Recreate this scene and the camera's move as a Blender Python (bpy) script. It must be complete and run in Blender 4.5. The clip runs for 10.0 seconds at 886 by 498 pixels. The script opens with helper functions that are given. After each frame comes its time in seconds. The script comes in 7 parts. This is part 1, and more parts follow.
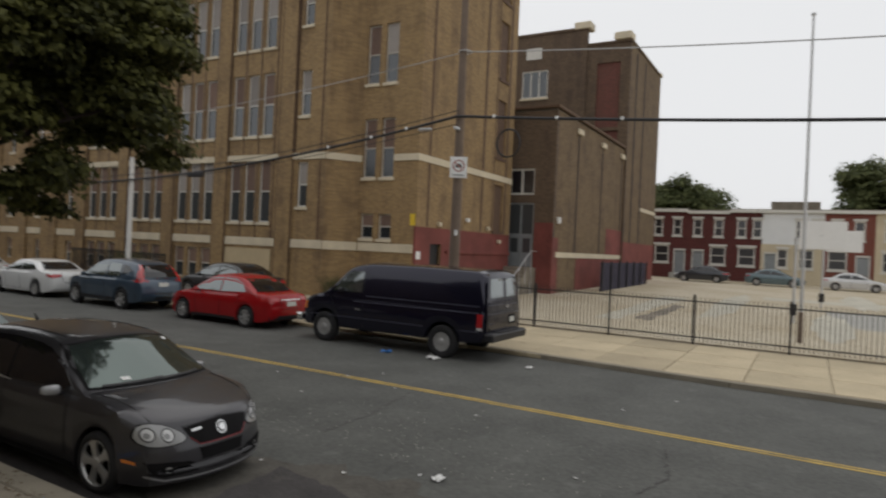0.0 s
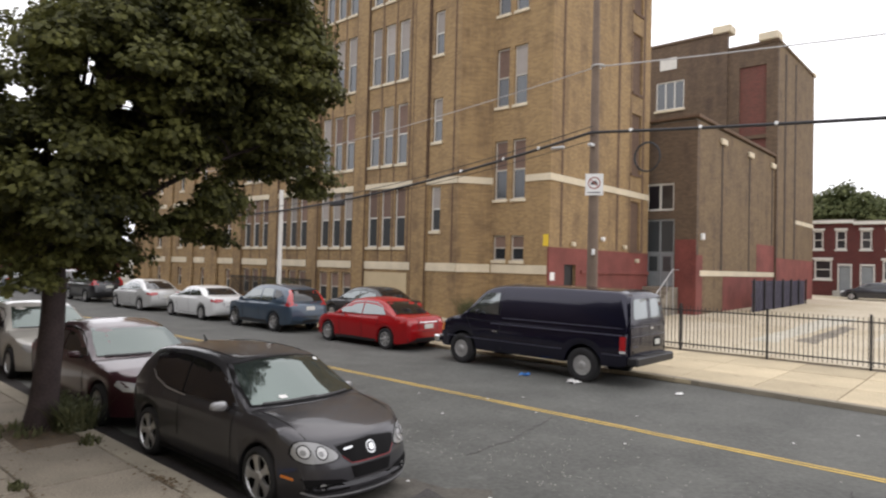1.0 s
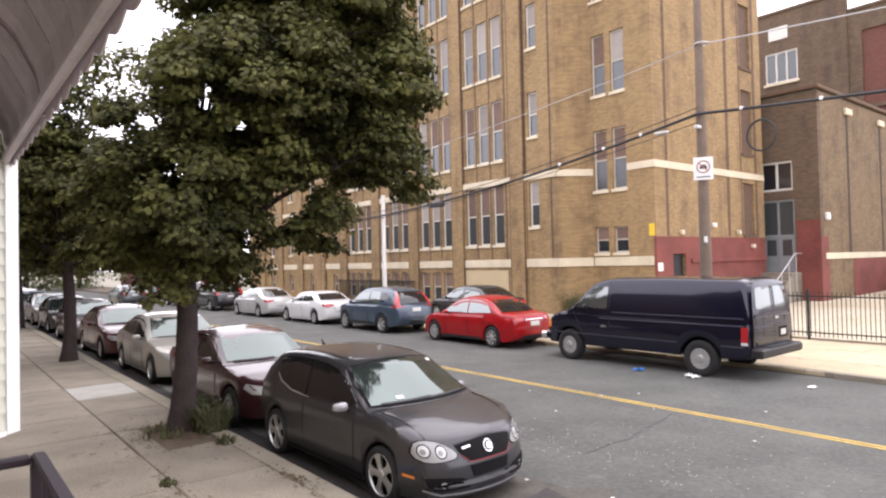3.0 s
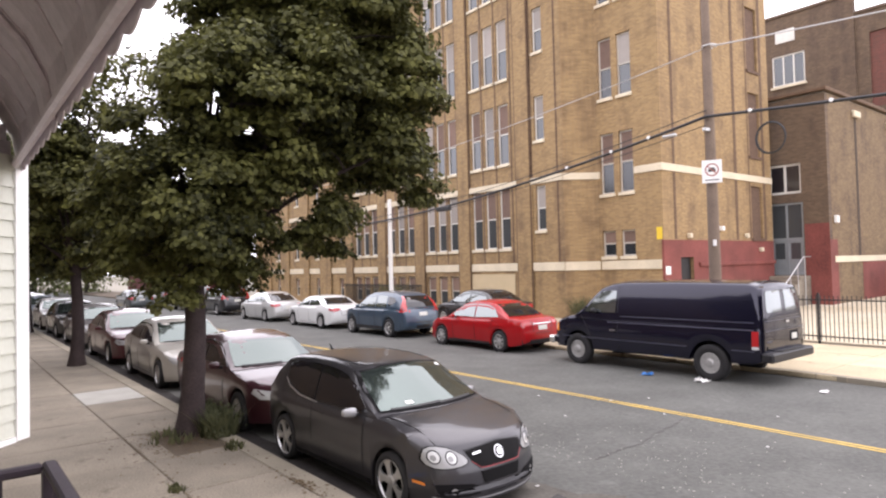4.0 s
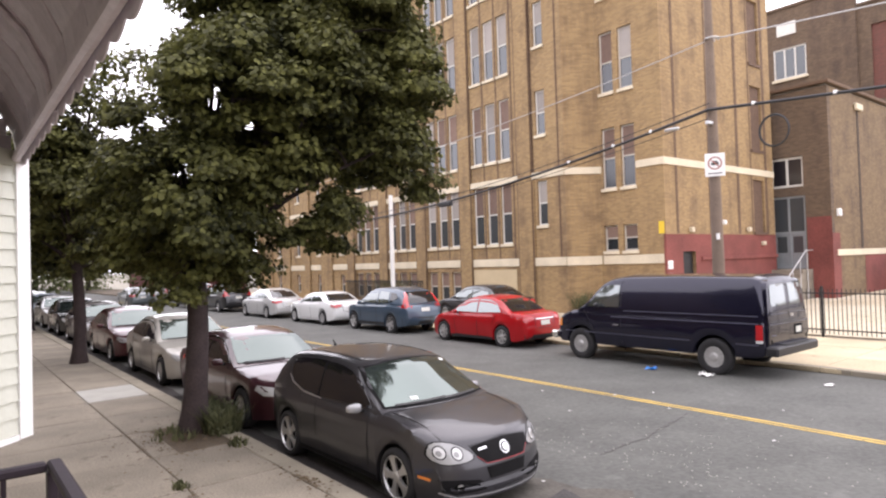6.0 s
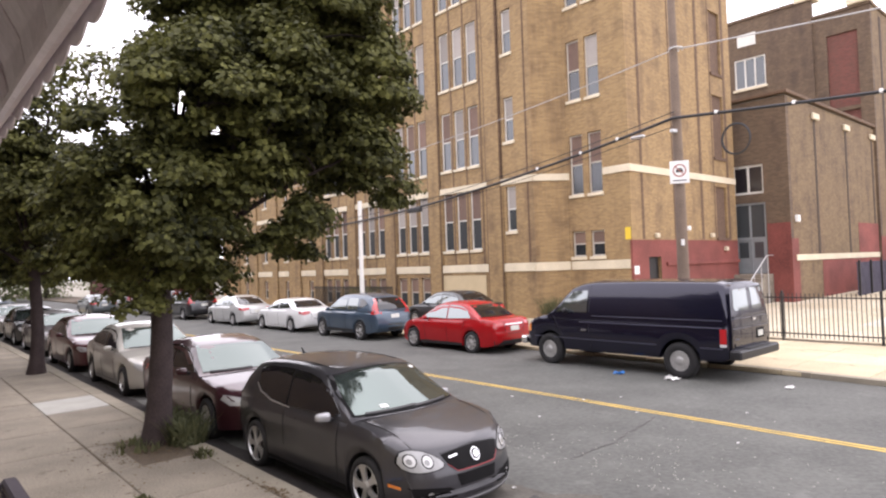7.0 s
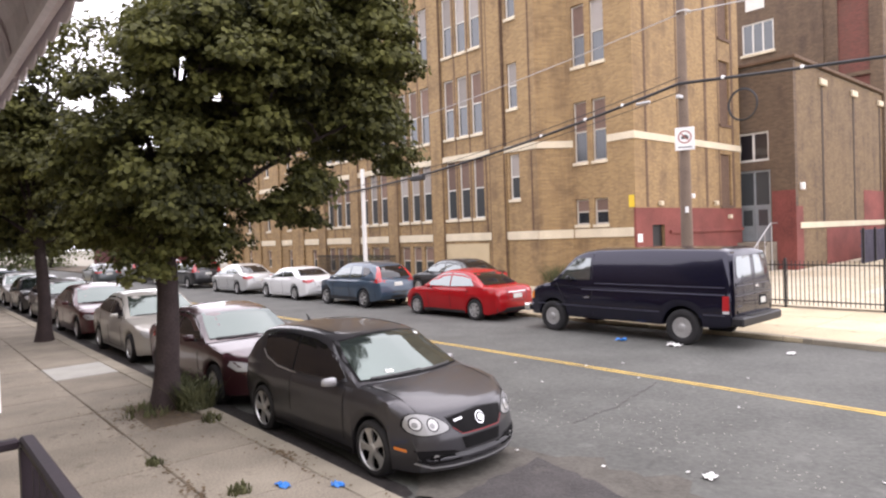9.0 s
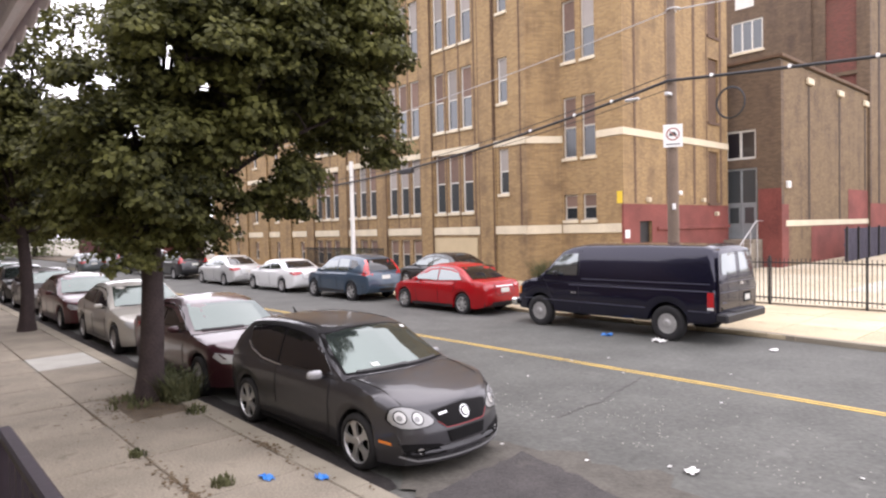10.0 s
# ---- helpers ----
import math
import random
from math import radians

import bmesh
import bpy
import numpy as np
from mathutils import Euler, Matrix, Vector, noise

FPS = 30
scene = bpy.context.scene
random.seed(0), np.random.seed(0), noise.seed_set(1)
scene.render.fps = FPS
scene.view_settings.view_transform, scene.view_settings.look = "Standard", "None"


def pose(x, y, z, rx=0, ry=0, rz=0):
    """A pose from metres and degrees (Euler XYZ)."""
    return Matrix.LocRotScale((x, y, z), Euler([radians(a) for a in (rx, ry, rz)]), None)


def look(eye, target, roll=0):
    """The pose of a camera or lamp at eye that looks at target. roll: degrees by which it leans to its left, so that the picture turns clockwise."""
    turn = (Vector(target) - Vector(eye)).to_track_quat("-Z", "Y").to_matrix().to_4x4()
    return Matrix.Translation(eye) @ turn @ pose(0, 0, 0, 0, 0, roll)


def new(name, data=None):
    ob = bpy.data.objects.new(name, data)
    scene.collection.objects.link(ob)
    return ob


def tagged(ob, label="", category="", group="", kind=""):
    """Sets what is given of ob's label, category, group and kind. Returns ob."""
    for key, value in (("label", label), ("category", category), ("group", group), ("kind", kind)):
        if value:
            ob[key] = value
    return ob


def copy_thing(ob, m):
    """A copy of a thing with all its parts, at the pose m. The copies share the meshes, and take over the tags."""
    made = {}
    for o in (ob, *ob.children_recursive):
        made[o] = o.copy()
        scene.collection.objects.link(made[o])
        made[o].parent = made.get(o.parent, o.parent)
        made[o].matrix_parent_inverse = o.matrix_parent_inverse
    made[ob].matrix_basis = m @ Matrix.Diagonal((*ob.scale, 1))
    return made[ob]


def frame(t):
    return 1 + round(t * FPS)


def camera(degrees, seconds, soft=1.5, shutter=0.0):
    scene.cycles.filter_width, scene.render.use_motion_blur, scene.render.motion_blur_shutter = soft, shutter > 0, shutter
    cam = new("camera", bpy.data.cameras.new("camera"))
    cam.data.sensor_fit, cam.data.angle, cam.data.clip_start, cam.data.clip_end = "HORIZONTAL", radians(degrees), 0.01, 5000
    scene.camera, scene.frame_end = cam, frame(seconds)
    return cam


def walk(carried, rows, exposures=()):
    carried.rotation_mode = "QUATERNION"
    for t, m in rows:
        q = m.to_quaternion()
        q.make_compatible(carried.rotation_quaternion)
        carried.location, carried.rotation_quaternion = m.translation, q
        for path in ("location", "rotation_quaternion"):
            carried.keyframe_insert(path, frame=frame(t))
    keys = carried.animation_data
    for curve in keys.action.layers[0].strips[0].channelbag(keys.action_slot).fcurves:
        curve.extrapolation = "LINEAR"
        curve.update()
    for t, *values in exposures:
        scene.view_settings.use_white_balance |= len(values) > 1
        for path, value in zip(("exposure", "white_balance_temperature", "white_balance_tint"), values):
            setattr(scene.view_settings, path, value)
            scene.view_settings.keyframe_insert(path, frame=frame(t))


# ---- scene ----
cam = camera(70.1, 10.0, soft=2.2, shutter=0.4)
PATH = [
    (0, (0.007, -0.277, 2.566), (1.737, 0.727, 2.561), 2.7),
    (0.5, (0.038, -0.198, 2.552), (1.631, 1.011, 2.596), 1.8),
    (1, (0.03, -0.109, 2.541), (1.517, 1.228, 2.591), 1.5),
    (1.5, (0.05, -0.018, 2.533), (1.486, 1.374, 2.562), 1.0),
    (2, (0.03, -0.028, 2.538), (1.427, 1.403, 2.579), 0.3),
    (2.5, (-0.022, -0.069, 2.553), (1.27, 1.458, 2.576), -1.2),
    (4, (-0.039, 0.009, 2.559), (1.208, 1.572, 2.614), -1.4),
    (4.5, (-0.03, 0.042, 2.541), (1.217, 1.605, 2.569), -1.7),
    (5, (-0.03, 0.079, 2.548), (1.186, 1.667, 2.568), -1.5),
    (6.5, (-0.038, 0.07, 2.546), (1.245, 1.604, 2.602), -1.9),
    (7, (-0.032, 0.091, 2.559), (1.288, 1.593, 2.616), -1.9),
    (7.5, (-0.029, 0.081, 2.556), (1.293, 1.58, 2.616), -1.9),
    (8, (-0.032, 0.095, 2.549), (1.301, 1.586, 2.608), -1.9),
    (8.5, (-0.071, 0.073, 2.549), (1.261, 1.565, 2.573), -2.1),
    (9, (-0.05, 0.104, 2.532), (1.261, 1.613, 2.491), -2.0),
    (9.5, (-0.05, 0.105, 2.53), (1.25, 1.624, 2.483), -1.9),
    (10, (-0.035, 0.094, 2.534), (1.302, 1.579, 2.472), -1.3),
]
walk(cam, [(t, look(eye, target, roll)) for t, eye, target, roll in PATH],
     exposures=[(0, -0.7, 6450, 10), (0.5, -0.2, 6450, 12), (1, 0.31, 6400, 14), (1.5, 0.73, 6380, 15), (2, 0.94, 6350, 18), (2.5, 1.06, 6350, 20), (4.5, 1.11, 6350, 21), (10, 1.13, 6350, 21)])
# world, sun, exposure
world = bpy.data.worlds.new("overcast_sky")
scene.world = world
world.use_nodes = True
wn, wl = world.node_tree.nodes, world.node_tree.links
bg = wn["Background"]
sky = wn.new("ShaderNodeTexSky")
sky.sky_type, sky.sun_disc = "NISHITA", False
sky.sun_elevation, sky.sun_rotation = radians(70), radians(70)
sky.air_density, sky.dust_density = 1.0, 3.0
hsv = wn.new("ShaderNodeHueSaturation")
hsv.inputs["Saturation"].default_value = 0.12
wl.new(sky.outputs["Color"], hsv.inputs["Color"])
cloud = wn.new("ShaderNodeMix")
cloud.data_type = "RGBA"
cloud.inputs["Factor"].default_value = 0.8
cloud.inputs["B"].default_value = (17.0, 17.1, 17.2, 1)
wl.new(hsv.outputs["Color"], cloud.inputs["A"])
wl.new(cloud.outputs["Result"], bg.inputs["Color"])
bg.inputs["Strength"].default_value = 0.09
sun = new("sun", bpy.data.lights.new("sun", "SUN"))
sun.data.energy, sun.data.angle, sun.data.color = 0.45, radians(60), (1.0, 0.95, 0.88)
sun.matrix_world = look((42, 14, 70), (18, 6, 0))


# ---- materials ----
def material(name, color, rough=0.7, metal=0.0, vary=0.15, scale=3.0, fine=40.0, bump=0.1, tint=None, each=0.0, coat=0.0, spec=0.5, specks=0.0, speck_color=(0.05, 0.045, 0.035)):
    m = bpy.data.materials.new(name)
    m.use_nodes = True
    n, l = m.node_tree.nodes, m.node_tree.links
    p = n["Principled BSDF"]
    p.inputs["Roughness"].default_value = rough
    p.inputs["Metallic"].default_value = metal
    p.inputs["Coat Weight"].default_value = coat
    p.inputs["Coat Roughness"].default_value = 0.04
    p.inputs["Specular IOR Level"].default_value = spec
    geo = n.new("ShaderNodeTexCoord")
    big = n.new("ShaderNodeTexNoise")
    big.inputs["Scale"].default_value, big.inputs["Detail"].default_value = scale, 5
    small = n.new("ShaderNodeTexNoise")
    small.inputs["Scale"].default_value, small.inputs["Detail"].default_value = fine, 3
    l.new(geo.outputs["Object"], big.inputs["Vector"])
    l.new(geo.outputs["Object"], small.inputs["Vector"])
    add = n.new("ShaderNodeMath")
    add.operation = "ADD"
    l.new(big.outputs["Fac"], add.inputs[0])
    l.new(small.outputs["Fac"], add.inputs[1])
    ramp = n.new("ShaderNodeMapRange")
    ramp.inputs["From Min"].default_value, ramp.inputs["From Max"].default_value = 0.6, 1.4
    l.new(add.outputs[0], ramp.inputs["Value"])
    mix = n.new("ShaderNodeMix")
    mix.data_type = "RGBA"
    dark = [c * (1 - vary) for c in color]
    light = [min(1, c * (1 + vary)) for c in (tint or color)]
    mix.inputs["A"].default_value, mix.inputs["B"].default_value = (*dark, 1), (*light, 1)
    l.new(ramp.outputs[0], mix.inputs["Factor"])
    out = mix.outputs["Result"]
    for size, low, high in ((2.3, 0.58, 0.70), (11.0, 0.62, 0.70)) if specks else ():
        sn = n.new("ShaderNodeTexNoise")
        sn.inputs["Scale"].default_value, sn.inputs["Detail"].default_value, sn.inputs["Roughness"].default_value = size, 6, 0.65
        l.new(geo.outputs["Object"], sn.inputs["Vector"])
        sr = n.new("ShaderNodeMapRange")
        sr.inputs["From Min"].default_value, sr.inputs["From Max"].default_value, sr.inputs["To Max"].default_value = low, high, specks
        l.new(sn.outputs["Fac"], sr.inputs["Value"])
        sm = n.new("ShaderNodeMix")
        sm.data_type = "RGBA"
        sm.inputs["B"].default_value = (*speck_color, 1)
        l.new(sr.outputs[0], sm.inputs["Factor"])
        l.new(out, sm.inputs["A"])
        out = sm.outputs["Result"]
    if each:
        info = n.new("ShaderNodeObjectInfo")
        span = n.new("ShaderNodeMapRange")
        span.inputs["To Min"].default_value, span.inputs["To Max"].default_value = 1 - each, 1 + each
        l.new(info.outputs["Random"], span.inputs["Value"])
        mul = n.new("ShaderNodeVectorMath")
        mul.operation = "SCALE"
        l.new(out, mul.inputs[0])
        l.new(span.outputs[0], mul.inputs["Scale"])
        out = mul.outputs[0]
    l.new(out, p.inputs["Base Color"])
    if bump:
        b = n.new("ShaderNodeBump")
        b.inputs["Strength"].default_value, b.inputs["Distance"].default_value = bump, 0.01
        l.new(small.outputs["Fac"], b.inputs["Height"])
        l.new(b.outputs[0], p.inputs["Normal"])
    return m


def brick_material(name, a, b, mortar, stain=0.5, axis="x", stain_color=(0.1, 0.06, 0.04)):
    """Coursed brick of real size on a wall whose normal is along the axis, with patches and streaks of weather."""
    m = bpy.data.materials.new(name)
    m.use_nodes = True
    n, l = m.node_tree.nodes, m.node_tree.links
    p = n["Principled BSDF"]
    p.inputs["Roughness"].default_value = 0.88
    tc = n.new("ShaderNodeTexCoord")
    sep = n.new("ShaderNodeSeparateXYZ")
    l.new(tc.outputs["Object"], sep.inputs[0])
    com = n.new("ShaderNodeCombineXYZ")
    l.new(sep.outputs["Y" if axis == "x" else "X"], com.inputs["X"])
    l.new(sep.outputs["Z"], com.inputs["Y"])
    br = n.new("ShaderNodeTexBrick")
    br.inputs["Scale"].default_value = 1.0
    br.inputs["Brick Width"].default_value, br.inputs["Row Height"].default_value = 0.215, 0.075
    br.inputs["Mortar Size"].default_value, br.inputs["Mortar Smooth"].default_value = 0.006, 0.3
    br.inputs["Bias"].default_value = 0.0
    br.inputs["Color1"].default_value, br.inputs["Color2"].default_value = (*a, 1), (*b, 1)
    br.inputs["Mortar"].default_value = (*mortar, 1)
    l.new(com.outputs[0], br.inputs["Vector"])
    mp = n.new("ShaderNodeMapping")
    mp.inputs["Scale"].default_value = (0.9, 0.9, 0.12)
    l.new(tc.outputs["Object"], mp.inputs["Vector"])
    st = n.new("ShaderNodeTexNoise")
    st.inputs["Scale"].default_value, st.inputs["Detail"].default_value, st.inputs["Roughness"].default_value = 1.3, 8, 0.65
    l.new(mp.outputs[0], st.inputs["Vector"])
    pat = n.new("ShaderNodeTexNoise")
    pat.inputs["Scale"].default_value, pat.inputs["Detail"].default_value, pat.inputs["Roughness"].default_value = 1.1, 9, 0.7
    l.new(tc.outputs["Object"], pat.inputs["Vector"])
    add = n.new("ShaderNodeMath")
    add.operation = "ADD"
    l.new(st.outputs["Fac"], add.inputs[0])
    l.new(pat.outputs["Fac"], add.inputs[1])
    r = n.new("ShaderNodeMapRange")
    r.inputs["From Min"].default_value, r.inputs["From Max"].default_value = 0.95, 1.35
    r.inputs["To Max"].default_value = stain
    l.new(add.outputs[0], r.inputs["Value"])
    mix = n.new("ShaderNodeMix")
    mix.data_type = "RGBA"
    l.new(r.outputs[0], mix.inputs["Factor"])
    l.new(br.outputs["Color"], mix.inputs["A"])
    mix.inputs["B"].default_value = (*stain_color, 1)
    l.new(mix.outputs["Result"], p.inputs["Base Color"])
    bp = n.new("ShaderNodeBump")
    bp.inputs["Strength"].default_value, bp.inputs["Distance"].default_value = 0.6, 0.01
    inv = n.new("ShaderNodeMath")
    inv.operation = "SUBTRACT"
    inv.inputs[0].default_value = 1.0
    l.new(br.outputs["Fac"], inv.inputs[1])
    l.new(inv.outputs[0], bp.inputs["Height"])
    l.new(bp.outputs[0], p.inputs["Normal"])
    return m


def glass_material(name, color, rough=0.03, alpha=1.0, metal=0.0, coat=0.6):
    """Dark window glass that mirrors the sky; alpha below 1 lets the inside show."""
    m = bpy.data.materials.new(name)
    m.use_nodes = True
    p = m.node_tree.nodes["Principled BSDF"]
    p.inputs["Base Color"].default_value = (*color, 1)
    p.inputs["Roughness"].default_value = rough
    p.inputs["IOR"].default_value = 1.5
    p.inputs["Metallic"].default_value = metal
    p.inputs["Specular IOR Level"].default_value = 0.9
    p.inputs["Coat Weight"].default_value = coat
    p.inputs["Alpha"].default_value = alpha
    return m


def leaf_material(name, dark, light):
    m = bpy.data.materials.new(name)
    m.use_nodes = True
    n, l = m.node_tree.nodes, m.node_tree.links
    p = n["Principled BSDF"]
    p.inputs["Roughness"].default_value = 0.6
    p.inputs["Specular IOR Level"].default_value = 0.2
    geo = n.new("ShaderNodeNewGeometry")
    tc = n.new("ShaderNodeTexCoord")
    noi = n.new("ShaderNodeTexNoise")
    noi.inputs["Scale"].default_value = 0.9
    l.new(tc.outputs["Object"], noi.inputs["Vector"])
    add = n.new("ShaderNodeMath")
    add.operation = "MULTIPLY_ADD"
    add.inputs[1].default_value = 0.55
    l.new(geo.outputs["Random Per Island"], add.inputs[0])
    l.new(noi.outputs["Fac"], add.inputs[2])
    r = n.new("ShaderNodeMapRange")
    r.inputs["From Min"].default_value, r.inputs["From Max"].default_value = 0.35, 1.15
    l.new(add.outputs[0], r.inputs["Value"])
    mix = n.new("ShaderNodeMix")
    mix.data_type = "RGBA"
    mix.inputs["A"].default_value, mix.inputs["B"].default_value = (*dark, 1), (*light, 1)
    l.new(r.outputs[0], mix.inputs["Factor"])
    l.new(mix.outputs["Result"], p.inputs["Base Color"])
    tr = n.new("ShaderNodeBsdfTranslucent")
    l.new(mix.outputs["Result"], tr.inputs["Color"])
    ms = n.new("ShaderNodeMixShader")
    ms.inputs[0].default_value = 0.33
    l.new(p.outputs[0], ms.inputs[1])
    l.new(tr.outputs[0], ms.inputs[2])
    l.new(ms.outputs[0], n["Material Output"].inputs["Surface"])
    return m


ASPHALT = material("asphalt", (0.089, 0.089, 0.081), 0.85, vary=0.36, scale=0.9, fine=16, bump=0.6, specks=0.35, speck_color=(0.17, 0.165, 0.155))
PATCH = material("tar_patch", (0.046, 0.041, 0.040), 0.85, vary=0.5, scale=2.5, fine=40, bump=0.6, specks=0.5, speck_color=(0.10, 0.09, 0.08))
YELLOW = material("yellow_road_paint", (0.62, 0.42, 0.09), 0.7, vary=0.25, scale=5, fine=30, bump=0.2, specks=0.7, speck_color=(0.16, 0.12, 0.05))
CONCRETE = material("grey_concrete", (0.22, 0.19, 0.148), 0.9, vary=0.48, scale=1.1, fine=45, bump=0.25, each=0.10, specks=0.6, speck_color=(0.085, 0.07, 0.05))
CONCRETE_PALE = material("pale_new_concrete", (0.36, 0.35, 0.315), 0.9, vary=0.2, scale=2, fine=45, bump=0.2)
CONCRETE_TAN = material("tan_concrete", (0.47, 0.39, 0.26), 0.9, vary=0.25, scale=0.8, fine=20, bump=0.25, each=0.14, specks=0.55, speck_color=(0.20, 0.15, 0.09))
CONCRETE_PINK = material("tan_yard_paving", (0.44, 0.35, 0.21), 0.9, tint=(0.48, 0.43, 0.34), vary=0.2, scale=0.25, fine=6, bump=0.2, specks=0.5, speck_color=(0.22, 0.17, 0.10))
CONCRETE_WHITE = material("worn_white_paving_paint", (0.47, 0.44, 0.36), 0.9, vary=0.3, scale=1.5, fine=12, bump=0.2)
KERB = material("kerb_stone", (0.25, 0.22, 0.17), 0.9, vary=0.25, scale=2, fine=50, bump=0.3, each=0.08)
GROUND = material("bare_ground", (0.2, 0.18, 0.14), 0.95, vary=0.3, scale=0.4, fine=10, bump=0.3)
SOIL = material("tree_pit_soil", (0.10, 0.075, 0.05), 0.95, vary=0.35, scale=6, fine=50, bump=0.7)
BRICK_X = brick_material("tan_brick_front", (0.35, 0.232, 0.107), (0.255, 0.164, 0.075), (0.30, 0.222, 0.135), stain=0.78, axis="x")
BRICK_Y = brick_material("tan_brick_end", (0.35, 0.232, 0.107), (0.255, 0.164, 0.075), (0.30, 0.222, 0.135), stain=0.78, axis="y")
# rear wing brick: street-facing copy has shade put into its colour
BRICK_REAR_SHADED_X = brick_material("brown_brick_rear_shaded", (0.15, 0.10, 0.062), (0.10, 0.067, 0.042), (0.128, 0.098, 0.072), stain=0.8, axis="x", stain_color=(0.05, 0.032, 0.028))
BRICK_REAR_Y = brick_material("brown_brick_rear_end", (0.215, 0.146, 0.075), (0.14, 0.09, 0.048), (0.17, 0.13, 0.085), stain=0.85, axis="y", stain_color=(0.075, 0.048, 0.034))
BRICK_RED = brick_material("red_brick_row", (0.115, 0.024, 0.02), (0.08, 0.018, 0.016), (0.10, 0.05, 0.045), axis="x", stain=0.2)
BRICK_RED2 = brick_material("orange_red_brick_row", (0.21, 0.055, 0.036), (0.15, 0.04, 0.028), (0.22, 0.12, 0.1), axis="x", stain=0.2)
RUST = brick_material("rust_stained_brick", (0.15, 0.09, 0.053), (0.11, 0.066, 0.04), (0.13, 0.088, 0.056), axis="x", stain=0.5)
RUST_Y = brick_material("rust_stained_brick_end", (0.15, 0.09, 0.053), (0.11, 0.066, 0.04), (0.13, 0.088, 0.056), axis="y", stain=0.5)
STREAK = material("dark_drip_stain", (0.045, 0.030, 0.023), 0.9, vary=0.4, scale=1.5, fine=20, bump=0.1)
INFILL = brick_material("dark_brick_infill", (0.14, 0.085, 0.055), (0.11, 0.065, 0.045), (0.12, 0.085, 0.06), axis="y", stain=0.4)
RED_INFILL = brick_material("dull_red_brick_infill", (0.17, 0.06, 0.045), (0.12, 0.045, 0.035), (0.13, 0.07, 0.06), axis="x", stain=0.4)
STONE = material("cream_limestone", (0.62, 0.54, 0.40), 0.85, vary=0.2, scale=1.2, fine=30, bump=0.15)
RED_PAINT = material("faded_red_masonry_paint", (0.185, 0.052, 0.042), 0.85, vary=0.5, scale=0.8, fine=18, bump=0.2)
TAN_BOARD = material("tan_painted_board", (0.50, 0.40, 0.25), 0.75, vary=0.1, scale=2, fine=30, bump=0.1)
WHITE_FRAME = material("white_window_paint", (0.62, 0.60, 0.55), 0.6, vary=0.12, scale=4, fine=40, bump=0.05)
GREY_FRAME = material("grey_brown_window_paint", (0.47, 0.43, 0.37), 0.6, vary=0.15, scale=4, fine=40, bump=0.05)
BLIND = material("brown_window_blind", (0.17, 0.11, 0.085), 0.85, vary=0.2, scale=2.5, fine=25, bump=0.05, each=0.25)
BLIND_PALE = material("pale_window_blind", (0.30, 0.27, 0.245), 0.85, vary=0.15, scale=2, fine=25, bump=0.05, each=0.2)
PANE = glass_material("dark_window_glass", (0.07, 0.077, 0.082), 0.13, metal=0.25, coat=0.2)
PANE_BLACK = glass_material("black_window_opening", (0.012, 0.010, 0.014), 0.3)
METAL_DOOR = material("grey_metal_door", (0.27, 0.29, 0.30), 0.5, metal=0.3, vary=0.15, scale=3, fine=30, bump=0.05)
IRON = material("black_iron", (0.018, 0.017, 0.018), 0.55, metal=0.2, vary=0.3, scale=6, fine=40, bump=0.1)
RAIL = material("dark_plum_rail_paint", (0.02, 0.011, 0.018), 0.65, vary=0.25, scale=5, fine=40, bump=0.1)
STEEL = material("galvanised_steel", (0.55, 0.55, 0.55), 0.45, metal=0.6, vary=0.12, scale=2, fine=40, bump=0.05)
POLE_WHITE = material("white_painted_pole", (0.72, 0.70, 0.66), 0.5, vary=0.08, scale=2, fine=30, bump=0.05)
WOOD_POLE = material("weathered_pole_wood", (0.17, 0.125, 0.095), 0.9, vary=0.3, scale=2, fine=35, bump=0.4)
CABLE = material("black_cable", (0.02, 0.019, 0.021), 0.6, vary=0.2, scale=4, fine=30, bump=0)
WIRE = material("grey_wire", (0.42, 0.41, 0.40), 0.5, vary=0.1, scale=4, fine=30, bump=0)
SIGN_WHITE = material("white_sign_face", (0.80, 0.79, 0.77), 0.5, vary=0.05, scale=4, fine=30, bump=0)
SIGN_RED = material("red_sign_print", (0.36, 0.13, 0.10), 0.5, vary=0.1, scale=4, fine=30, bump=0)
SIGN_AND_ROOM_DARK = material("dark_print_and_unlit_room", (0.05, 0.05, 0.05), 0.6, vary=0.1, scale=4, fine=30, bump=0)
YELLOW_BOX = material("yellow_box_paint", (0.72, 0.50, 0.03), 0.5, vary=0.1, scale=4, fine=30, bump=0)
SIDING = material("cream_vinyl_siding", (0.58, 0.585, 0.50), 0.5, vary=0.06, scale=3, fine=40, bump=0.05)
TRIM_WHITE = material("white_corner_trim", (0.83, 0.82, 0.80), 0.45, vary=0.04, scale=3, fine=40, bump=0.03)
AWNING = material("mauve_grey_awning_metal", (0.60, 0.53, 0.55), 0.5, metal=0.2, vary=0.15, scale=2, fine=30, bump=0.05)
AWNING_DARK = material("awning_seam_metal", (0.52, 0.45, 0.47), 0.5, metal=0.2, vary=0.2, scale=2, fine=30, bump=0.05)
BARK = material("brown_bark", (0.042, 0.029, 0.028), 0.95, vary=0.4, scale=5, fine=30, bump=0.9)
LEAF = leaf_material("maple_leaf", (0.016, 0.019, 0.010), (0.155, 0.155, 0.045))
LEAF_FAR = leaf_material("far_leaf", (0.05, 0.066, 0.025), (0.17, 0.185, 0.075))
GRASS = leaf_material("weed_leaf", (0.05, 0.06, 0.03), (0.15, 0.15, 0.075))
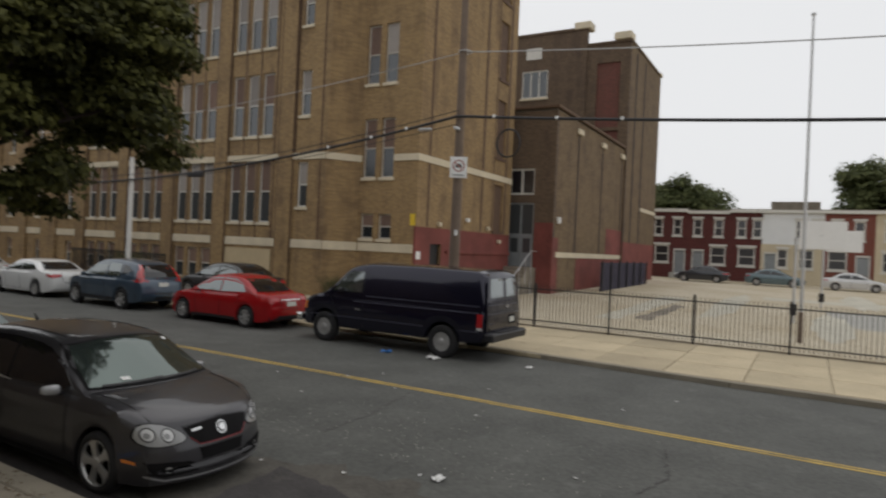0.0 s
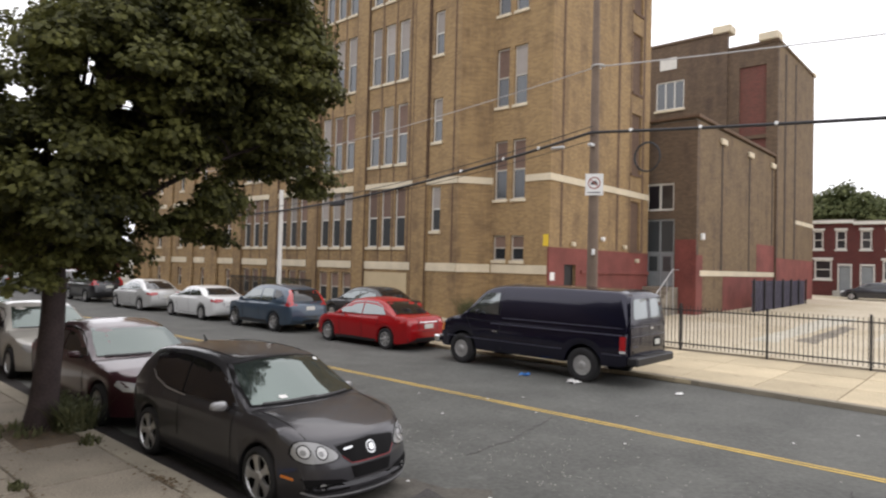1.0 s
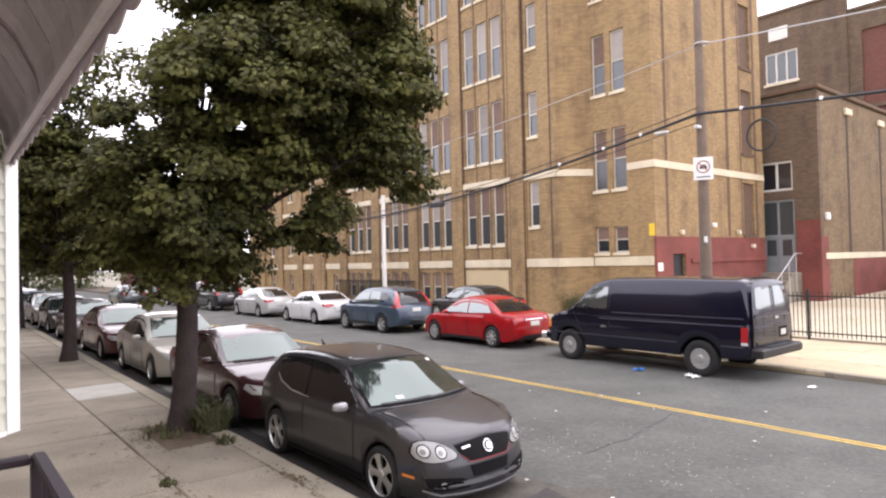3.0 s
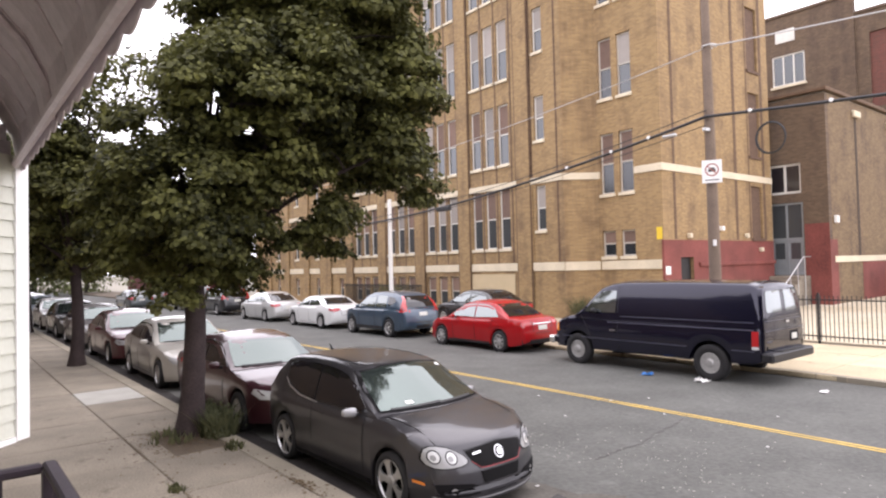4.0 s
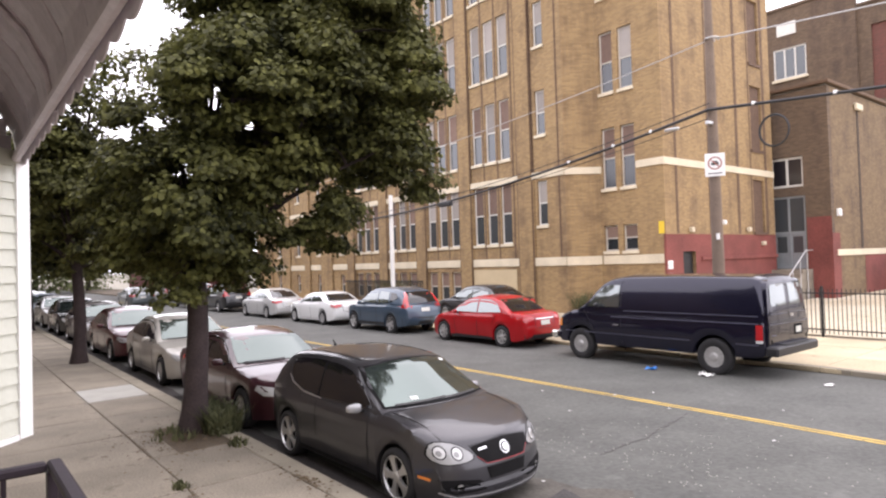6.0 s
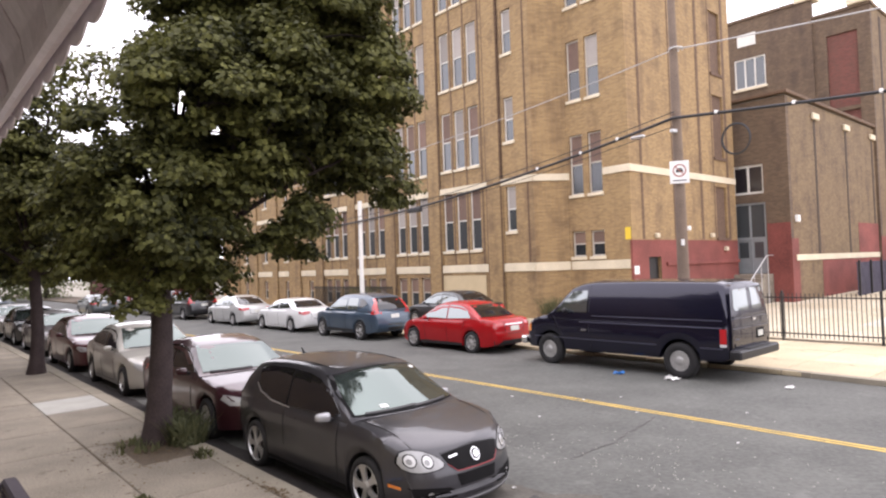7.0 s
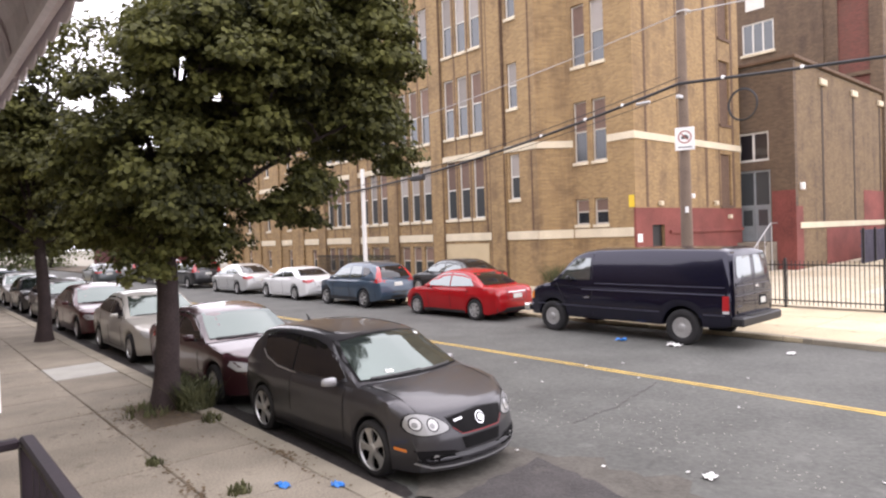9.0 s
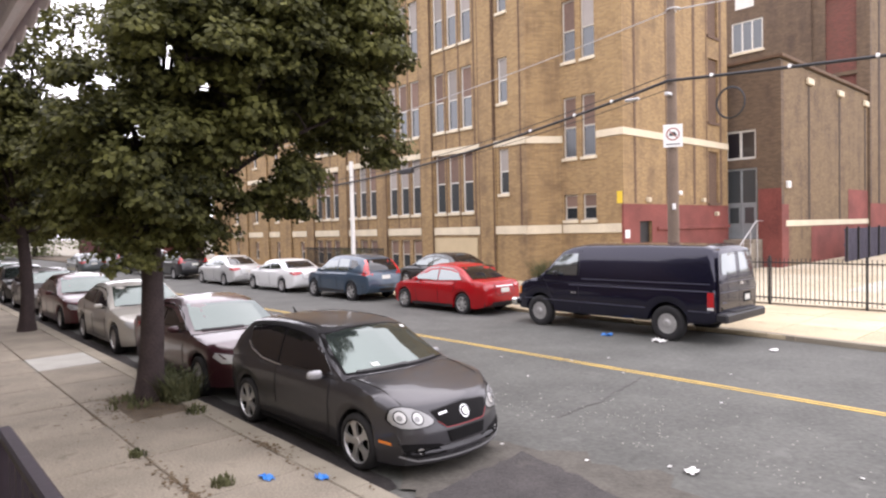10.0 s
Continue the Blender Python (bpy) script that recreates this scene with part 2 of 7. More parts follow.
TYRE = material("black_tyre_rubber", (0.016, 0.015, 0.016), 0.85, vary=0.2, scale=5, fine=60, bump=0.1)
ALLOY = material("silver_alloy", (0.55, 0.54, 0.53), 0.35, metal=0.7, vary=0.1, scale=6, fine=40, bump=0)
BLACK_PLASTIC = material("black_plastic", (0.014, 0.013, 0.015), 0.5, vary=0.2, scale=6, fine=60, bump=0.05)
CHROME = material("chrome", (0.75, 0.75, 0.75), 0.15, metal=1.0, vary=0.05, scale=6, fine=40, bump=0)
CAR_GLASS = glass_material("tinted_car_glass", (0.008, 0.0075, 0.009), 0.03, coat=0.0)
SHIELD = glass_material("windshield_glass", (0.088, 0.112, 0.104), 0.05, metal=0.75, coat=0.2)
GRILLE_BLACK = material("black_grille_mesh", (0.007, 0.0065, 0.007), 0.75, vary=0.2, scale=6, fine=60, bump=0.05, spec=0.15)
LAMP_CLEAR = glass_material("clear_headlamp", (0.42, 0.42, 0.42), 0.06, metal=0.0)
LAMP_HOUSING = glass_material("grey_headlamp_housing", (0.30, 0.30, 0.30), 0.12, metal=0.0)
SIDE_GLASS = glass_material("sky_lit_car_glass", (0.24, 0.26, 0.26), 0.05, metal=0.85, coat=0.3)
LAMP_LENS = glass_material("pale_headlamp_lens", (0.66, 0.66, 0.66), 0.1)
PANE_DARK = glass_material("unlit_window_glass", (0.022, 0.026, 0.031), 0.14, coat=0.0)
# near-black gutter colour: the shadow under the parked cars, with dirt specks
GUTTER_SHADE = material("gutter_grime", (0.024, 0.020, 0.019), 0.9, vary=0.5, scale=5, fine=30, bump=0.6, specks=0.4, speck_color=(0.06, 0.05, 0.04))
DUST = material("dusty_gutter_grit", (0.088, 0.080, 0.068), 0.95, vary=0.35, scale=4, fine=22, bump=0.6, specks=0.6)
LAMP_RED = glass_material("red_tail_lamp", (0.42, 0.018, 0.02), 0.12)
LAMP_AMBER = glass_material("amber_lamp", (0.75, 0.22, 0.02), 0.15)
PLATE = material("pale_number_plate", (0.6, 0.6, 0.55), 0.5, vary=0.1, scale=8, fine=60, bump=0)


def paint(name, color, metal=0.25, rough=0.32, coat=1.0, spec=0.5):
    return material(name, color, rough, metal=metal, vary=0.06, scale=1.2, fine=25, bump=0, coat=coat, spec=spec)


# ---- building helpers ----
def part(name, bm, mat, parent=None, label="", smooth=False):
    """Links a bmesh as one mesh object under a thing or part."""
    me = bpy.data.meshes.new(name)
    bm.normal_update()
    bm.to_mesh(me)
    bm.free()
    me.materials.append(mat)
    if smooth:
        me.shade_smooth()
        me.set_sharp_from_angle(angle=radians(38))
    ob = new(name, me)
    if parent:
        ob.parent = parent
    if label:
        ob["label"] = label
    return ob


def thing(name, label, category, group="", kind="", at=None):
    ob = new(name)
    ob.empty_display_size = 0.2
    if at is not None:
        ob.matrix_basis = at
    return tagged(ob, label, category, group, kind)


def box(bm, x0, x1, y0, y1, z0, z1, bevel=0.0):
    r = bmesh.ops.create_cube(bm, size=1.0, matrix=Matrix.Translation(((x0 + x1) / 2, (y0 + y1) / 2, (z0 + z1) / 2)) @ Matrix.Diagonal((abs(x1 - x0), abs(y1 - y0), abs(z1 - z0), 1)))
    if bevel:
        es = {e for v in r["verts"] for e in v.link_edges}
        bmesh.ops.bevel(bm, geom=list(es), offset=bevel, segments=1, affect="EDGES")
    return bm


def boxm(*a, **k):
    return box(bmesh.new(), *a, **k)


def tube(bm, pts, radii, sides=8, cap=True):
    """A tapered tube along points."""
    rings = []
    pts = [Vector(p) for p in pts]
    for i, p in enumerate(pts):
        d = (pts[min(i + 1, len(pts) - 1)] - pts[max(i - 1, 0)]).normalized()
        a = d.cross(Vector((0.13, 0.31, 0.94)) if abs(d.z) < 0.9 else Vector((1, 0, 0))).normalized()
        b = d.cross(a)
        r = radii[i] if hasattr(radii, "__len__") else radii
        rings.append([bm.verts.new(p + a * r * math.cos(2 * math.pi * k / sides) + b * r * math.sin(2 * math.pi * k / sides)) for k in range(sides)])
    for r0, r1 in zip(rings, rings[1:]):
        for k in range(sides):
            bm.faces.new((r0[k], r0[(k + 1) % sides], r1[(k + 1) % sides], r1[k]))
    if cap:
        bm.faces.new(rings[0][::-1])
        bm.faces.new(rings[-1])
    return bm


def prism(bm, poly, axis, a, b):
    """A flat polygon in the two other axes, made solid from a to b along the axis ('x', 'y' or 'z')."""
    def at(u, v, w):
        return {"x": (w, u, v), "y": (u, w, v), "z": (u, v, w)}[axis]
    lo = [bm.verts.new(at(u, v, a)) for u, v in poly]
    hi = [bm.verts.new(at(u, v, b)) for u, v in poly]
    n = len(poly)
    for i in range(n):
        bm.faces.new((lo[i], lo[(i + 1) % n], hi[(i + 1) % n], hi[i]))
    bm.faces.new(lo[::-1])
    bm.faces.new(hi)
    bmesh.ops.recalc_face_normals(bm, faces=bm.faces)
    return bm


def wall(name, axis, at, u0, u1, z0, z1, mat, holes=(), t=0.35, parent=None):
    """A wall that faces down the axis at that place, with openings (u0, u1, z0, z1) cut right through."""
    us = sorted({u0, u1, *[h[0] for h in holes], *[h[1] for h in holes]})
    zs = sorted({z0, z1, *[h[2] for h in holes], *[h[3] for h in holes]})
    bm = bmesh.new()
    cache = {}

    def v(i, j, k):
        if (i, j, k) not in cache:
            d = at + (t if k else 0)
            cache[i, j, k] = bm.verts.new((d, us[i], zs[j]) if axis == "x" else (us[i], d, zs[j]))
        return cache[i, j, k]

    def full(i, j):
        if not (0 <= i < len(us) - 1 and 0 <= j < len(zs) - 1):
            return False
        u, z = (us[i] + us[i + 1]) / 2, (zs[j] + zs[j + 1]) / 2
        return not any(h[0] < u < h[1] and h[2] < z < h[3] for h in holes)

    for i in range(len(us) - 1):
        for j in range(len(zs) - 1):
            if not full(i, j):
                continue
            bm.faces.new((v(i, j, 0), v(i, j + 1, 0), v(i + 1, j + 1, 0), v(i + 1, j, 0)))
            bm.faces.new((v(i, j, 1), v(i + 1, j, 1), v(i + 1, j + 1, 1), v(i, j + 1, 1)))
            for di, dj, a, b in ((-1, 0, (i, j), (i, j + 1)), (1, 0, (i + 1, j), (i + 1, j + 1)), (0, -1, (i, j), (i + 1, j)), (0, 1, (i, j + 1), (i + 1, j + 1))):
                if not full(i + di, j + dj):
                    bm.faces.new((v(*a, 0), v(*b, 0), v(*b, 1), v(*a, 1)))
    bmesh.ops.recalc_face_normals(bm, faces=bm.faces)
    return part(name, bm, mat, parent)


def slab(name, x0, x1, y0, y1, z0, z1, mat, label, category="pavement", kind="structure", bevel=0.0):
    return tagged(part(name, boxm(x0, x1, y0, y1, z0, z1, bevel=bevel), mat), label, category, "", kind)


# ---- ground, road and pavements ----
NEAR_KERB = 3.39
FAR_KERB = [(-40.0, 13.95), (1.0, 14.05), (6.0, 14.4), (9.0, 14.5), (140.0, 14.5)]
bm = bmesh.new()
prism(bm, [(-600, -600), (900, -600), (900, 900), (-600, 900)], "z", -0.6, -0.12)
tagged(part("ground", bm, GROUND), "bare ground that reaches the horizon", "ground", "", "structure")

bm = bmesh.new()
nx, ny = 24, 120
ys = [-40 + 180 * i / ny for i in range(ny + 1)]
rows = []
for y in ys:
    xf = np.interp(y, [p[0] for p in FAR_KERB], [p[1] for p in FAR_KERB])
    rows.append([bm.verts.new((NEAR_KERB + (xf - NEAR_KERB) * i / nx, y, 0.045 * math.sin(math.pi * i / nx))) for i in range(nx + 1)])
for a, b in zip(rows, rows[1:]):
    for i in range(nx):
        bm.faces.new((a[i], a[i + 1], b[i + 1], b[i]))
road = tagged(part("road", bm, ASPHALT, smooth=True), "worn grey asphalt street with a yellow centre line", "road", "", "structure")


def road_z(x):
    return 0.045 * math.sin(math.pi * (x - NEAR_KERB) / (14.4 - NEAR_KERB))


bm = bmesh.new()
random.seed(4)
for dx in (-0.055, 0.055):
    pts = []
    for i in range(361):
        y = -40 + i * 0.5
        w = 0.025 + random.uniform(-0.006, 0.006)
        pts.append((y, 9.46 + dx - w, 9.46 + dx + w))
    vs = [(bm.verts.new((a, y, road_z(a) + 0.005)), bm.verts.new((b, y, road_z(b) + 0.005))) for y, a, b in pts]
    for p, q in zip(vs, vs[1:]):
        bm.faces.new((p[0], p[1], q[1], q[0]))
tagged(part("centre_line", bm, YELLOW), "yellow double line painted on the asphalt", "road marking", "", "structure")

# near kerb and the bed below the slabs
slab("pavement_bed_near", -3.0, 3.12, -40, 140, -0.1, 0.13, SOIL, "bed under the near pavement slabs")
bm = bmesh.new()
prism(bm, [(p[1] + 0.17, p[0]) for p in FAR_KERB] + [(19.9, 140), (19.9, -40)], "z", -0.1, 0.085)
tagged(part("pavement_bed_far", bm, SOIL), "bed under the far pavement slabs", "pavement", "", "structure")

# schoolyard, rising gently to the far street
bm = bmesh.new()
prism(bm, [(19.9, -0.1), (19.9, 0.12), (70, 0.72), (70, -0.1)], "y", -70, 60)
tagged(part("schoolyard", bm, CONCRETE_PINK), "broad tan paved schoolyard behind an iron fence", "schoolyard", "", "structure")


def yard_z(x):
    return 0.12 + (x - 19.9) * 0.6 / 50.1


# ---- school: main building ----
school = thing("school_building", "four-storey tan brick school with cream stone bands", "school")
TOP = 18.4
FRONT, SET, END_Y = 21.5, 22.8, 14.35
groups = [23.1, 27.05, 31.0, 34.95, 38.9]
levels = [3.35, 7.45, 11.6, 15.75]
W3, P3, WH = 0.74, 1.0, 2.95
holes = []
for g in groups[:4]:
    for k in (-1, 0, 1):
        y = g + k * P3
        for z in levels:
            holes.append((y - W3 / 2, y + W3 / 2, z, z + WH))
        if g != groups[0]:
            holes.append((y - W3 / 2, y + W3 / 2, 0.45, 2.0))
for y in (38.2, 41.6, 45.0, 48.4):
    for z in levels:
        holes.append((y - 0.3, y + 0.3, z, z + 2.4))
    holes.append((y - 0.3, y + 0.3, 0.6, 1.9))
narrow = [(19.44, 20.04, z, z + 2.05) for z in (4.1, 8.25, 12.35, 16.4)]
front_holes = holes + narrow
wall("front_wall", "x", FRONT, 18.4, 53.0, 0.0, TOP, BRICK_X, front_holes, parent=school)
pair = []
for z0, z1 in ((2.81, 3.93), (5.54, 8.19), (9.74, 12.39), (13.95, 16.55)):
    pair += [(15.66, 16.36, z0, z1), (16.64, 17.34, z0, z1)]
wall("set_back_wall", "x", SET, END_Y, 17.5, 0.0, TOP, BRICK_X, pair, parent=school)
prism_bm = prism(bmesh.new(), [(SET + 0.3, 17.503), (SET - 0.003, 17.5), (FRONT, 18.4), (FRONT + 0.348, 18.402), (SET + 0.3, 18.0)], "z", 0.0, TOP)
part("canted_wall", prism_bm, BRICK_X, school)
panels = [(30.35, 31.45, z0, z1) for z0, z1 in ((3.55, 6.05), (7.5, 10.6), (11.7, 14.8), (15.9, 18.8))]
end_door = (24.0, 25.0, 0.25, 2.7)
wall("end_wall", "y", END_Y, SET + 0.353, 32.5, 0.0, TOP, BRICK_Y, panels + [end_door], parent=school)
part("rear_wall", boxm(32.14, 32.5, END_Y + 0.353, 40, 0, TOP - 0.01), BRICK_X, school)
part("roof", boxm(FRONT + 0.1, 32.4, 18.5, 52.9, TOP - 0.3, TOP - 0.05), CONCRETE, school)
part("far_end_wall", boxm(FRONT + 0.353, 32, 52.6, 52.95, 0, TOP - 0.02), BRICK_Y, school)
# unseen walls added behind the windows, coloured dark as unlit rooms
part("inner_wall", boxm(24.6, 24.8, 15, 52.5, 0, TOP - 0.3), SIGN_AND_ROOM_DARK, school)
part("inner_end_wall", boxm(24.85, 32.0, 15.6, 15.8, 0, TOP - 0.3), SIGN_AND_ROOM_DARK, school)

# stone bands
for k, (z0, z1) in enumerate(((2.24, 2.62), (6.25, 6.55))):
    part("stone_band", boxm(FRONT - 0.05, FRONT - 0.002, 18.4 if k == 0 else 18.4, 53.0, z0, z1, bevel=0.01), STONE, school, "cream stone band")
    a = Vector((FRONT, 18.4)), Vector((SET, 17.5))
    nrm = Vector((-(a[0].y - a[1].y), -(a[1].x - a[0].x))).normalized() * 0.05
    part("stone_band", prism(bmesh.new(), [(a[0].x - 0.002, a[0].y - 0.002), (a[1].x - 0.002, a[1].y - 0.002), (a[1].x + nrm.x, a[1].y + nrm.y), (a[0].x + nrm.x, a[0].y + nrm.y)], "z", z0, z1), STONE, school)
    if k == 0:
        part("stone_band", boxm(SET - 0.05, SET - 0.002, END_Y + 0.1, 17.4, z0, z1, bevel=0.01), STONE, school)
    else:
        part("stone_band", boxm(SET - 0.05, SET - 0.002, 17.37, 17.48, z0, z1, bevel=0.01), STONE, school)
        part("stone_band", boxm(SET - 0.05, SET - 0.002, END_Y - 0.05, 15.62, z0, z1, bevel=0.01), STONE, school)
        part("stone_band", boxm(SET + 0.002, 32.5, END_Y - 0.05, END_Y - 0.002, z0, z1, bevel=0.01), STONE, school)

# pilasters on the front, recessed dark joints beside them
for g0, g1 in zip([20.2] + groups, groups + [42.5]):
    y = (g0 + g1) / 2
    if g0 == 20.2:
        y = 20.75
    part("pilaster", boxm(FRONT - 0.12, FRONT - 0.055, y - 0.42, y + 0.42, 0, TOP - 0.4), BRICK_X, school)
    part("pilaster", boxm(FRONT - 0.06, FRONT - 0.002, y - 0.55, y + 0.55, 2.625, 6.245), BRICK_X, school)
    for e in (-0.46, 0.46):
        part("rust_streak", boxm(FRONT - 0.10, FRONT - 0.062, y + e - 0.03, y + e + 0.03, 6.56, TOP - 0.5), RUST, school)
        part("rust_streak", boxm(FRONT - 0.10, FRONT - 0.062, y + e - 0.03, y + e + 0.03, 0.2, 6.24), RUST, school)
for y in (36.9, 39.9, 43.3, 46.7, 50.1, 52.4):
    part("pilaster", boxm(FRONT - 0.14, FRONT - 0.055, y - 0.4, y + 0.4, 0, TOP - 0.4), BRICK_X, school)
for g in groups[:4]:
    for k in (-0.5, 0.5, -1.55, 1.55):
        part("rust_streak", boxm(FRONT - 0.012, FRONT - 0.003, g + k * P3 - 0.05, g + k * P3 + 0.05, 2.63, 6.24), RUST, school)
        part("rust_streak", boxm(FRONT - 0.012, FRONT - 0.003, g + k * P3 - 0.05, g + k * P3 + 0.05, 6.56, TOP - 0.5), RUST, school)
for y in (18.7, 20.25):
    part("rust_streak", boxm(FRONT - 0.012, FRONT - 0.003, y - 0.05, y + 0.05, 2.63, 6.24), RUST, school)
    part("rust_streak", boxm(FRONT - 0.012, FRONT - 0.003, y - 0.05, y + 0.05, 6.56, TOP - 0.5), RUST, school)
for x, w in ((23.7, 0.09), (26.3, 0.05), (28.9, 0.12), (30.2, 0.05), (31.7, 0.12)):
    part("drain_streak", boxm(x - w, x + w, END_Y - 0.012, END_Y - 0.003, 6.56, TOP - 0.4), RUST_Y, school)
    part("drain_streak", boxm(x - w, x + w, END_Y - 0.012, END_Y - 0.003, 3.45, 6.24), RUST_Y, school)
for p in panels:
    part("bricked_up_window", boxm(p[0], p[1], END_Y + 0.1, END_Y + 0.3, p[2], p[3]), INFILL, school, "window bricked up with dark brick")
    part("window_sill", boxm(p[0] - 0.05, p[1] + 0.05, END_Y - 0.06, END_Y + 0.1, p[2] - 0.14, p[2] - 0.003), INFILL, school)
wall("painted_base", "y", END_Y - 0.012, SET - 0.004, 32.5, 0.0, 3.42, RED_PAINT, [(24.0, 25.0, 0.0, 2.7)], t=0.010, parent=school)
part("painted_base_return", boxm(SET - 0.012, SET - 0.002, END_Y - 0.012, END_Y + 0.09, 0.0, 3.42), RED_PAINT, school)
part("painted_ledge", boxm(25.4, 32.5, END_Y - 0.10, END_Y - 0.013, 2.3, 2.46, bevel=0.01), RED_PAINT, school)
part("side_door", boxm(24.0, 25.0, END_Y + 0.15, END_Y + 0.22, 0.2, 2.7), IRON, school, "dark metal door in the painted base")
part("boarded_window", boxm(FRONT - 0.03, FRONT - 0.003, 21.5, 24.6, 0.7, 2.1), TAN_BOARD, school, "tan board over the basement windows")


def window_maker(name, w, h, frame_mat, glass=PANE, blind_mat=BLIND, sill=True, label=""):
    """A sash window facing -x, centred on its sill line at the origin, the glass set back in the wall."""
    win = thing(name, label, "window", "school windows", "structure")
    f = 0.07
    bm = bmesh.new()
    for a in ((-w / 2, -w / 2 + f, 0, h), (w / 2 - f, w / 2, 0, h), (-w / 2 + f, w / 2 - f, 0, f), (-w / 2 + f, w / 2 - f, h - f, h), (-w / 2 + f, w / 2 - f, h * 0.5 - 0.03, h * 0.5 + 0.03)):
        box(bm, 0.10, 0.17, a[0], a[1], a[2], a[3])
    part("window_frame", bm, frame_mat, win)
    part("pane", boxm(0.14, 0.155, -w / 2 + f, w / 2 - f, f, h * 0.5 - 0.03), glass, win)
    part("pane", boxm(0.12, 0.135, -w / 2 + f, w / 2 - f, h * 0.5 + 0.03, h - f), PANE if blind_mat is None else blind_mat, win)
    if sill:
        part("window_sill", boxm(-0.08, 0.10, -w / 2 - 0.05, w / 2 + 0.05, -0.14, 0.0, bevel=0.012), STONE, win)
    return win


wp = window_maker("window", W3, WH, WHITE_FRAME, label="tall white sash window with a drawn brown blind")
wq = window_maker("window", W3, WH, WHITE_FRAME, blind_mat=BLIND_PALE, label="tall white sash window with a pale blind")
wb = window_maker("basement_window", W3, 1.55, GREY_FRAME, sill=False, label="dull basement window below the stone band")
wn1 = window_maker("narrow_window", 0.6, 2.05, WHITE_FRAME, blind_mat=BLIND_PALE, label="narrow white stair window with stone sill")
wn2 = window_maker("narrow_window", 0.6, 2.4, WHITE_FRAME, label="narrow white sash window with brown blind")
wn3 = window_maker("basement_window", 0.6, 1.3, GREY_FRAME, sill=False, label="small dull basement window")
ws = window_maker("stair_window", 0.70, 1.12, GREY_FRAME, PANE_DARK, label="small paired sash window in brick")
wd = window_maker("stair_window", 0.70, 2.65, GREY_FRAME, PANE_DARK, label="paired sash window with a brown upper sash")
we = window_maker("stair_window", 0.70, 2.65, GREY_FRAME, blind_mat=BLIND_PALE, label="paired sash window with a pale upper sash")
random.seed(7)
placed = set()


def put_window(proto, x, y, z):
    m = pose(x, y, z)
    if proto.name in placed:
        return copy_thing(proto, m)
    placed.add(proto.name)
    proto.matrix_basis = m
    return proto


for h in holes:
    y, z = (h[0] + h[1]) / 2, h[2]
    if h[1] - h[0] < 0.65:
        put_window(wn2 if z > 2 else wn3, FRONT, y, z)
    else:
        put_window(wb if z < 2 else (wq if z > 11 or random.random() < 0.15 else wp), FRONT, y, z)
for h in narrow:
    put_window(wn1, FRONT, 19.74, h[2])
for h in pair:
    y, z, hh = (h[0] + h[1]) / 2, h[2], h[3] - h[2]
    put_window(ws if hh < 2 else (we if y < 16.4 and z > 9 else wd), SET, y, z)

# ---- school: entrance wing and tall rear wing ----
rear = thing("school_wing", "brown brick rear wing of the school with flat roofs", "school")
LX, LY, LT = 33.1, 12.0, 10.45
TX, TT = 47.5, 18.6
# walls facing the street take the shaded brick, end walls the lighter one
wall("entrance_wall", "x", LX, LY, 17.5, 0.0, LT, BRICK_REAR_SHADED_X, [(13.2, 14.75, 5.75, 7.25), (13.15, 14.75, 1.7, 5.3)], parent=rear)
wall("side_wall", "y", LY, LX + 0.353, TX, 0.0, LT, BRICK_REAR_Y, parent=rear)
part("low_roof", boxm(LX + 0.1, TX, LY + 0.1, 24, LT - 0.05, LT + 0.12, bevel=0.02), CONCRETE, rear)
part("coping", boxm(LX - 0.12, LX + 0.4, LY - 0.12, 17.5, LT + 0.122, LT + 0.3, bevel=0.02), RUST, rear)
part("coping", boxm(LX + 0.403, TX, LY - 0.12, LY + 0.35, LT + 0.122, LT + 0.3, bevel=0.02), RUST_Y, rear)
wall("tall_wall", "x", TX, LY - 0.15, 15.2, 0.0, TT, BRICK_REAR_SHADED_X, [(12.6, 14.4, 6.5, 17.2)], parent=rear)
wall("tall_wall", "x", TX - 0.15, 15.2, 24.0, 0.0, 19.9, BRICK_REAR_SHADED_X, [(18.3, 20.5, 14.9, 17.1)], parent=rear)
part("bricked_up_window", boxm(TX + 0.12, TX + 0.3, 12.6, 14.4, 6.5, 17.2), RED_INFILL, rear, "tall opening filled with dull red brick")
for z in (8.6, 10.9, 12.0):
    part("ledge", boxm(TX - 0.05, TX + 0.12, 12.55, 14.45, z, z + 0.25), BRICK_REAR_SHADED_X, rear)
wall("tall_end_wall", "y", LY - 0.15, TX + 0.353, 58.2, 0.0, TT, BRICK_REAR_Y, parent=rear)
part("tall_roof", boxm(TX + 0.1, 58.1, LY, 24, TT - 0.3, TT - 0.02), CONCRETE, rear)
part("coping", boxm(TX - 0.1, TX + 0.4, LY - 0.25, 15.2, TT + 0.002, TT + 0.2, bevel=0.02), BRICK_REAR_SHADED_X, rear)
part("coping", boxm(TX + 0.403, 58.3, LY - 0.25, LY + 0.2, TT + 0.002, TT + 0.2, bevel=0.02), BRICK_REAR_Y, rear)
part("coping", boxm(TX - 0.25, TX + 0.3, 15.2, 24, 19.902, 20.1, bevel=0.02), BRICK_REAR_SHADED_X, rear)
for x, y, z in ((TX, 15.35, 19.95), (TX, 12.2, TT + 0.2)):
    part("parapet_cap", boxm(x - 0.3, x + 0.9, y - 0.4, y + 0.9, z, z + 0.55, bevel=0.05), STONE, rear, "cream stone block on the parapet")
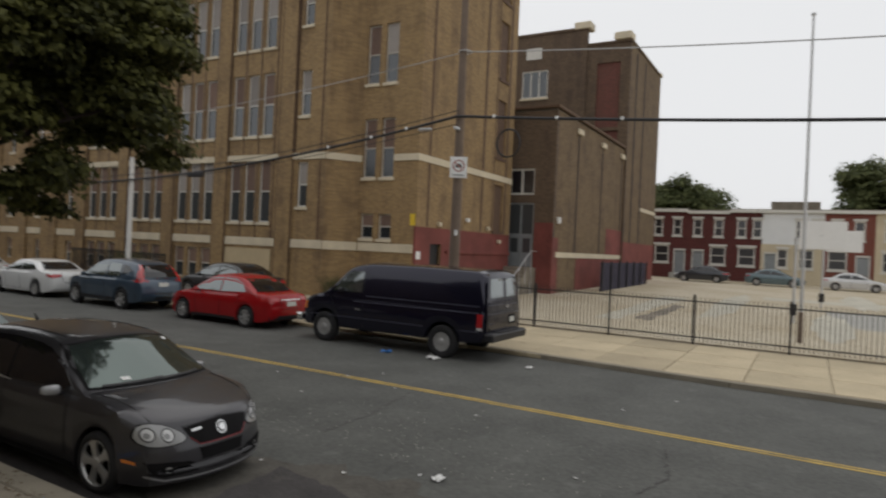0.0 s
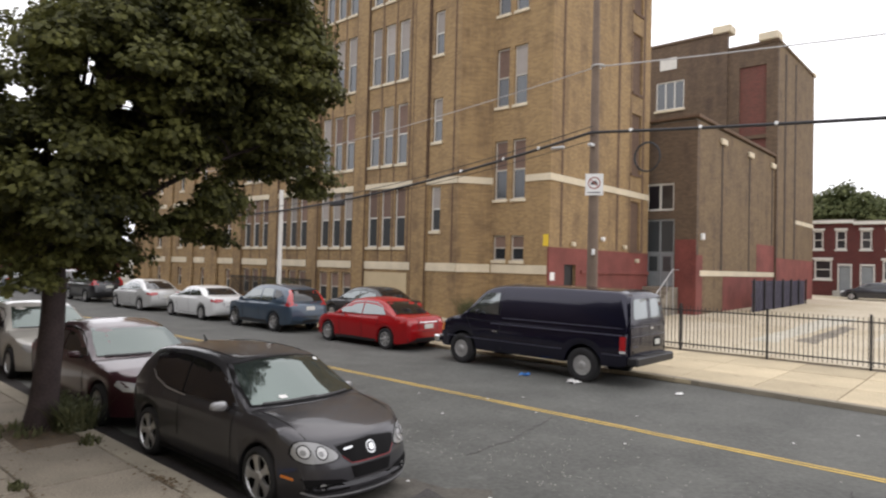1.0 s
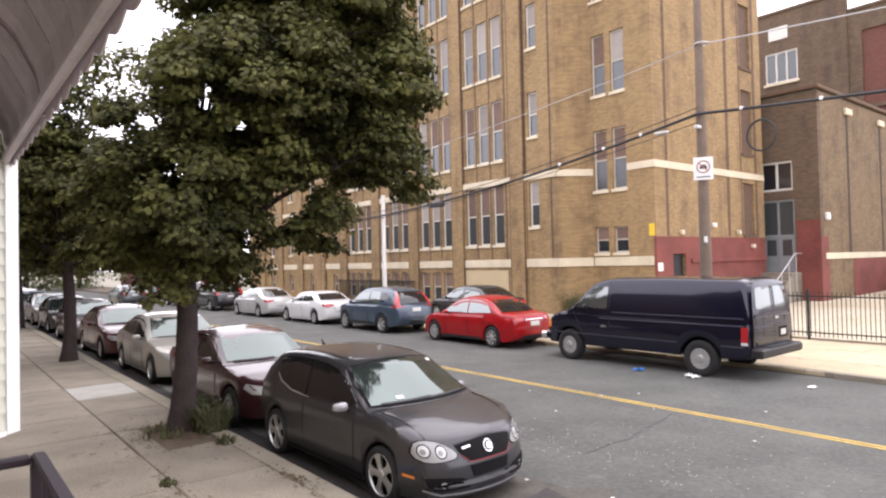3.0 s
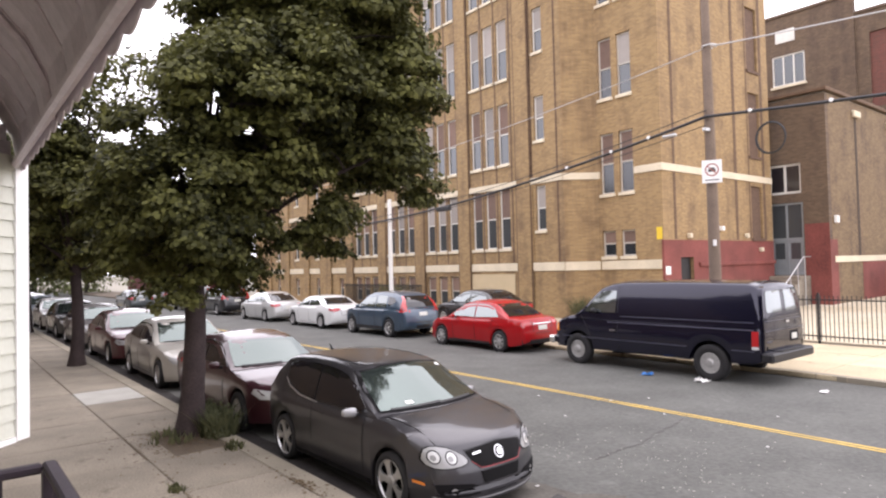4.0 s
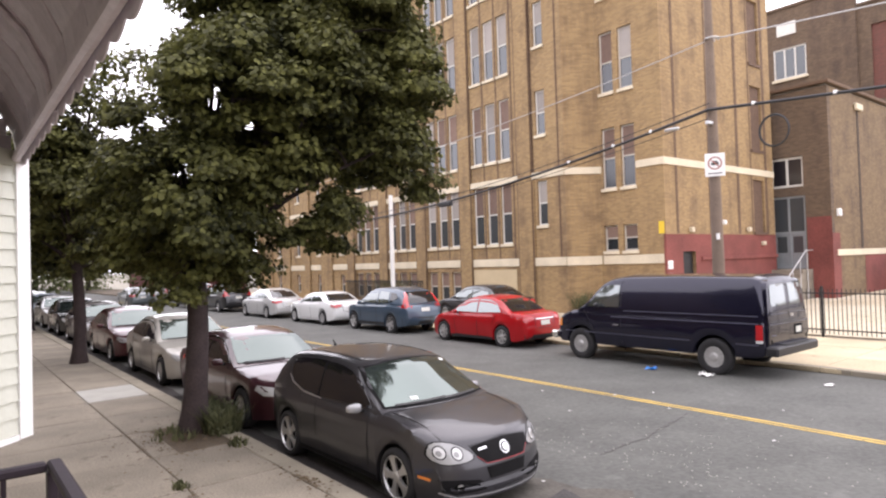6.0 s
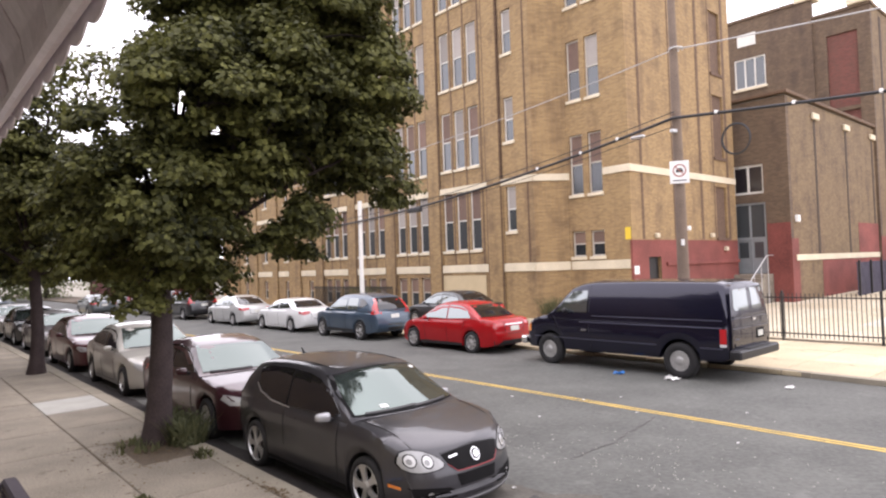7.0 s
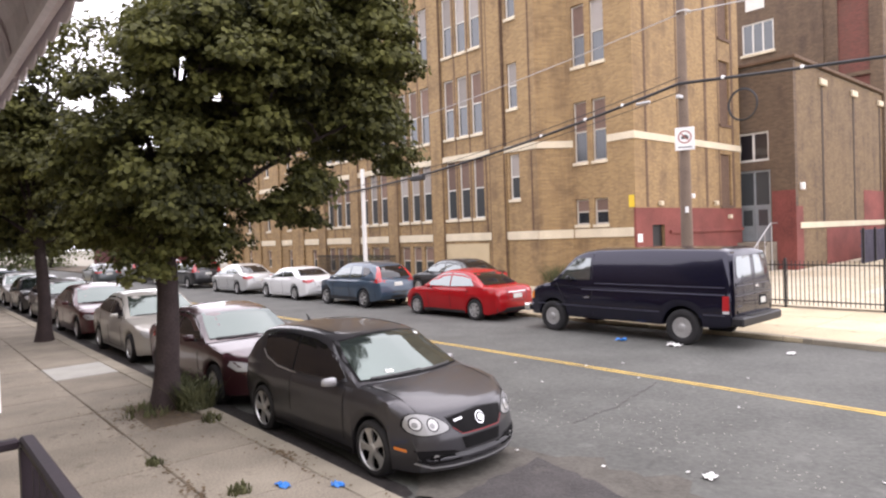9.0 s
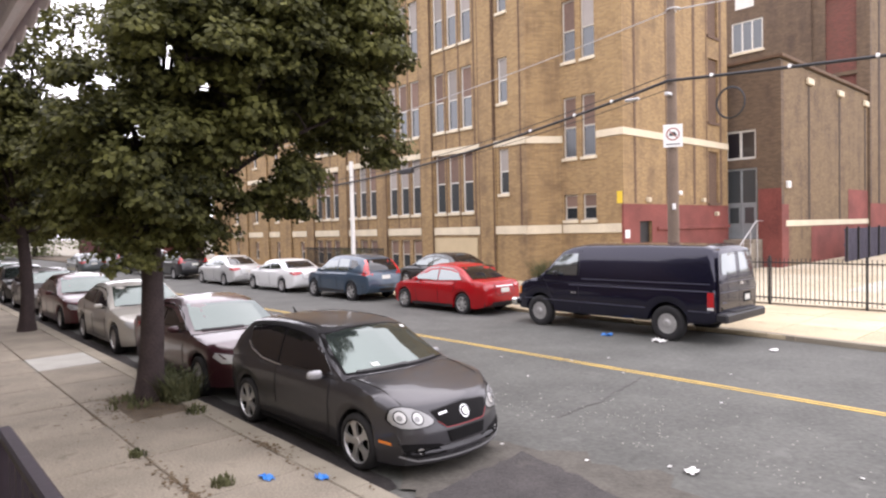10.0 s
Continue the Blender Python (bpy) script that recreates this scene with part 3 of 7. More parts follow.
part("parapet_cap", boxm(57.6, 58.3, LY - 0.3, LY + 0.5, TT, TT + 0.3, bevel=0.05), STONE, rear)
part("stone_band", boxm(52.5, 58.2, LY - 0.2, LY - 0.152, 6.25, 6.55), STONE, rear, "cream stone band")
part("stone_band", boxm(LX + 0.5, TX, LY - 0.05, LY - 0.002, 2.3, 2.6), STONE, rear)
for x in (36.9, 41.9, 46.9):
    part("downpipe_streak", boxm(x - 0.13, x + 0.13, LY - 0.012, LY - 0.003, 2.61, LT - 0.4), STREAK, rear)
    part("stone_corbel", boxm(x - 0.45, x + 0.45, LY - 0.16, LY - 0.013, LT - 0.75, LT - 0.42, bevel=0.03), STONE, rear)
for x in (52.3, 49.5):
    part("downpipe_streak", boxm(x - 0.2, x + 0.2, LY - 0.165, LY - 0.153, 3.6, TT - 0.4), STREAK, rear)
part("painted_base", boxm(LX - 0.012, LX - 0.002, LY, 13.1, 0.2, 4.2), RED_PAINT, rear)
part("painted_base", boxm(LX - 0.006, LX + 0.9, LY - 0.012, LY - 0.002, 0.2, 3.4), RED_PAINT, rear)
part("painted_base", boxm(37.2, TX, LY - 0.012, LY - 0.002, 0.3, 2.29), RED_PAINT, rear)
part("painted_base", boxm(43.5, TX, LY - 0.014, LY - 0.004, 2.61, 4.4), RED_PAINT, rear)
part("painted_base", boxm(TX, 58.2, LY - 0.162, LY - 0.152, 0.3, 3.6), RED_PAINT, rear)
part("window_frame", wall("frame_tmp", "x", LX + 0.1, 13.2, 14.75, 5.75, 7.25, WHITE_FRAME, [(13.3, 13.92, 5.87, 7.13), (14.03, 14.65, 5.87, 7.13)], t=0.08).data and boxm(LX + 0.05, LX + 0.1, 13.1, 14.85, 5.6, 5.747), STONE, rear, "stone sill")
bpy.data.objects["frame_tmp"].name = "transom_frame"
bpy.data.objects["transom_frame"].parent = rear
for y0, y1 in ((13.3, 13.92), (14.03, 14.65)):
    part("pane", boxm(LX + 0.13, LX + 0.15, y0, y1, 5.87, 7.13), PANE_BLACK, rear)
# added dark backing for the unlit inside of the wing
part("inner_wall", boxm(LX + 0.8, LX + 0.9, 12.6, 17, 0, 9), SIGN_AND_ROOM_DARK, rear)
wf = wall("upper_window_frame", "x", TX - 0.1, 18.3, 20.5, 14.9, 17.1, WHITE_FRAME, [(18.4, 19.0, 15.0, 17.0), (19.1, 19.7, 15.0, 17.0), (19.8, 20.4, 15.0, 17.0)], t=0.08, parent=rear)
part("pane", boxm(TX - 0.05, TX - 0.04, 18.35, 20.45, 14.95, 17.05), PANE, rear)
part("window_sill", boxm(TX - 0.3, TX - 0.152, 18.2, 20.6, 14.72, 14.89), STONE, rear)
part("roof_vent_panel", boxm(TX - 0.2, TX - 0.152, 18.9, 20.2, 18.0, 18.9), WHITE_FRAME, rear, "pale panel above the upper window")

entry = thing("entrance_door", "tall grey metal double door with wired glass", "door", "", "structure")
wall("door_frame", "x", LX + 0.06, 13.15, 14.75, 1.7, 5.3, METAL_DOOR, [(13.25, 13.9, 1.8, 3.4), (14.0, 14.65, 1.8, 3.4), (13.25, 13.9, 3.55, 5.2), (14.0, 14.65, 3.55, 5.2)], t=0.1, parent=entry)
for y0, y1 in ((13.25, 13.9), (14.0, 14.65)):
    part("door_leaf", boxm(LX + 0.1, LX + 0.14, y0, y1, 1.8, 3.4), METAL_DOOR, entry)
    part("transom_pane", boxm(LX + 0.1, LX + 0.12, y0, y1, 3.55, 5.2), PANE, entry)
    part("glass_panel", boxm(LX + 0.085, LX + 0.097, y0 + 0.1, y1 - 0.1, 2.5, 3.3), PANE, entry)
steps = thing("entrance_steps", "grey concrete steps up to the school door", "steps")
for k in range(8):
    part("step", boxm(LX - 0.9 - 0.3 * (8 - k), LX - 0.02, 12.9, 15.0, 0.2 + (k * 0.185 if k else -0.1), 0.2 + (k + 1) * 0.185 - 0.003, bevel=0.01), CONCRETE, steps)
rail = thing("stair_railing", "thin grey pipe handrail beside the school steps", "railing")
for y in (12.85,):
    part("handrail", tube(bmesh.new(), [(LX - 3.3, y, 1.15), (LX - 0.9, y, 2.6), (LX - 0.1, y, 2.6)], 0.025, 6), STEEL, rail)
    for k in range(4):
        x = LX - 3.2 + k * 0.8
        part("post", tube(bmesh.new(), [(x, y, 0.25), (x, y, 1.18 + k * 0.48)], 0.02, 6), STEEL, rail)


# ---- cars ----
from mathutils.bvhtree import BVHTree


def curve_at(pairs, x):
    ps = sorted(pairs)
    return float(np.interp(x, [p[0] for p in ps], [p[1] for p in ps]))


def soft_at(pairs, x, r=0.06):
    """The value of a profile at x, with its corners rounded over r on both sides."""
    return sum(k * curve_at(pairs, x + d * r) for d, k in ((-1, 0.08), (-0.66, 0.14), (-0.33, 0.18), (0, 0.2), (0.33, 0.18), (0.66, 0.14), (1, 0.08)))


def ease(a, b, x):
    f = min(1.0, max(0.0, (x - a) / (b - a)))
    return f * f * (3 - 2 * f)


def car_body(s):
    """The painted shell: lower body lofted from tail to nose with wheel arches, and the cabin over it; ends and screens bow in plan."""
    bm = bmesh.new()
    L, W, belt = s["L"], s["W"] / 2, s["belt"]
    r = s["r"] + s.get("arch", 0.045)
    nose_bow, tail_bow, screen_bow, back_bow = s.get("bow", (0.26, 0.12, 0.16, 0.10))
    f0, r0 = s["axles"][0] + r, s["axles"][1] - r
    xs = set(np.linspace(-L / 2, L / 2, 56))
    for a in s["axles"]:
        xs |= set(a + r * math.cos(t) for t in np.linspace(0, math.pi, 21)) | {a - r - 0.003, a + r + 0.003}
    for k in (0.001, 0.003, 0.006, 0.010, 0.016, 0.028, 0.045, 0.065, 0.09, 0.13):
        xs |= {-L / 2 + k, L / 2 - k}
    rings = []
    for x in sorted(xs):
        top, b = soft_at(s["top"], x, 0.05 if abs(x) < L / 2 - 0.16 else 0.006), curve_at(s["bottom"], x)
        flare = 0.0
        for a in s["axles"]:
            if abs(x - a) < r:
                b = max(b, s["r"] + math.sqrt(max(0, r * r - (x - a) ** 2)))
            flare = max(flare, 0.014 * ease(r + 0.30, r, abs(x - a)))
        # the end faces round over and close on a narrow edge
        f = math.sqrt(max(0.0, min(1.0, (L / 2 - abs(x)) / 0.014)))
        mid = b + (top - b) * 0.45
        top, b = mid + (top - mid) * f + 0.012 * (1 - f), mid + (b - mid) * f - 0.012 * (1 - f)
        w = W * soft_at(s["plan"], x, 0.05 if abs(x) < L / 2 - 0.16 else 0.006)
        sh = min(belt - 0.10, top - 0.05)
        half = [(0, b), (0.3 * w, b), (0.55 * w, b), (0.80 * w, b), (0.945 * w + flare, b)]
        heights = [0.26, 0.36, 0.48, (0.48 + sh) / 2, sh - 0.03, sh + 0.03]
        widths = [0.955 * w + flare, 0.97 * w + flare, 0.985 * w + flare, w + flare * 0.4, 0.992 * w, 0.975 * w]
        room = max(top - b, 0.03)
        for i, (z, y) in enumerate(zip(heights, widths)):
            half.append((y, min(max(z, b + room * 0.10 * (i + 0.15)), top - room * 0.065 * (6 - i))))
        crown = s.get("crown", 0.03)
        half += [(0.945 * w, top - room * 0.045), (0.905 * w, top - room * 0.012), (0.84 * w, top + crown * 0.18), (0.6 * w, top + crown * 0.6), (0.3 * w, top + crown * 0.9), (0, top + crown)]

        def put(y, z, x=x):
            q = (abs(y) / W) ** 2.4
            return bm.verts.new((x - nose_bow * ease(f0 - 0.15, L / 2, x) * q + tail_bow * ease(-r0 - 0.1, L / 2, -x) * q, y, z))
        rings.append([put(y, z) for y, z in half] + [put(-y, z) for y, z in half[-2:0:-1]])
    n = len(rings[0])
    for a0, a1 in zip(rings, rings[1:]):
        for k in range(n):
            bm.faces.new((a0[k], a0[(k + 1) % n], a1[(k + 1) % n], a1[k]))
    bm.faces.new(rings[0][::-1])
    bm.faces.new(rings[-1])
    # cabin
    rx = [p[0] for p in s["roof"]]
    x0, x1 = min(rx), max(rx)
    rings = []
    for x in np.linspace(x0, x1, 60):
        z = max(soft_at(s["roof"], x, 0.07), belt - 0.03)
        h = z - belt
        wb = s.get("cab", 0.935) * W * (min(1.0, soft_at(s["plan"], x, 0.05) / 0.97) if x < 0 else 1.0)
        wt = wb - s["tumble"] * max(h, 0)
        zl = belt - 0.08
        e = min(1.0, max(h, 0) / 0.3)
        half = [(wb + 0.004, zl), (wb, belt + 0.005), (wb + (wt - wb) * 0.25 + 0.008 * e, belt + h * 0.25), (wb + (wt - wb) * 0.5 + 0.012 * e, belt + h * 0.5), (wb + (wt - wb) * 0.75 + 0.009 * e, belt + h * 0.75),
                (wt + 0.006, z - min(0.075, h * 0.22)), (wt - 0.018, z - min(0.04, h * 0.12)), (wt - 0.055, z - min(0.015, h * 0.05)), (wt - 0.13, z + 0.002), (wt * 0.62, z + 0.016), (wt * 0.3, z + 0.026), (0, z + 0.03)]

        def put(y, z2, x=x):
            q = (abs(y) / W) ** 2
            return bm.verts.new((x - screen_bow * ease(-0.3, x1 * 0.5, x) * q + back_bow * ease(x0 * 0.45, x0 * 0.8, x) * q, y, z2))
        rings.append([put(y, zz) for y, zz in half] + [put(-y, zz) for y, zz in half[-2::-1]])
    for a0, a1 in zip(rings, rings[1:]):
        for k in range(len(a0) - 1):
            bm.faces.new((a0[k], a0[k + 1], a1[k + 1], a1[k]))
    bm.faces.new(rings[0])
    bm.faces.new(rings[-1][::-1])
    bmesh.ops.recalc_face_normals(bm, faces=bm.faces)
    return bm


def decal(tree, poly, way, off=0.006, cuts=2):
    """A thin panel laid on the shell. way: 'front', 'rear' (poly in y, z), 'left', 'right' (poly in x, z) or 'top' (poly in x, y)."""
    src = {"front": lambda u, v: ((9, u, v), (-1, 0, 0)), "rear": lambda u, v: ((-9, u, v), (1, 0, 0)),
           "left": lambda u, v: ((u, 9, v), (0, -1, 0)), "right": lambda u, v: ((u, -9, v), (0, 1, 0)), "top": lambda u, v: ((u, v, 9), (0, 0, -1))}[way]
    bm = bmesh.new()
    bm.faces.new([bm.verts.new((u, v, 0)) for u, v in poly])
    bmesh.ops.triangulate(bm, faces=bm.faces)
    bmesh.ops.subdivide_edges(bm, edges=bm.edges, cuts=cuts, use_grid_fill=True)
    bmesh.ops.triangulate(bm, faces=bm.faces)
    for v in bm.verts:
        o, d = src(v.co.x, v.co.y)
        loc, nor, _, _ = tree.ray_cast(Vector(o), Vector(d))
        if loc is None:
            far = Vector(o) + Vector(d) * (9 - 0.9)
            loc, nor, _, _ = tree.find_nearest(far)
        if nor.dot(Vector(d)) > 0:
            nor = -nor
        v.co = loc + nor * off
    bmesh.ops.recalc_face_normals(bm, faces=bm.faces)
    r = bmesh.ops.extrude_face_region(bm, geom=list(bm.faces))
    d = -Vector(src(0, 0)[1])
    for v in r["geom"]:
        if isinstance(v, bmesh.types.BMVert):
            v.co += d * 0.004
    bmesh.ops.recalc_face_normals(bm, faces=bm.faces)
    return bm


def ring_mesh(bm, profile, seg=28):
    """A solid of revolution round the y axis from (radius, y) pairs."""
    rows = [[bm.verts.new((r * math.cos(2 * math.pi * k / seg), y, r * math.sin(2 * math.pi * k / seg))) for k in range(seg)] for r, y in profile]
    for a, b in zip(rows, rows[1:]):
        for k in range(seg):
            bm.faces.new((a[k], a[(k + 1) % seg], b[(k + 1) % seg], b[k]))
    return bm


def wheel_meshes(r, rim, spokes, kind, mat):
    w = 0.105
    t = bmesh.new()
    ring_mesh(t, [(rim, w - 0.02), (rim + 0.012, w), (r - 0.035, w), (r - 0.008, w - 0.022), (r, w - 0.05), (r, -w + 0.03), (r - 0.03, -w), (rim, -w)])
    tm = bpy.data.meshes.new("wheel")
    bmesh.ops.recalc_face_normals(t, faces=t.faces)
    t.to_mesh(tm)
    t.free()
    tm.materials.append(TYRE)
    tm.shade_smooth()
    b = bmesh.new()
    lip = 0.004 if kind == "gti" else 0.012
    ring_mesh(b, [(rim + 0.004, w - 0.012), (rim - lip, w - 0.006), (rim - lip - 0.008, w - 0.03)] + ([] if kind == "gti" else [(rim - 0.03, -0.02)]))
    for k in range(spokes):
        a = 2 * math.pi * k / spokes
        m = Matrix.Rotation(a, 4, "Y")
        if kind == "gti":
            polys = [[(0.045, -0.034), (0.045, 0.034), (0.085, 0.036), (0.12, 0.034), (rim - 0.07, 0.042), (rim - 0.035, 0.062), (rim - 0.016, 0.100), (rim - 0.005, 0.05), (rim - 0.003, 0.0), (rim - 0.005, -0.05), (rim - 0.016, -0.100), (rim - 0.035, -0.062), (rim - 0.07, -0.042), (0.12, -0.034), (0.085, -0.036)]]
        elif kind == "steel":
            polys = [[(0.04, -0.03), (0.04, 0.03), (rim - 0.045, 0.066), (rim - 0.02, 0.05), (rim - 0.02, -0.05), (rim - 0.045, -0.066)]]
        else:
            polys = [[(0.03, -0.025), (0.03, 0.025), (rim - 0.012, 0.034), (rim - 0.012, -0.034)]]
        for poly in polys:
            lo = [b.verts.new(m @ Vector((u, w - 0.045, v))) for u, v in poly]
            hi = [b.verts.new(m @ Vector((u, w - 0.018, v))) for u, v in poly]
            c = len(poly)
            b.faces.new(hi)
            for i in range(c):
                b.faces.new((lo[i], lo[(i + 1) % c], hi[(i + 1) % c], hi[i]))
    if kind == "steel":
        ring_mesh(b, [(0.001, w + 0.012), (0.06, w + 0.010), (0.075, w - 0.01), (0.12, w - 0.022), (0.155, w - 0.014), (0.168, w - 0.03)], 24)
    ring_mesh(b, [(0.001, w - 0.008), (0.05, w - 0.008), (0.065, w - 0.02), (0.07, w - 0.05)], 16)
    rm = bpy.data.meshes.new("rim")
    bmesh.ops.recalc_face_normals(b, faces=b.faces)
    b.to_mesh(rm)
    b.free()
    rm.materials.append(mat)
    bb = bmesh.new()
    ring_mesh(bb, [(0.001, 0.02), (rim - 0.004, 0.02)], 24)
    dm = bpy.data.meshes.new("brake_disc")
    bb.to_mesh(dm)
    bb.free()
    dm.materials.append(GRILLE_BLACK)
    return tm, rm, dm


def mirror_poly(poly):
    return [(-u, v) for u, v in poly]


RAISED = {"headlight_lens", "emblem", "badge_bars", "grille_trim", "wiper", "inspection_sticker", "window_trim", "number_plate", "bumper_bar", "rear_handle", "side_moulding", "windshield", "rear_window"}
TOP_LAYER = {"emblem_ring", "projector", "wiper", "inspection_sticker"}


def build_car(s, label, category, at):
    car = thing(s["name"], label, category, s.get("group", "parked cars"))
    bm = car_body(s)
    tree = BVHTree.FromBMesh(bm)
    part("body", bm, s["paint"], car, smooth=True)
    L, W = s["L"], s["W"]
    for name, mat, way, poly, both in s["decals"]:
        off = 0.021 if name == "emblem_centre" else 0.017 if name in TOP_LAYER else 0.009 if name == "lamp_ring" else 0.002 if name == "headlight_surround" else 0.012 if name in RAISED else 0.006
        cuts = 5 if s["name"] == "hatchback_car" and way in ("front", "left") and len(poly) > 3 else 2
        part(name, decal(tree, poly, way, off, cuts), mat, car, smooth=True)
        if both:
            if way in ("front", "rear"):
                part(name, decal(tree, mirror_poly(poly), way, off, cuts), mat, car, smooth=True)
            else:
                part(name, decal(tree, poly, "right", off, cuts), mat, car, smooth=True)
    tm, rm, dm = wheel_meshes(s["r"], s["rim"], s["spokes"], s["wheel"], s.get("rim_mat", ALLOY))
    for a in s["axles"]:
        for side in (1, -1):
            wh = new("wheel", tm)
            wh.parent = car
            wh.matrix_basis = pose(a, side * (W / 2 - 0.125), s["r"], 0, 0, 0 if side > 0 else 180)
            for n2, me in (("rim", rm), ("brake_disc", dm)):
                o = new(n2, me)
                o.parent = wh
    # dark floor pan under the shell
    b0 = min(z for _, z in s["bottom"])
    part("floor_pan", boxm(-L / 2 + 0.5, L / 2 - 0.5, -W / 2 + 0.32, W / 2 - 0.32, b0 + 0.005, b0 + 0.42), GRILLE_BLACK, car)
    # mirrors
    mx, mz = s["mirror"]
    for side in (1, -1):
        b = bmesh.new()
        bmesh.ops.create_icosphere(b, subdivisions=2, radius=1.0)
        for v in b.verts:
            u = Vector([math.copysign(abs(k) ** 0.6, k) for k in v.co])
            v.co = Vector((u.x * 0.045 * (1.0 - 0.25 * u.y * side) + mx - 0.02 * u.y * side, side * (W / 2 + 0.075) + u.y * 0.088, mz + u.z * 0.055 * (1.0 - 0.15 * u.y * side)))
        mo = part("mirror", b, s.get("mirror_mat", s["paint"]), car, smooth=True)
        part("mirror_arm", boxm(mx - 0.03, mx + 0.03, side * (W / 2 - 0.1), side * (W / 2 + 0.02), mz - 0.06, mz - 0.02, bevel=0.008), BLACK_PLASTIC, mo)
    car.matrix_basis = at
    return car


def shell_of(car):
    """The painted body of a built car, to lay more panels on."""
    me = next(c for c in car.children if c.name.startswith("body")).data
    return BVHTree.FromPolygons([v.co for v in me.vertices], [p.vertices[:] for p in me.polygons])


def strip(x0, z0, x1, z1, w=0.006):
    """A narrow seam from one place to another on the side of a car."""
    dx, dz = x1 - x0, z1 - z0
    k = w / math.hypot(dx, dz)
    return [(x0 - dz * k, z0 + dx * k), (x0 + dz * k, z0 - dx * k), (x1 + dz * k, z1 - dx * k), (x1 - dz * k, z1 + dx * k)]


def disc(u, v, r, ry=None, n=16):
    return [(u + r * math.cos(2 * math.pi * k / n), v + (ry or r) * math.sin(2 * math.pi * k / n)) for k in range(n)]


SEAM = BLACK_PLASTIC


GRILLE_RED = material("dark_red_trim", (0.22, 0.015, 0.02), 0.5, vary=0.1, scale=6, fine=60, bump=0)


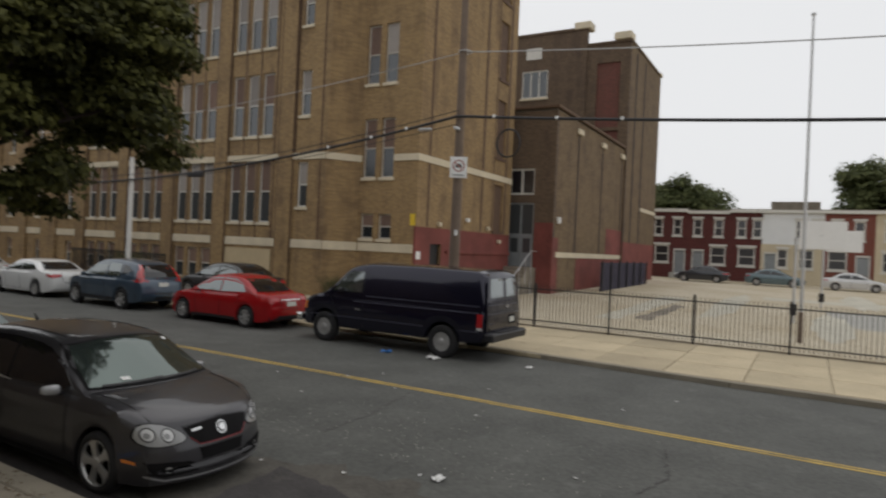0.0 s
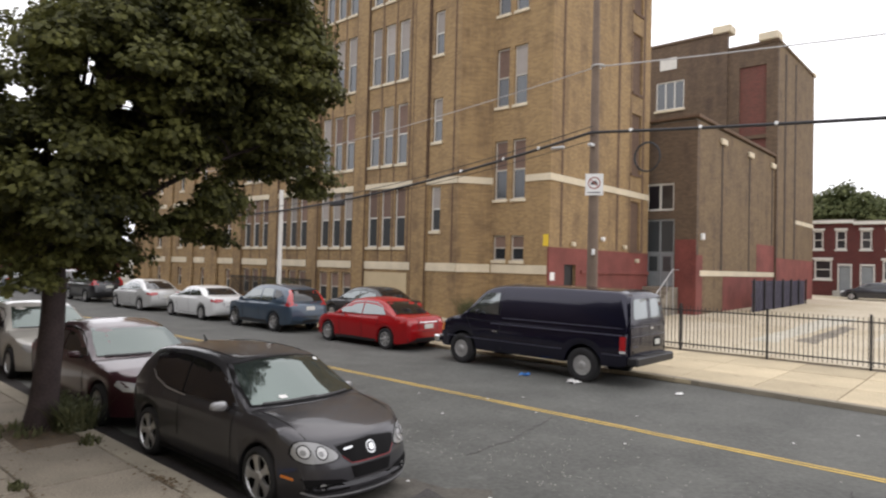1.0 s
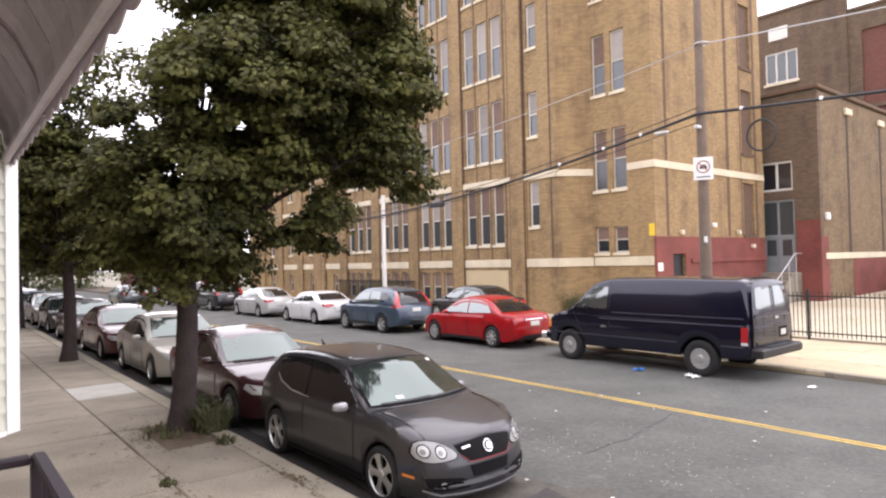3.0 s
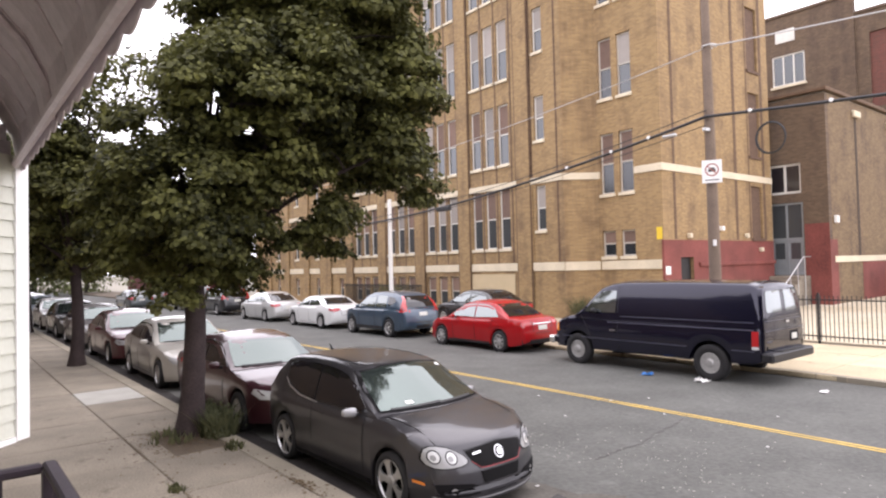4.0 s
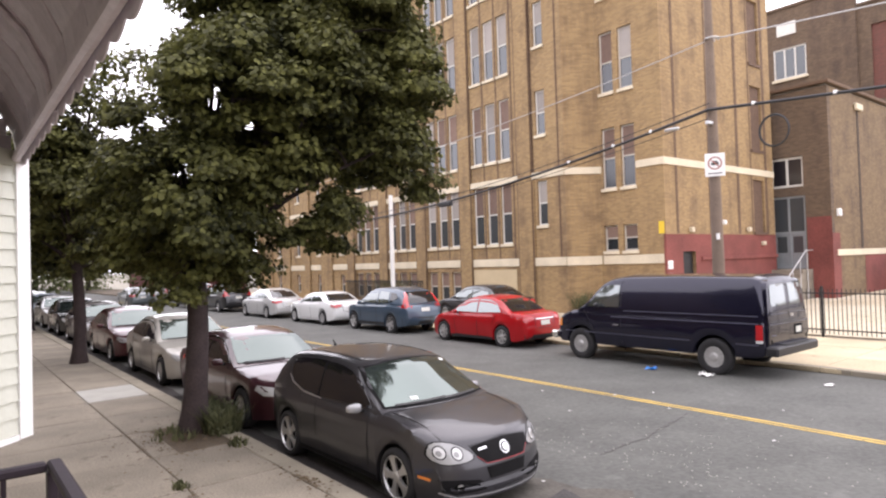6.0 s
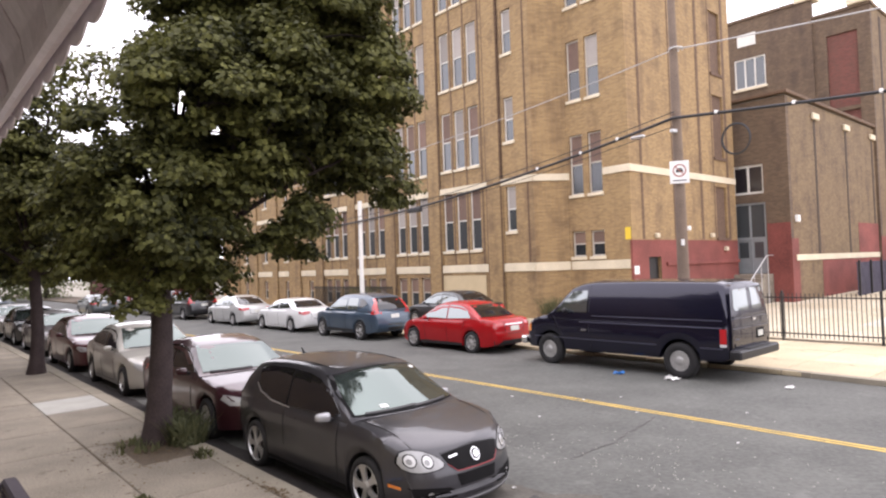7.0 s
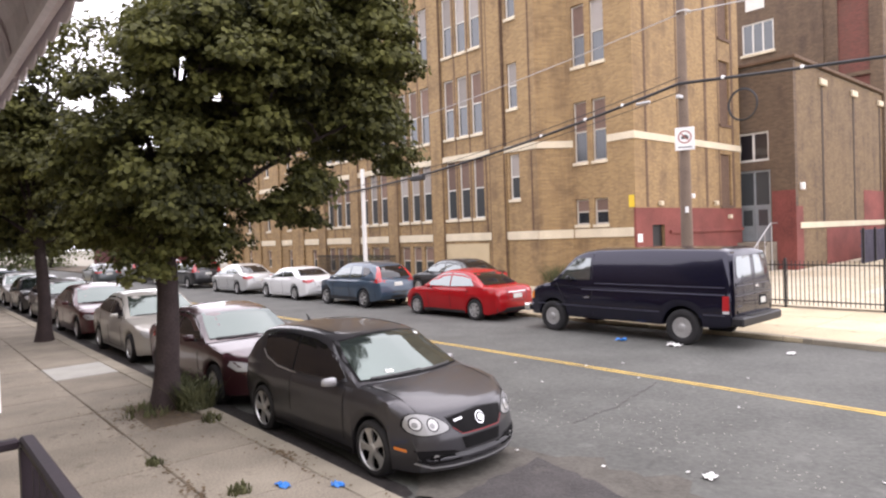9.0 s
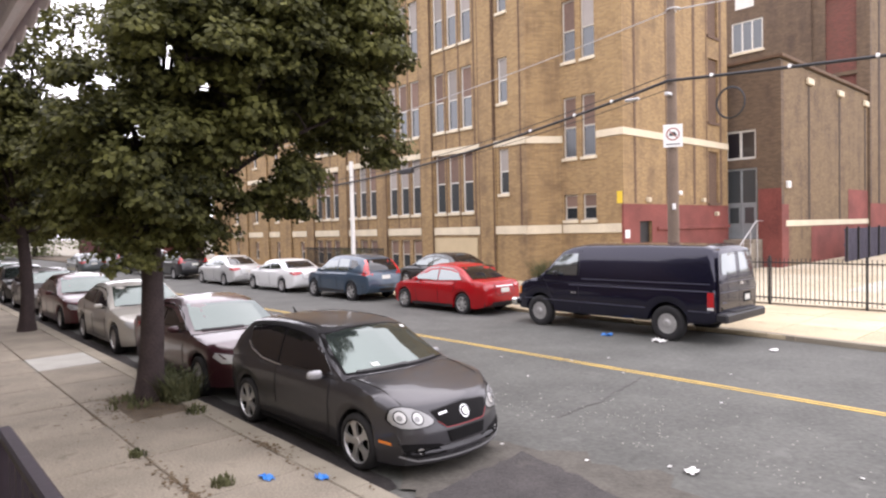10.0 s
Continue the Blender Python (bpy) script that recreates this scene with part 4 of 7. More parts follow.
def hatchback():
    s = dict(name="hatchback_car", L=4.28, W=1.76, belt=0.95, r=0.315, rim=0.232, spokes=5, wheel="gti", axles=(1.24, -1.338), tumble=0.34, mirror=(0.58, 0.975), paint=paint("dark_grey_car_paint", (0.048, 0.046, 0.051), 0.5, 0.36, 0.7, 0.45))
    s["top"] = [(-2.14, 0.50), (-2.11, 0.72), (-2.06, 0.86), (-2.0, 0.93), (-1.6, 0.965), (0.9, 0.965), (1.12, 0.955), (1.35, 0.928), (1.55, 0.892), (1.75, 0.845), (1.9, 0.80), (1.98, 0.762), (2.03, 0.71), (2.065, 0.64), (2.10, 0.565), (2.128, 0.49), (2.14, 0.42)]
    s["bottom"] = [(-2.14, 0.40), (-2.07, 0.28), (-1.85, 0.2), (1.75, 0.17), (2.0, 0.165), (2.12, 0.175), (2.14, 0.215)]
    s["plan"] = [(-2.14, 0.84), (-2.04, 0.89), (-1.85, 0.935), (-1.4, 0.985), (0, 1.0), (1.3, 0.985), (1.65, 0.965), (1.9, 0.925), (2.04, 0.88), (2.14, 0.84)]
    s["roof"] = [(1.14, 0.94), (0.35, 1.39), (0.24, 1.42), (0.0, 1.448), (-0.4, 1.468), (-0.9, 1.464), (-1.35, 1.436), (-1.62, 1.39), (-1.76, 1.30), (-1.90, 1.08), (-2.0, 0.93)]
    s["bow"] = (0.37, 0.14, 0.17, 0.10)
    s["mirror_mat"] = paint("silver_mirror_cap", (0.32, 0.32, 0.33))
    front_glass = [(0.78, 0.985), (0.62, 1.10), (0.38, 1.235), (0.15, 1.33), (-0.1, 1.372), (-0.45, 1.39), (-0.46, 0.955), (0.1, 0.965), (0.5, 0.97)]
    quarter = [(-0.50, 0.955), (-0.49, 1.39), (-0.8, 1.39), (-1.15, 1.375), (-1.36, 1.34), (-1.33, 1.15), (-1.2, 1.06), (-0.9, 0.985)]
    lamp = [(0.785, 0.70), (0.765, 0.742), (0.72, 0.764), (0.66, 0.766), (0.58, 0.75), (0.5, 0.712), (0.435, 0.662), (0.405, 0.622), (0.42, 0.592), (0.48, 0.570), (0.56, 0.558), (0.65, 0.556), (0.72, 0.568), (0.77, 0.60), (0.79, 0.65)]
    d = s["decals"] = [
        ("windshield", SHIELD, "front", [(-0.735, 1.0), (-0.4, 1.005), (0, 1.01), (0.4, 1.005), (0.735, 1.0), (0.695, 1.17), (0.615, 1.36), (0.3, 1.405), (0, 1.415), (-0.3, 1.405), (-0.615, 1.36), (-0.695, 1.17)], False),
        ("windshield_frame", GRILLE_BLACK, "front", [(-0.765, 0.99), (-0.4, 0.99), (0, 0.992), (0.4, 0.99), (0.765, 0.99), (0.725, 1.17), (0.645, 1.375), (0.3, 1.42), (0, 1.43), (-0.3, 1.42), (-0.645, 1.375), (-0.725, 1.17)], False),
        ("door_pillar", GRILLE_BLACK, "left", [(-0.462, 0.955), (-0.452, 1.39), (-0.488, 1.39), (-0.498, 0.955)], True),
        ("rear_window", CAR_GLASS, "rear", [(-0.58, 1.05), (0.58, 1.05), (0.48, 1.32), (-0.48, 1.32)], False),
        ("side_window", CAR_GLASS, "left", front_glass, True), ("quarter_window", CAR_GLASS, "left", quarter, True),
        ("window_trim", ALLOY, "left", strip(-0.40, 0.935, -0.90, 0.965, 0.008), True), ("window_trim", ALLOY, "left", strip(-0.90, 0.965, -1.22, 1.045, 0.008), True), ("window_trim", ALLOY, "left", strip(-1.22, 1.045, -1.36, 1.14, 0.007), True),
        ("grille", GRILLE_BLACK, "front", [(-0.41, 0.70), (-0.24, 0.725), (0, 0.742), (0.24, 0.725), (0.41, 0.70), (0.36, 0.61), (0.27, 0.535), (0, 0.54), (-0.27, 0.535), (-0.36, 0.61)], False),
        ("lower_grille", GRILLE_BLACK, "front", [(-0.28, 0.495), (0, 0.50), (0.28, 0.495), (0.215, 0.265), (-0.215, 0.265)], False),
        ("grille_trim", GRILLE_RED, "front", strip(-0.365, 0.605, -0.272, 0.528, 0.004), True), ("grille_trim", GRILLE_RED, "front", strip(-0.272, 0.53, 0.272, 0.53, 0.004), False),
        ("fog_lamp_vent", GRILLE_BLACK, "front", [(0.745, 0.41), (0.58, 0.40), (0.39, 0.385), (0.315, 0.35), (0.30, 0.275), (0.62, 0.255), (0.715, 0.29)], True),
        ("fog_lamp", ALLOY, "front", disc(0.57, 0.325, 0.03), True),
        ("front_lip", s["mirror_mat"], "front", strip(-0.60, 0.222, 0.60, 0.222, 0.009), False), ("front_lip", s["mirror_mat"], "front", strip(0.60, 0.222, 0.73, 0.27, 0.009), True),
        ("headlight", LAMP_HOUSING, "front", lamp, True), ("headlight_surround", GRILLE_BLACK, "front", [(0.6 + (u - 0.6) * 1.06, 0.66 + (v - 0.66) * 1.09) for u, v in lamp], True),
        ("emblem", CHROME, "front", disc(0, 0.645, 0.064), False), ("badge_bars", CHROME, "front", [(-0.335, 0.657), (-0.235, 0.672), (-0.235, 0.692), (-0.335, 0.677)], False),
        ("indicator", LAMP_AMBER, "left", [(1.62, 0.425), (1.76, 0.405), (1.76, 0.375), (1.62, 0.395)], True),
        ("bonnet_seam", SEAM, "top", strip(1.80, -0.655, 1.05, -0.735, 0.005), False), ("bonnet_seam", SEAM, "top", strip(1.80, 0.655, 1.05, 0.735, 0.005), False),
        ("bonnet_seam", SEAM, "front", strip(-0.42, 0.712, 0, 0.755, 0.004), True),
        ("door_seam", SEAM, "left", strip(0.74, 0.93, 0.70, 0.30, 0.004), True), ("door_seam", SEAM, "left", strip(-0.50, 0.93, -0.52, 0.45, 0.004), True), ("door_seam", SEAM, "left", strip(0.68, 0.27, -0.45, 0.27, 0.004), True),
        ("sill", GRILLE_BLACK, "left", [(-0.98, 0.205), (0.86, 0.19), (0.86, 0.245), (-0.98, 0.255)], True),
        ("door_handle", s["paint"], "left", [(-0.40, 0.80), (-0.20, 0.81), (-0.20, 0.84), (-0.40, 0.83)], True),
        ("tail_lamp", LAMP_RED, "rear", disc(0.62, 0.80, 0.13), True),
        ("wiper", BLACK_PLASTIC, "front", strip(-0.62, 1.005, 0.05, 1.02, 0.008), False), ("wiper", BLACK_PLASTIC, "front", strip(0.02, 1.01, 0.6, 1.01, 0.008), False),
        ("inspection_sticker", SIGN_WHITE, "front", [(-0.40, 1.035), (-0.31, 1.035), (-0.31, 1.062), (-0.40, 1.062)], False), ("inspection_sticker", SIGN_WHITE, "front", [(0.50, 1.335), (0.56, 1.325), (0.56, 1.35), (0.50, 1.36)], False),
        ("emblem_ring", GRILLE_BLACK, "front", disc(0, 0.645, 0.050), False),
    ]
    d.append(("emblem_centre", CHROME, "front", disc(0, 0.645, 0.036), False))
    for u, z, r in ((0.555, 0.652, 0.058), (0.705, 0.672, 0.058)):
        d.append(("lamp_ring", GRILLE_BLACK, "front", disc(u, z, r * 0.95, r * 1.16), True))
        d.append(("headlight_lens", LAMP_LENS, "front", disc(u, z, r * 0.78, r * 0.96), True))
        d.append(("projector", LAMP_HOUSING, "front", disc(u + 0.008, z - 0.008, r * 0.4, r * 0.48), True))
    return s


def sedan(name, color, L=4.6, W=1.76, H=1.45, wheel="multi", spokes=7, lamps="round", coupe=False, group="parked cars", shield=None, metal=0.25, glossy=1.0, glass=CAR_GLASS):
    k = L / 4.6
    s = dict(name=name, L=L, W=W, belt=0.93, r=0.315, rim=0.205, spokes=spokes, wheel=wheel, axles=(1.37 * k, -1.33 * k), tumble=0.36, mirror=(0.62 * k, 0.98), paint=paint(name + "_paint", color, metal, 0.3, glossy, 0.5 * glossy), group=group)
    s["top"] = [(a * k, b) for a, b in [(-2.30, 0.62), (-2.27, 0.84), (-2.18, 0.965), (-1.9, 1.0), (-1.3, 0.985), (0.9, 0.94), (1.25, 0.915), (1.7, 0.84), (2.05, 0.745), (2.2, 0.66), (2.27, 0.58), (2.30, 0.50)]]
    s["bottom"] = [(a * k, b) for a, b in [(-2.30, 0.38), (-2.22, 0.26), (-1.9, 0.2), (1.9, 0.19), (2.22, 0.22), (2.30, 0.32)]]
    s["plan"] = [(a * k, b) for a, b in [(-2.30, 0.78), (-2.22, 0.88), (-1.95, 0.95), (-1.3, 0.99), (0, 1.0), (1.3, 0.985), (1.8, 0.93), (2.1, 0.84), (2.24, 0.72), (2.30, 0.58)]]
    s["roof"] = [(a * k, b - 1.45 + H if b > 1.1 else b) for a, b in [(1.22, 0.92), (0.82, 1.15), (0.42, 1.36), (0.12, 1.42), (-0.3, 1.45), (-0.8, 1.42), (-1.15, 1.32), (-1.5, 1.12), (-1.78, 0.96)]]
    dz = H - 1.45
    fr = [(0.86, 0.975), (0.48, 1.22 + dz), (0.18, 1.335 + dz), (-0.22, 1.365 + dz), (-0.24, 0.975)]
    rr = [(-0.29, 0.975), (-0.28, 1.365 + dz), (-0.75, 1.345 + dz), (-1.08, 1.24 + dz), (-1.3, 1.02)]
    s["decals"] = [
        ("windshield", shield or SHIELD, "front", [(-0.72, 0.975), (0.72, 0.975), (0.65, 1.18), (0.58, 1.365 + dz), (-0.58, 1.365 + dz), (-0.65, 1.18)], False),
        ("rear_window", CAR_GLASS, "rear", [(-0.66, 1.03), (0.66, 1.03), (0.54, 1.36 + dz), (-0.54, 1.36 + dz)], False),
        ("side_window", glass, "left", [(a * k, b) for a, b in fr], True), ("side_window", glass, "left", [(a * k, b) for a, b in rr], True),
        ("grille", BLACK_PLASTIC, "front", [(-0.36, 0.64), (-0.30, 0.53), (0.30, 0.53), (0.36, 0.64)], False),
        ("lower_grille", BLACK_PLASTIC, "front", [(-0.5, 0.40), (-0.45, 0.29), (0.45, 0.29), (0.5, 0.40)], False),
        ("headlight", LAMP_CLEAR, "front", [(0.42, 0.58), (0.44, 0.67), (0.74, 0.73), (0.77, 0.66), (0.7, 0.58)], True),
        ("tail_lamp", LAMP_RED, "rear", [(0.42, 0.80), (0.44, 0.90), (0.81, 0.90), (0.83, 0.80), (0.7, 0.74)], True),
        ("tail_lamp", LAMP_RED, "left", [(-2.02 * k, 0.80), (-2.02 * k, 0.88), (-2.28 * k, 0.91), (-2.28 * k, 0.77)], True),
        ("number_plate", PLATE, "rear", [(-0.18, 0.66), (0.18, 0.66), (0.18, 0.79), (-0.18, 0.79)], False),
        ("bumper_seam", SEAM, "rear", strip(-0.8, 0.585, 0.8, 0.585, 0.008), False),
        ("boot_seam", SEAM, "rear", strip(0.40, 0.95, 0.38, 0.60), True),
        ("door_seam", SEAM, "left", strip(0.80 * k, 0.93, 0.74 * k, 0.28), True), ("door_seam", SEAM, "left", strip(-0.27 * k, 0.95, -0.30 * k, 0.28), True),
        ("door_seam", SEAM, "left", strip(0.72 * k, 0.275, -0.9 * k, 0.275), True),
        ("door_handle", s["paint"], "left", [(-0.18 * k, 0.82), (0.0, 0.82), (0.0, 0.85), (-0.18 * k, 0.85)], True),
        ("wiper", BLACK_PLASTIC, "front", strip(-0.62, 0.975, 0.05, 0.985, 0.010), False),
    ]
    if not coupe:
        s["decals"].append(("door_seam", SEAM, "left", strip(-1.08 * k, 0.95, -0.98 * k, 0.65), True))
        s["decals"].append(("door_handle", s["paint"], "left", [(-1.0 * k, 0.83), (-0.84 * k, 0.83), (-0.84 * k, 0.86), (-1.0 * k, 0.86)], True))
    return s


def suv(name, color, L=4.55, W=1.82, H=1.65, group="parked cars"):
    s = dict(name=name, L=L, W=W, belt=1.04, r=0.345, rim=0.22, spokes=5, wheel="multi", axles=(1.36, -1.26), tumble=0.4, mirror=(0.72, 1.1), paint=paint(name + "_paint", color), group=group)
    s["top"] = [(-2.27, 0.70), (-2.24, 0.92), (-2.15, 1.03), (-1.6, 1.06), (0.9, 1.03), (1.25, 1.0), (1.8, 0.93), (2.1, 0.82), (2.22, 0.70), (2.27, 0.58)]
    s["bottom"] = [(-2.27, 0.45), (-2.18, 0.32), (-1.9, 0.26), (1.9, 0.25), (2.2, 0.28), (2.27, 0.38)]
    s["plan"] = [(-2.27, 0.80), (-2.2, 0.88), (-1.95, 0.95), (-1.2, 0.99), (0, 1.0), (1.3, 0.985), (1.8, 0.93), (2.1, 0.83), (2.22, 0.72), (2.27, 0.6)]
    s["roof"] = [(1.25, 1.01), (0.85, 1.28), (0.45, 1.53), (0.1, 1.62), (-0.5, 1.65), (-1.3, 1.62), (-1.75, 1.53), (-1.98, 1.35), (-2.16, 1.03)]
    s["decals"] = [
        ("windshield", SHIELD, "front", [(-0.74, 1.06), (0.74, 1.06), (0.68, 1.3), (0.61, 1.54), (-0.61, 1.54), (-0.68, 1.3)], False),
        ("rear_window", CAR_GLASS, "rear", [(-0.62, 1.10), (0.62, 1.10), (0.50, 1.50), (-0.50, 1.50)], False),
        ("side_window", SIDE_GLASS, "left", [(0.84, 1.08), (0.46, 1.36), (0.12, 1.51), (-0.30, 1.54), (-0.32, 1.08)], True),
        ("side_window", SIDE_GLASS, "left", [(-0.38, 1.08), (-0.37, 1.52), (-1.0, 1.50), (-1.12, 1.10)], True),
        ("quarter_window", CAR_GLASS, "left", [(-1.20, 1.13), (-1.10, 1.49), (-1.45, 1.45), (-1.65, 1.30)], True),
        ("tail_lamp", LAMP_RED, "rear", [(0.62, 0.98), (0.58, 1.15), (0.50, 1.50), (0.60, 1.48), (0.72, 1.2), (0.84, 1.02), (0.80, 0.93)], True),
        ("tail_lamp", LAMP_RED, "left", [(-1.92, 0.95), (-1.98, 1.08), (-1.86, 1.45), (-1.95, 1.38), (-2.12, 1.06), (-2.2, 0.93)], True),
        ("bumper_trim", BLACK_PLASTIC, "rear", [(-0.82, 0.36), (0.82, 0.36), (0.84, 0.58), (-0.84, 0.58)], False),
        ("bumper_bar", s["paint"], "rear", strip(-0.7, 0.50, 0.7, 0.50, 0.03), False),
        ("number_plate", PLATE, "rear", [(-0.18, 0.80), (0.18, 0.80), (0.18, 0.93), (-0.18, 0.93)], False),
        ("headlight", LAMP_CLEAR, "front", [(0.42, 0.75), (0.44, 0.84), (0.76, 0.9), (0.79, 0.82)], True),
        ("grille", BLACK_PLASTIC, "front", [(-0.4, 0.8), (-0.36, 0.62), (0.36, 0.62), (0.4, 0.8)], False),
        ("sill_trim", BLACK_PLASTIC, "left", [(-0.88, 0.29), (0.98, 0.28), (0.98, 0.38), (-0.88, 0.39)], True),
        ("door_seam", SEAM, "left", strip(0.80, 1.03, 0.76, 0.40), True), ("door_seam", SEAM, "left", strip(-0.35, 1.05, -0.36, 0.40), True),
        ("door_handle", s["paint"], "left", [(-0.26, 0.92), (-0.06, 0.92), (-0.06, 0.95), (-0.26, 0.95)], True),
    ]
    return s


def cargo_van():
    s = dict(name="cargo_van", L=5.5, W=2.0, belt=1.24, r=0.385, rim=0.215, spokes=8, wheel="steel", axles=(1.86, -1.65), tumble=0.25, mirror=(1.28, 1.38), paint=paint("dark_navy_van_paint", (0.012, 0.011, 0.026), 0.5, 0.2, 0.6, 0.4), group="parked cars")
    s["top"] = [(-2.75, 0.75), (-2.735, 1.15), (-2.70, 1.24), (-2.60, 1.27), (1.75, 1.27), (2.05, 1.235), (2.45, 1.15), (2.60, 1.09), (2.68, 1.0), (2.72, 0.85), (2.75, 0.6)]
    s["bottom"] = [(-2.75, 0.50), (-2.6, 0.44), (-1.9, 0.42), (2.3, 0.40), (2.65, 0.40), (2.75, 0.46)]
    s["plan"] = [(-2.75, 0.955), (-2.70, 0.975), (-2.5, 0.99), (0, 1.0), (1.7, 0.985), (2.3, 0.95), (2.6, 0.91), (2.75, 0.86)]
    s["roof"] = [(2.06, 1.215), (1.76, 1.50), (1.42, 1.83), (1.28, 1.93), (1.05, 2.01), (0.7, 2.06), (-0.8, 2.08), (-2.42, 2.06), (-2.58, 2.02), (-2.655, 1.92), (-2.69, 1.6), (-2.735, 1.2)]
    s["bow"], s["cab"], s["arch"], s["crown"] = (0.12, 0.05, 0.16, 0.05), 0.975, 0.075, 0.03
    trim = material("dull_van_moulding", (0.06, 0.06, 0.085), 0.4, vary=0.1, scale=5, fine=40, bump=0)
    s["decals"] = [
        ("windshield", SHIELD, "front", [(-0.78, 1.32), (0.78, 1.32), (0.68, 1.90), (-0.68, 1.90)], False),
        ("side_window", SIDE_GLASS, "left", [(1.62, 1.34), (1.40, 1.60), (1.20, 1.80), (1.08, 1.85), (0.72, 1.86), (0.70, 1.34)], True),
        ("side_panel_crease", trim, "left", strip(2.45, 1.10, -2.6, 1.12, 0.010), True),
        ("side_panel_crease", trim, "left", strip(0.55, 1.26, -2.6, 1.27, 0.008), True),
        ("side_moulding", trim, "left", strip(2.35, 0.70, -1.15, 0.70, 0.012), True),
        ("side_moulding", trim, "left", strip(-2.14, 0.70, -2.6, 0.70, 0.012), True),
        ("door_seam", SEAM, "left", strip(0.66, 1.95, 0.62, 0.48, 0.007), True), ("door_seam", SEAM, "left", strip(1.72, 1.25, 1.42, 0.75, 0.007), True),
        ("door_handle", CHROME, "left", [(0.70, 0.90), (0.86, 0.90), (0.86, 0.935), (0.70, 0.935)], True),
        ("tail_lamp", LAMP_RED, "left", [(-2.675, 0.80), (-2.55, 0.80), (-2.55, 1.10), (-2.675, 1.10)], True),
        ("reversing_lamp", LAMP_LENS, "left", [(-2.675, 0.74), (-2.55, 0.74), (-2.55, 0.795), (-2.675, 0.795)], True),
        ("marker_lamp", LAMP_AMBER, "left", [(2.50, 0.80), (2.66, 0.80), (2.66, 1.0), (2.50, 1.0)], True),
        ("headlight", LAMP_CLEAR, "front", [(0.52, 0.80), (0.82, 0.80), (0.82, 1.0), (0.52, 1.0)], True),
        ("grille", BLACK_PLASTIC, "front", [(-0.5, 0.78), (0.5, 0.78), (0.5, 1.0), (-0.5, 1.0)], False),
    ]
    s["mirror_mat"] = BLACK_PLASTIC
    s["rim_mat"] = material("van_steel_rim", (0.42, 0.41, 0.40), 0.45, metal=0.5, vary=0.15, scale=8, fine=40, bump=0)
    return s


hatch = build_car(hatchback(), "dark grey metallic hatchback with twin-spoke alloy wheels at the kerb", "car", pose(4.46, 6.865, 0.005, 0, 0, -88.6) @ Matrix.Scale(0.96, 4))
part("antenna", tube(bmesh.new(), [(-1.44, 0, 1.45), (-1.46, 0, 1.485), (-1.51, 0, 1.525)], [0.024, 0.014, 0.008], 8), BLACK_PLASTIC, hatch, smooth=True)
shell = shell_of(hatch)
for side in (1, -1):
    part("roof_seam", decal(shell, strip(0.1, 0.52 * side, -1.5, 0.50 * side, 0.006), "top", 0.004, 4), SEAM, hatch)
build_car(sedan("maroon_sedan", (0.055, 0.016, 0.022), 4.6, 1.72, 1.42), "old maroon sedan with a faded pinkish bonnet, parked behind a tree", "car", pose(4.5, 9.1 + 2.3, 0.005, 0, 0, -90))
build_car(sedan("silver_sedan", (0.42, 0.40, 0.36), 4.6, 1.78, 1.45), "silver-beige sedan parked at the kerb", "car", pose(4.6, 14.1 + 2.3, 0.005, 0, 0, -90))
build_car(sedan("dark_red_sedan", (0.085, 0.012, 0.018), 4.6, 1.76, 1.45), "dark red sedan parked at the kerb", "car", pose(4.55, 19.2 + 2.3, 0.005, 0, 0, -90))
y = 24.3
for nm, col, lab in (("grey_sedan", (0.16, 0.15, 0.15), "grey sedan far down the kerb"), ("black_sedan", (0.02, 0.02, 0.022), "black sedan far down the kerb"), ("pale_sedan", (0.5, 0.5, 0.5), "pale sedan far down the kerb"),
                     ("blue_grey_sedan", (0.2, 0.23, 0.27), "blue-grey sedan far down the kerb"), ("white_sedan", (0.7, 0.7, 0.7), "white sedan far down the kerb"), ("silver_sedan", (0.4, 0.4, 0.4), "silver sedan far down the kerb"), ("dark_sedan", (0.05, 0.05, 0.06), "dark sedan far down the kerb")):
    build_car(sedan(nm, col), lab, "car", pose(4.55, y + 2.3, 0.005, 0, 0, -90))
    y += 5.2
van = build_car(cargo_van(), "dark navy cargo van with steel wheels and rear windows", "van", pose(13.58, 8.62, 0.01, 0, 0, 90))
def rear_door(side):
    """One leaf of the van's rear doors, leaning a little forward towards the roof."""
    prof = [(0.60, -2.772, 0.87), (0.75, -2.782, 0.885), (0.95, -2.784, 0.885), (1.15, -2.778, 0.88), (1.30, -2.764, 0.87), (1.50, -2.748, 0.845), (1.70, -2.730, 0.815), (1.86, -2.712, 0.78), (1.95, -2.694, 0.72), (1.985, -2.676, 0.62)]
    bm = bmesh.new()
    rows = []
    for z, x, w in prof:
        rows.append([bm.verts.new((x + 0.018 * (f ** 4), side * (0.006 + (w - 0.006) * f), z)) for f in (0, 0.25, 0.5, 0.75, 0.9, 1.0)])
    for a, b in zip(rows, rows[1:]):
        for k in range(5):
            bm.faces.new((a[k], a[k + 1], b[k + 1], b[k]))
    r = bmesh.ops.extrude_face_region(bm, geom=list(bm.faces))
    for q in r["geom"]:
        if isinstance(q, bmesh.types.BMVert):
            q.co.x += 0.15
    bmesh.ops.recalc_face_normals(bm, faces=bm.faces)
    return bm


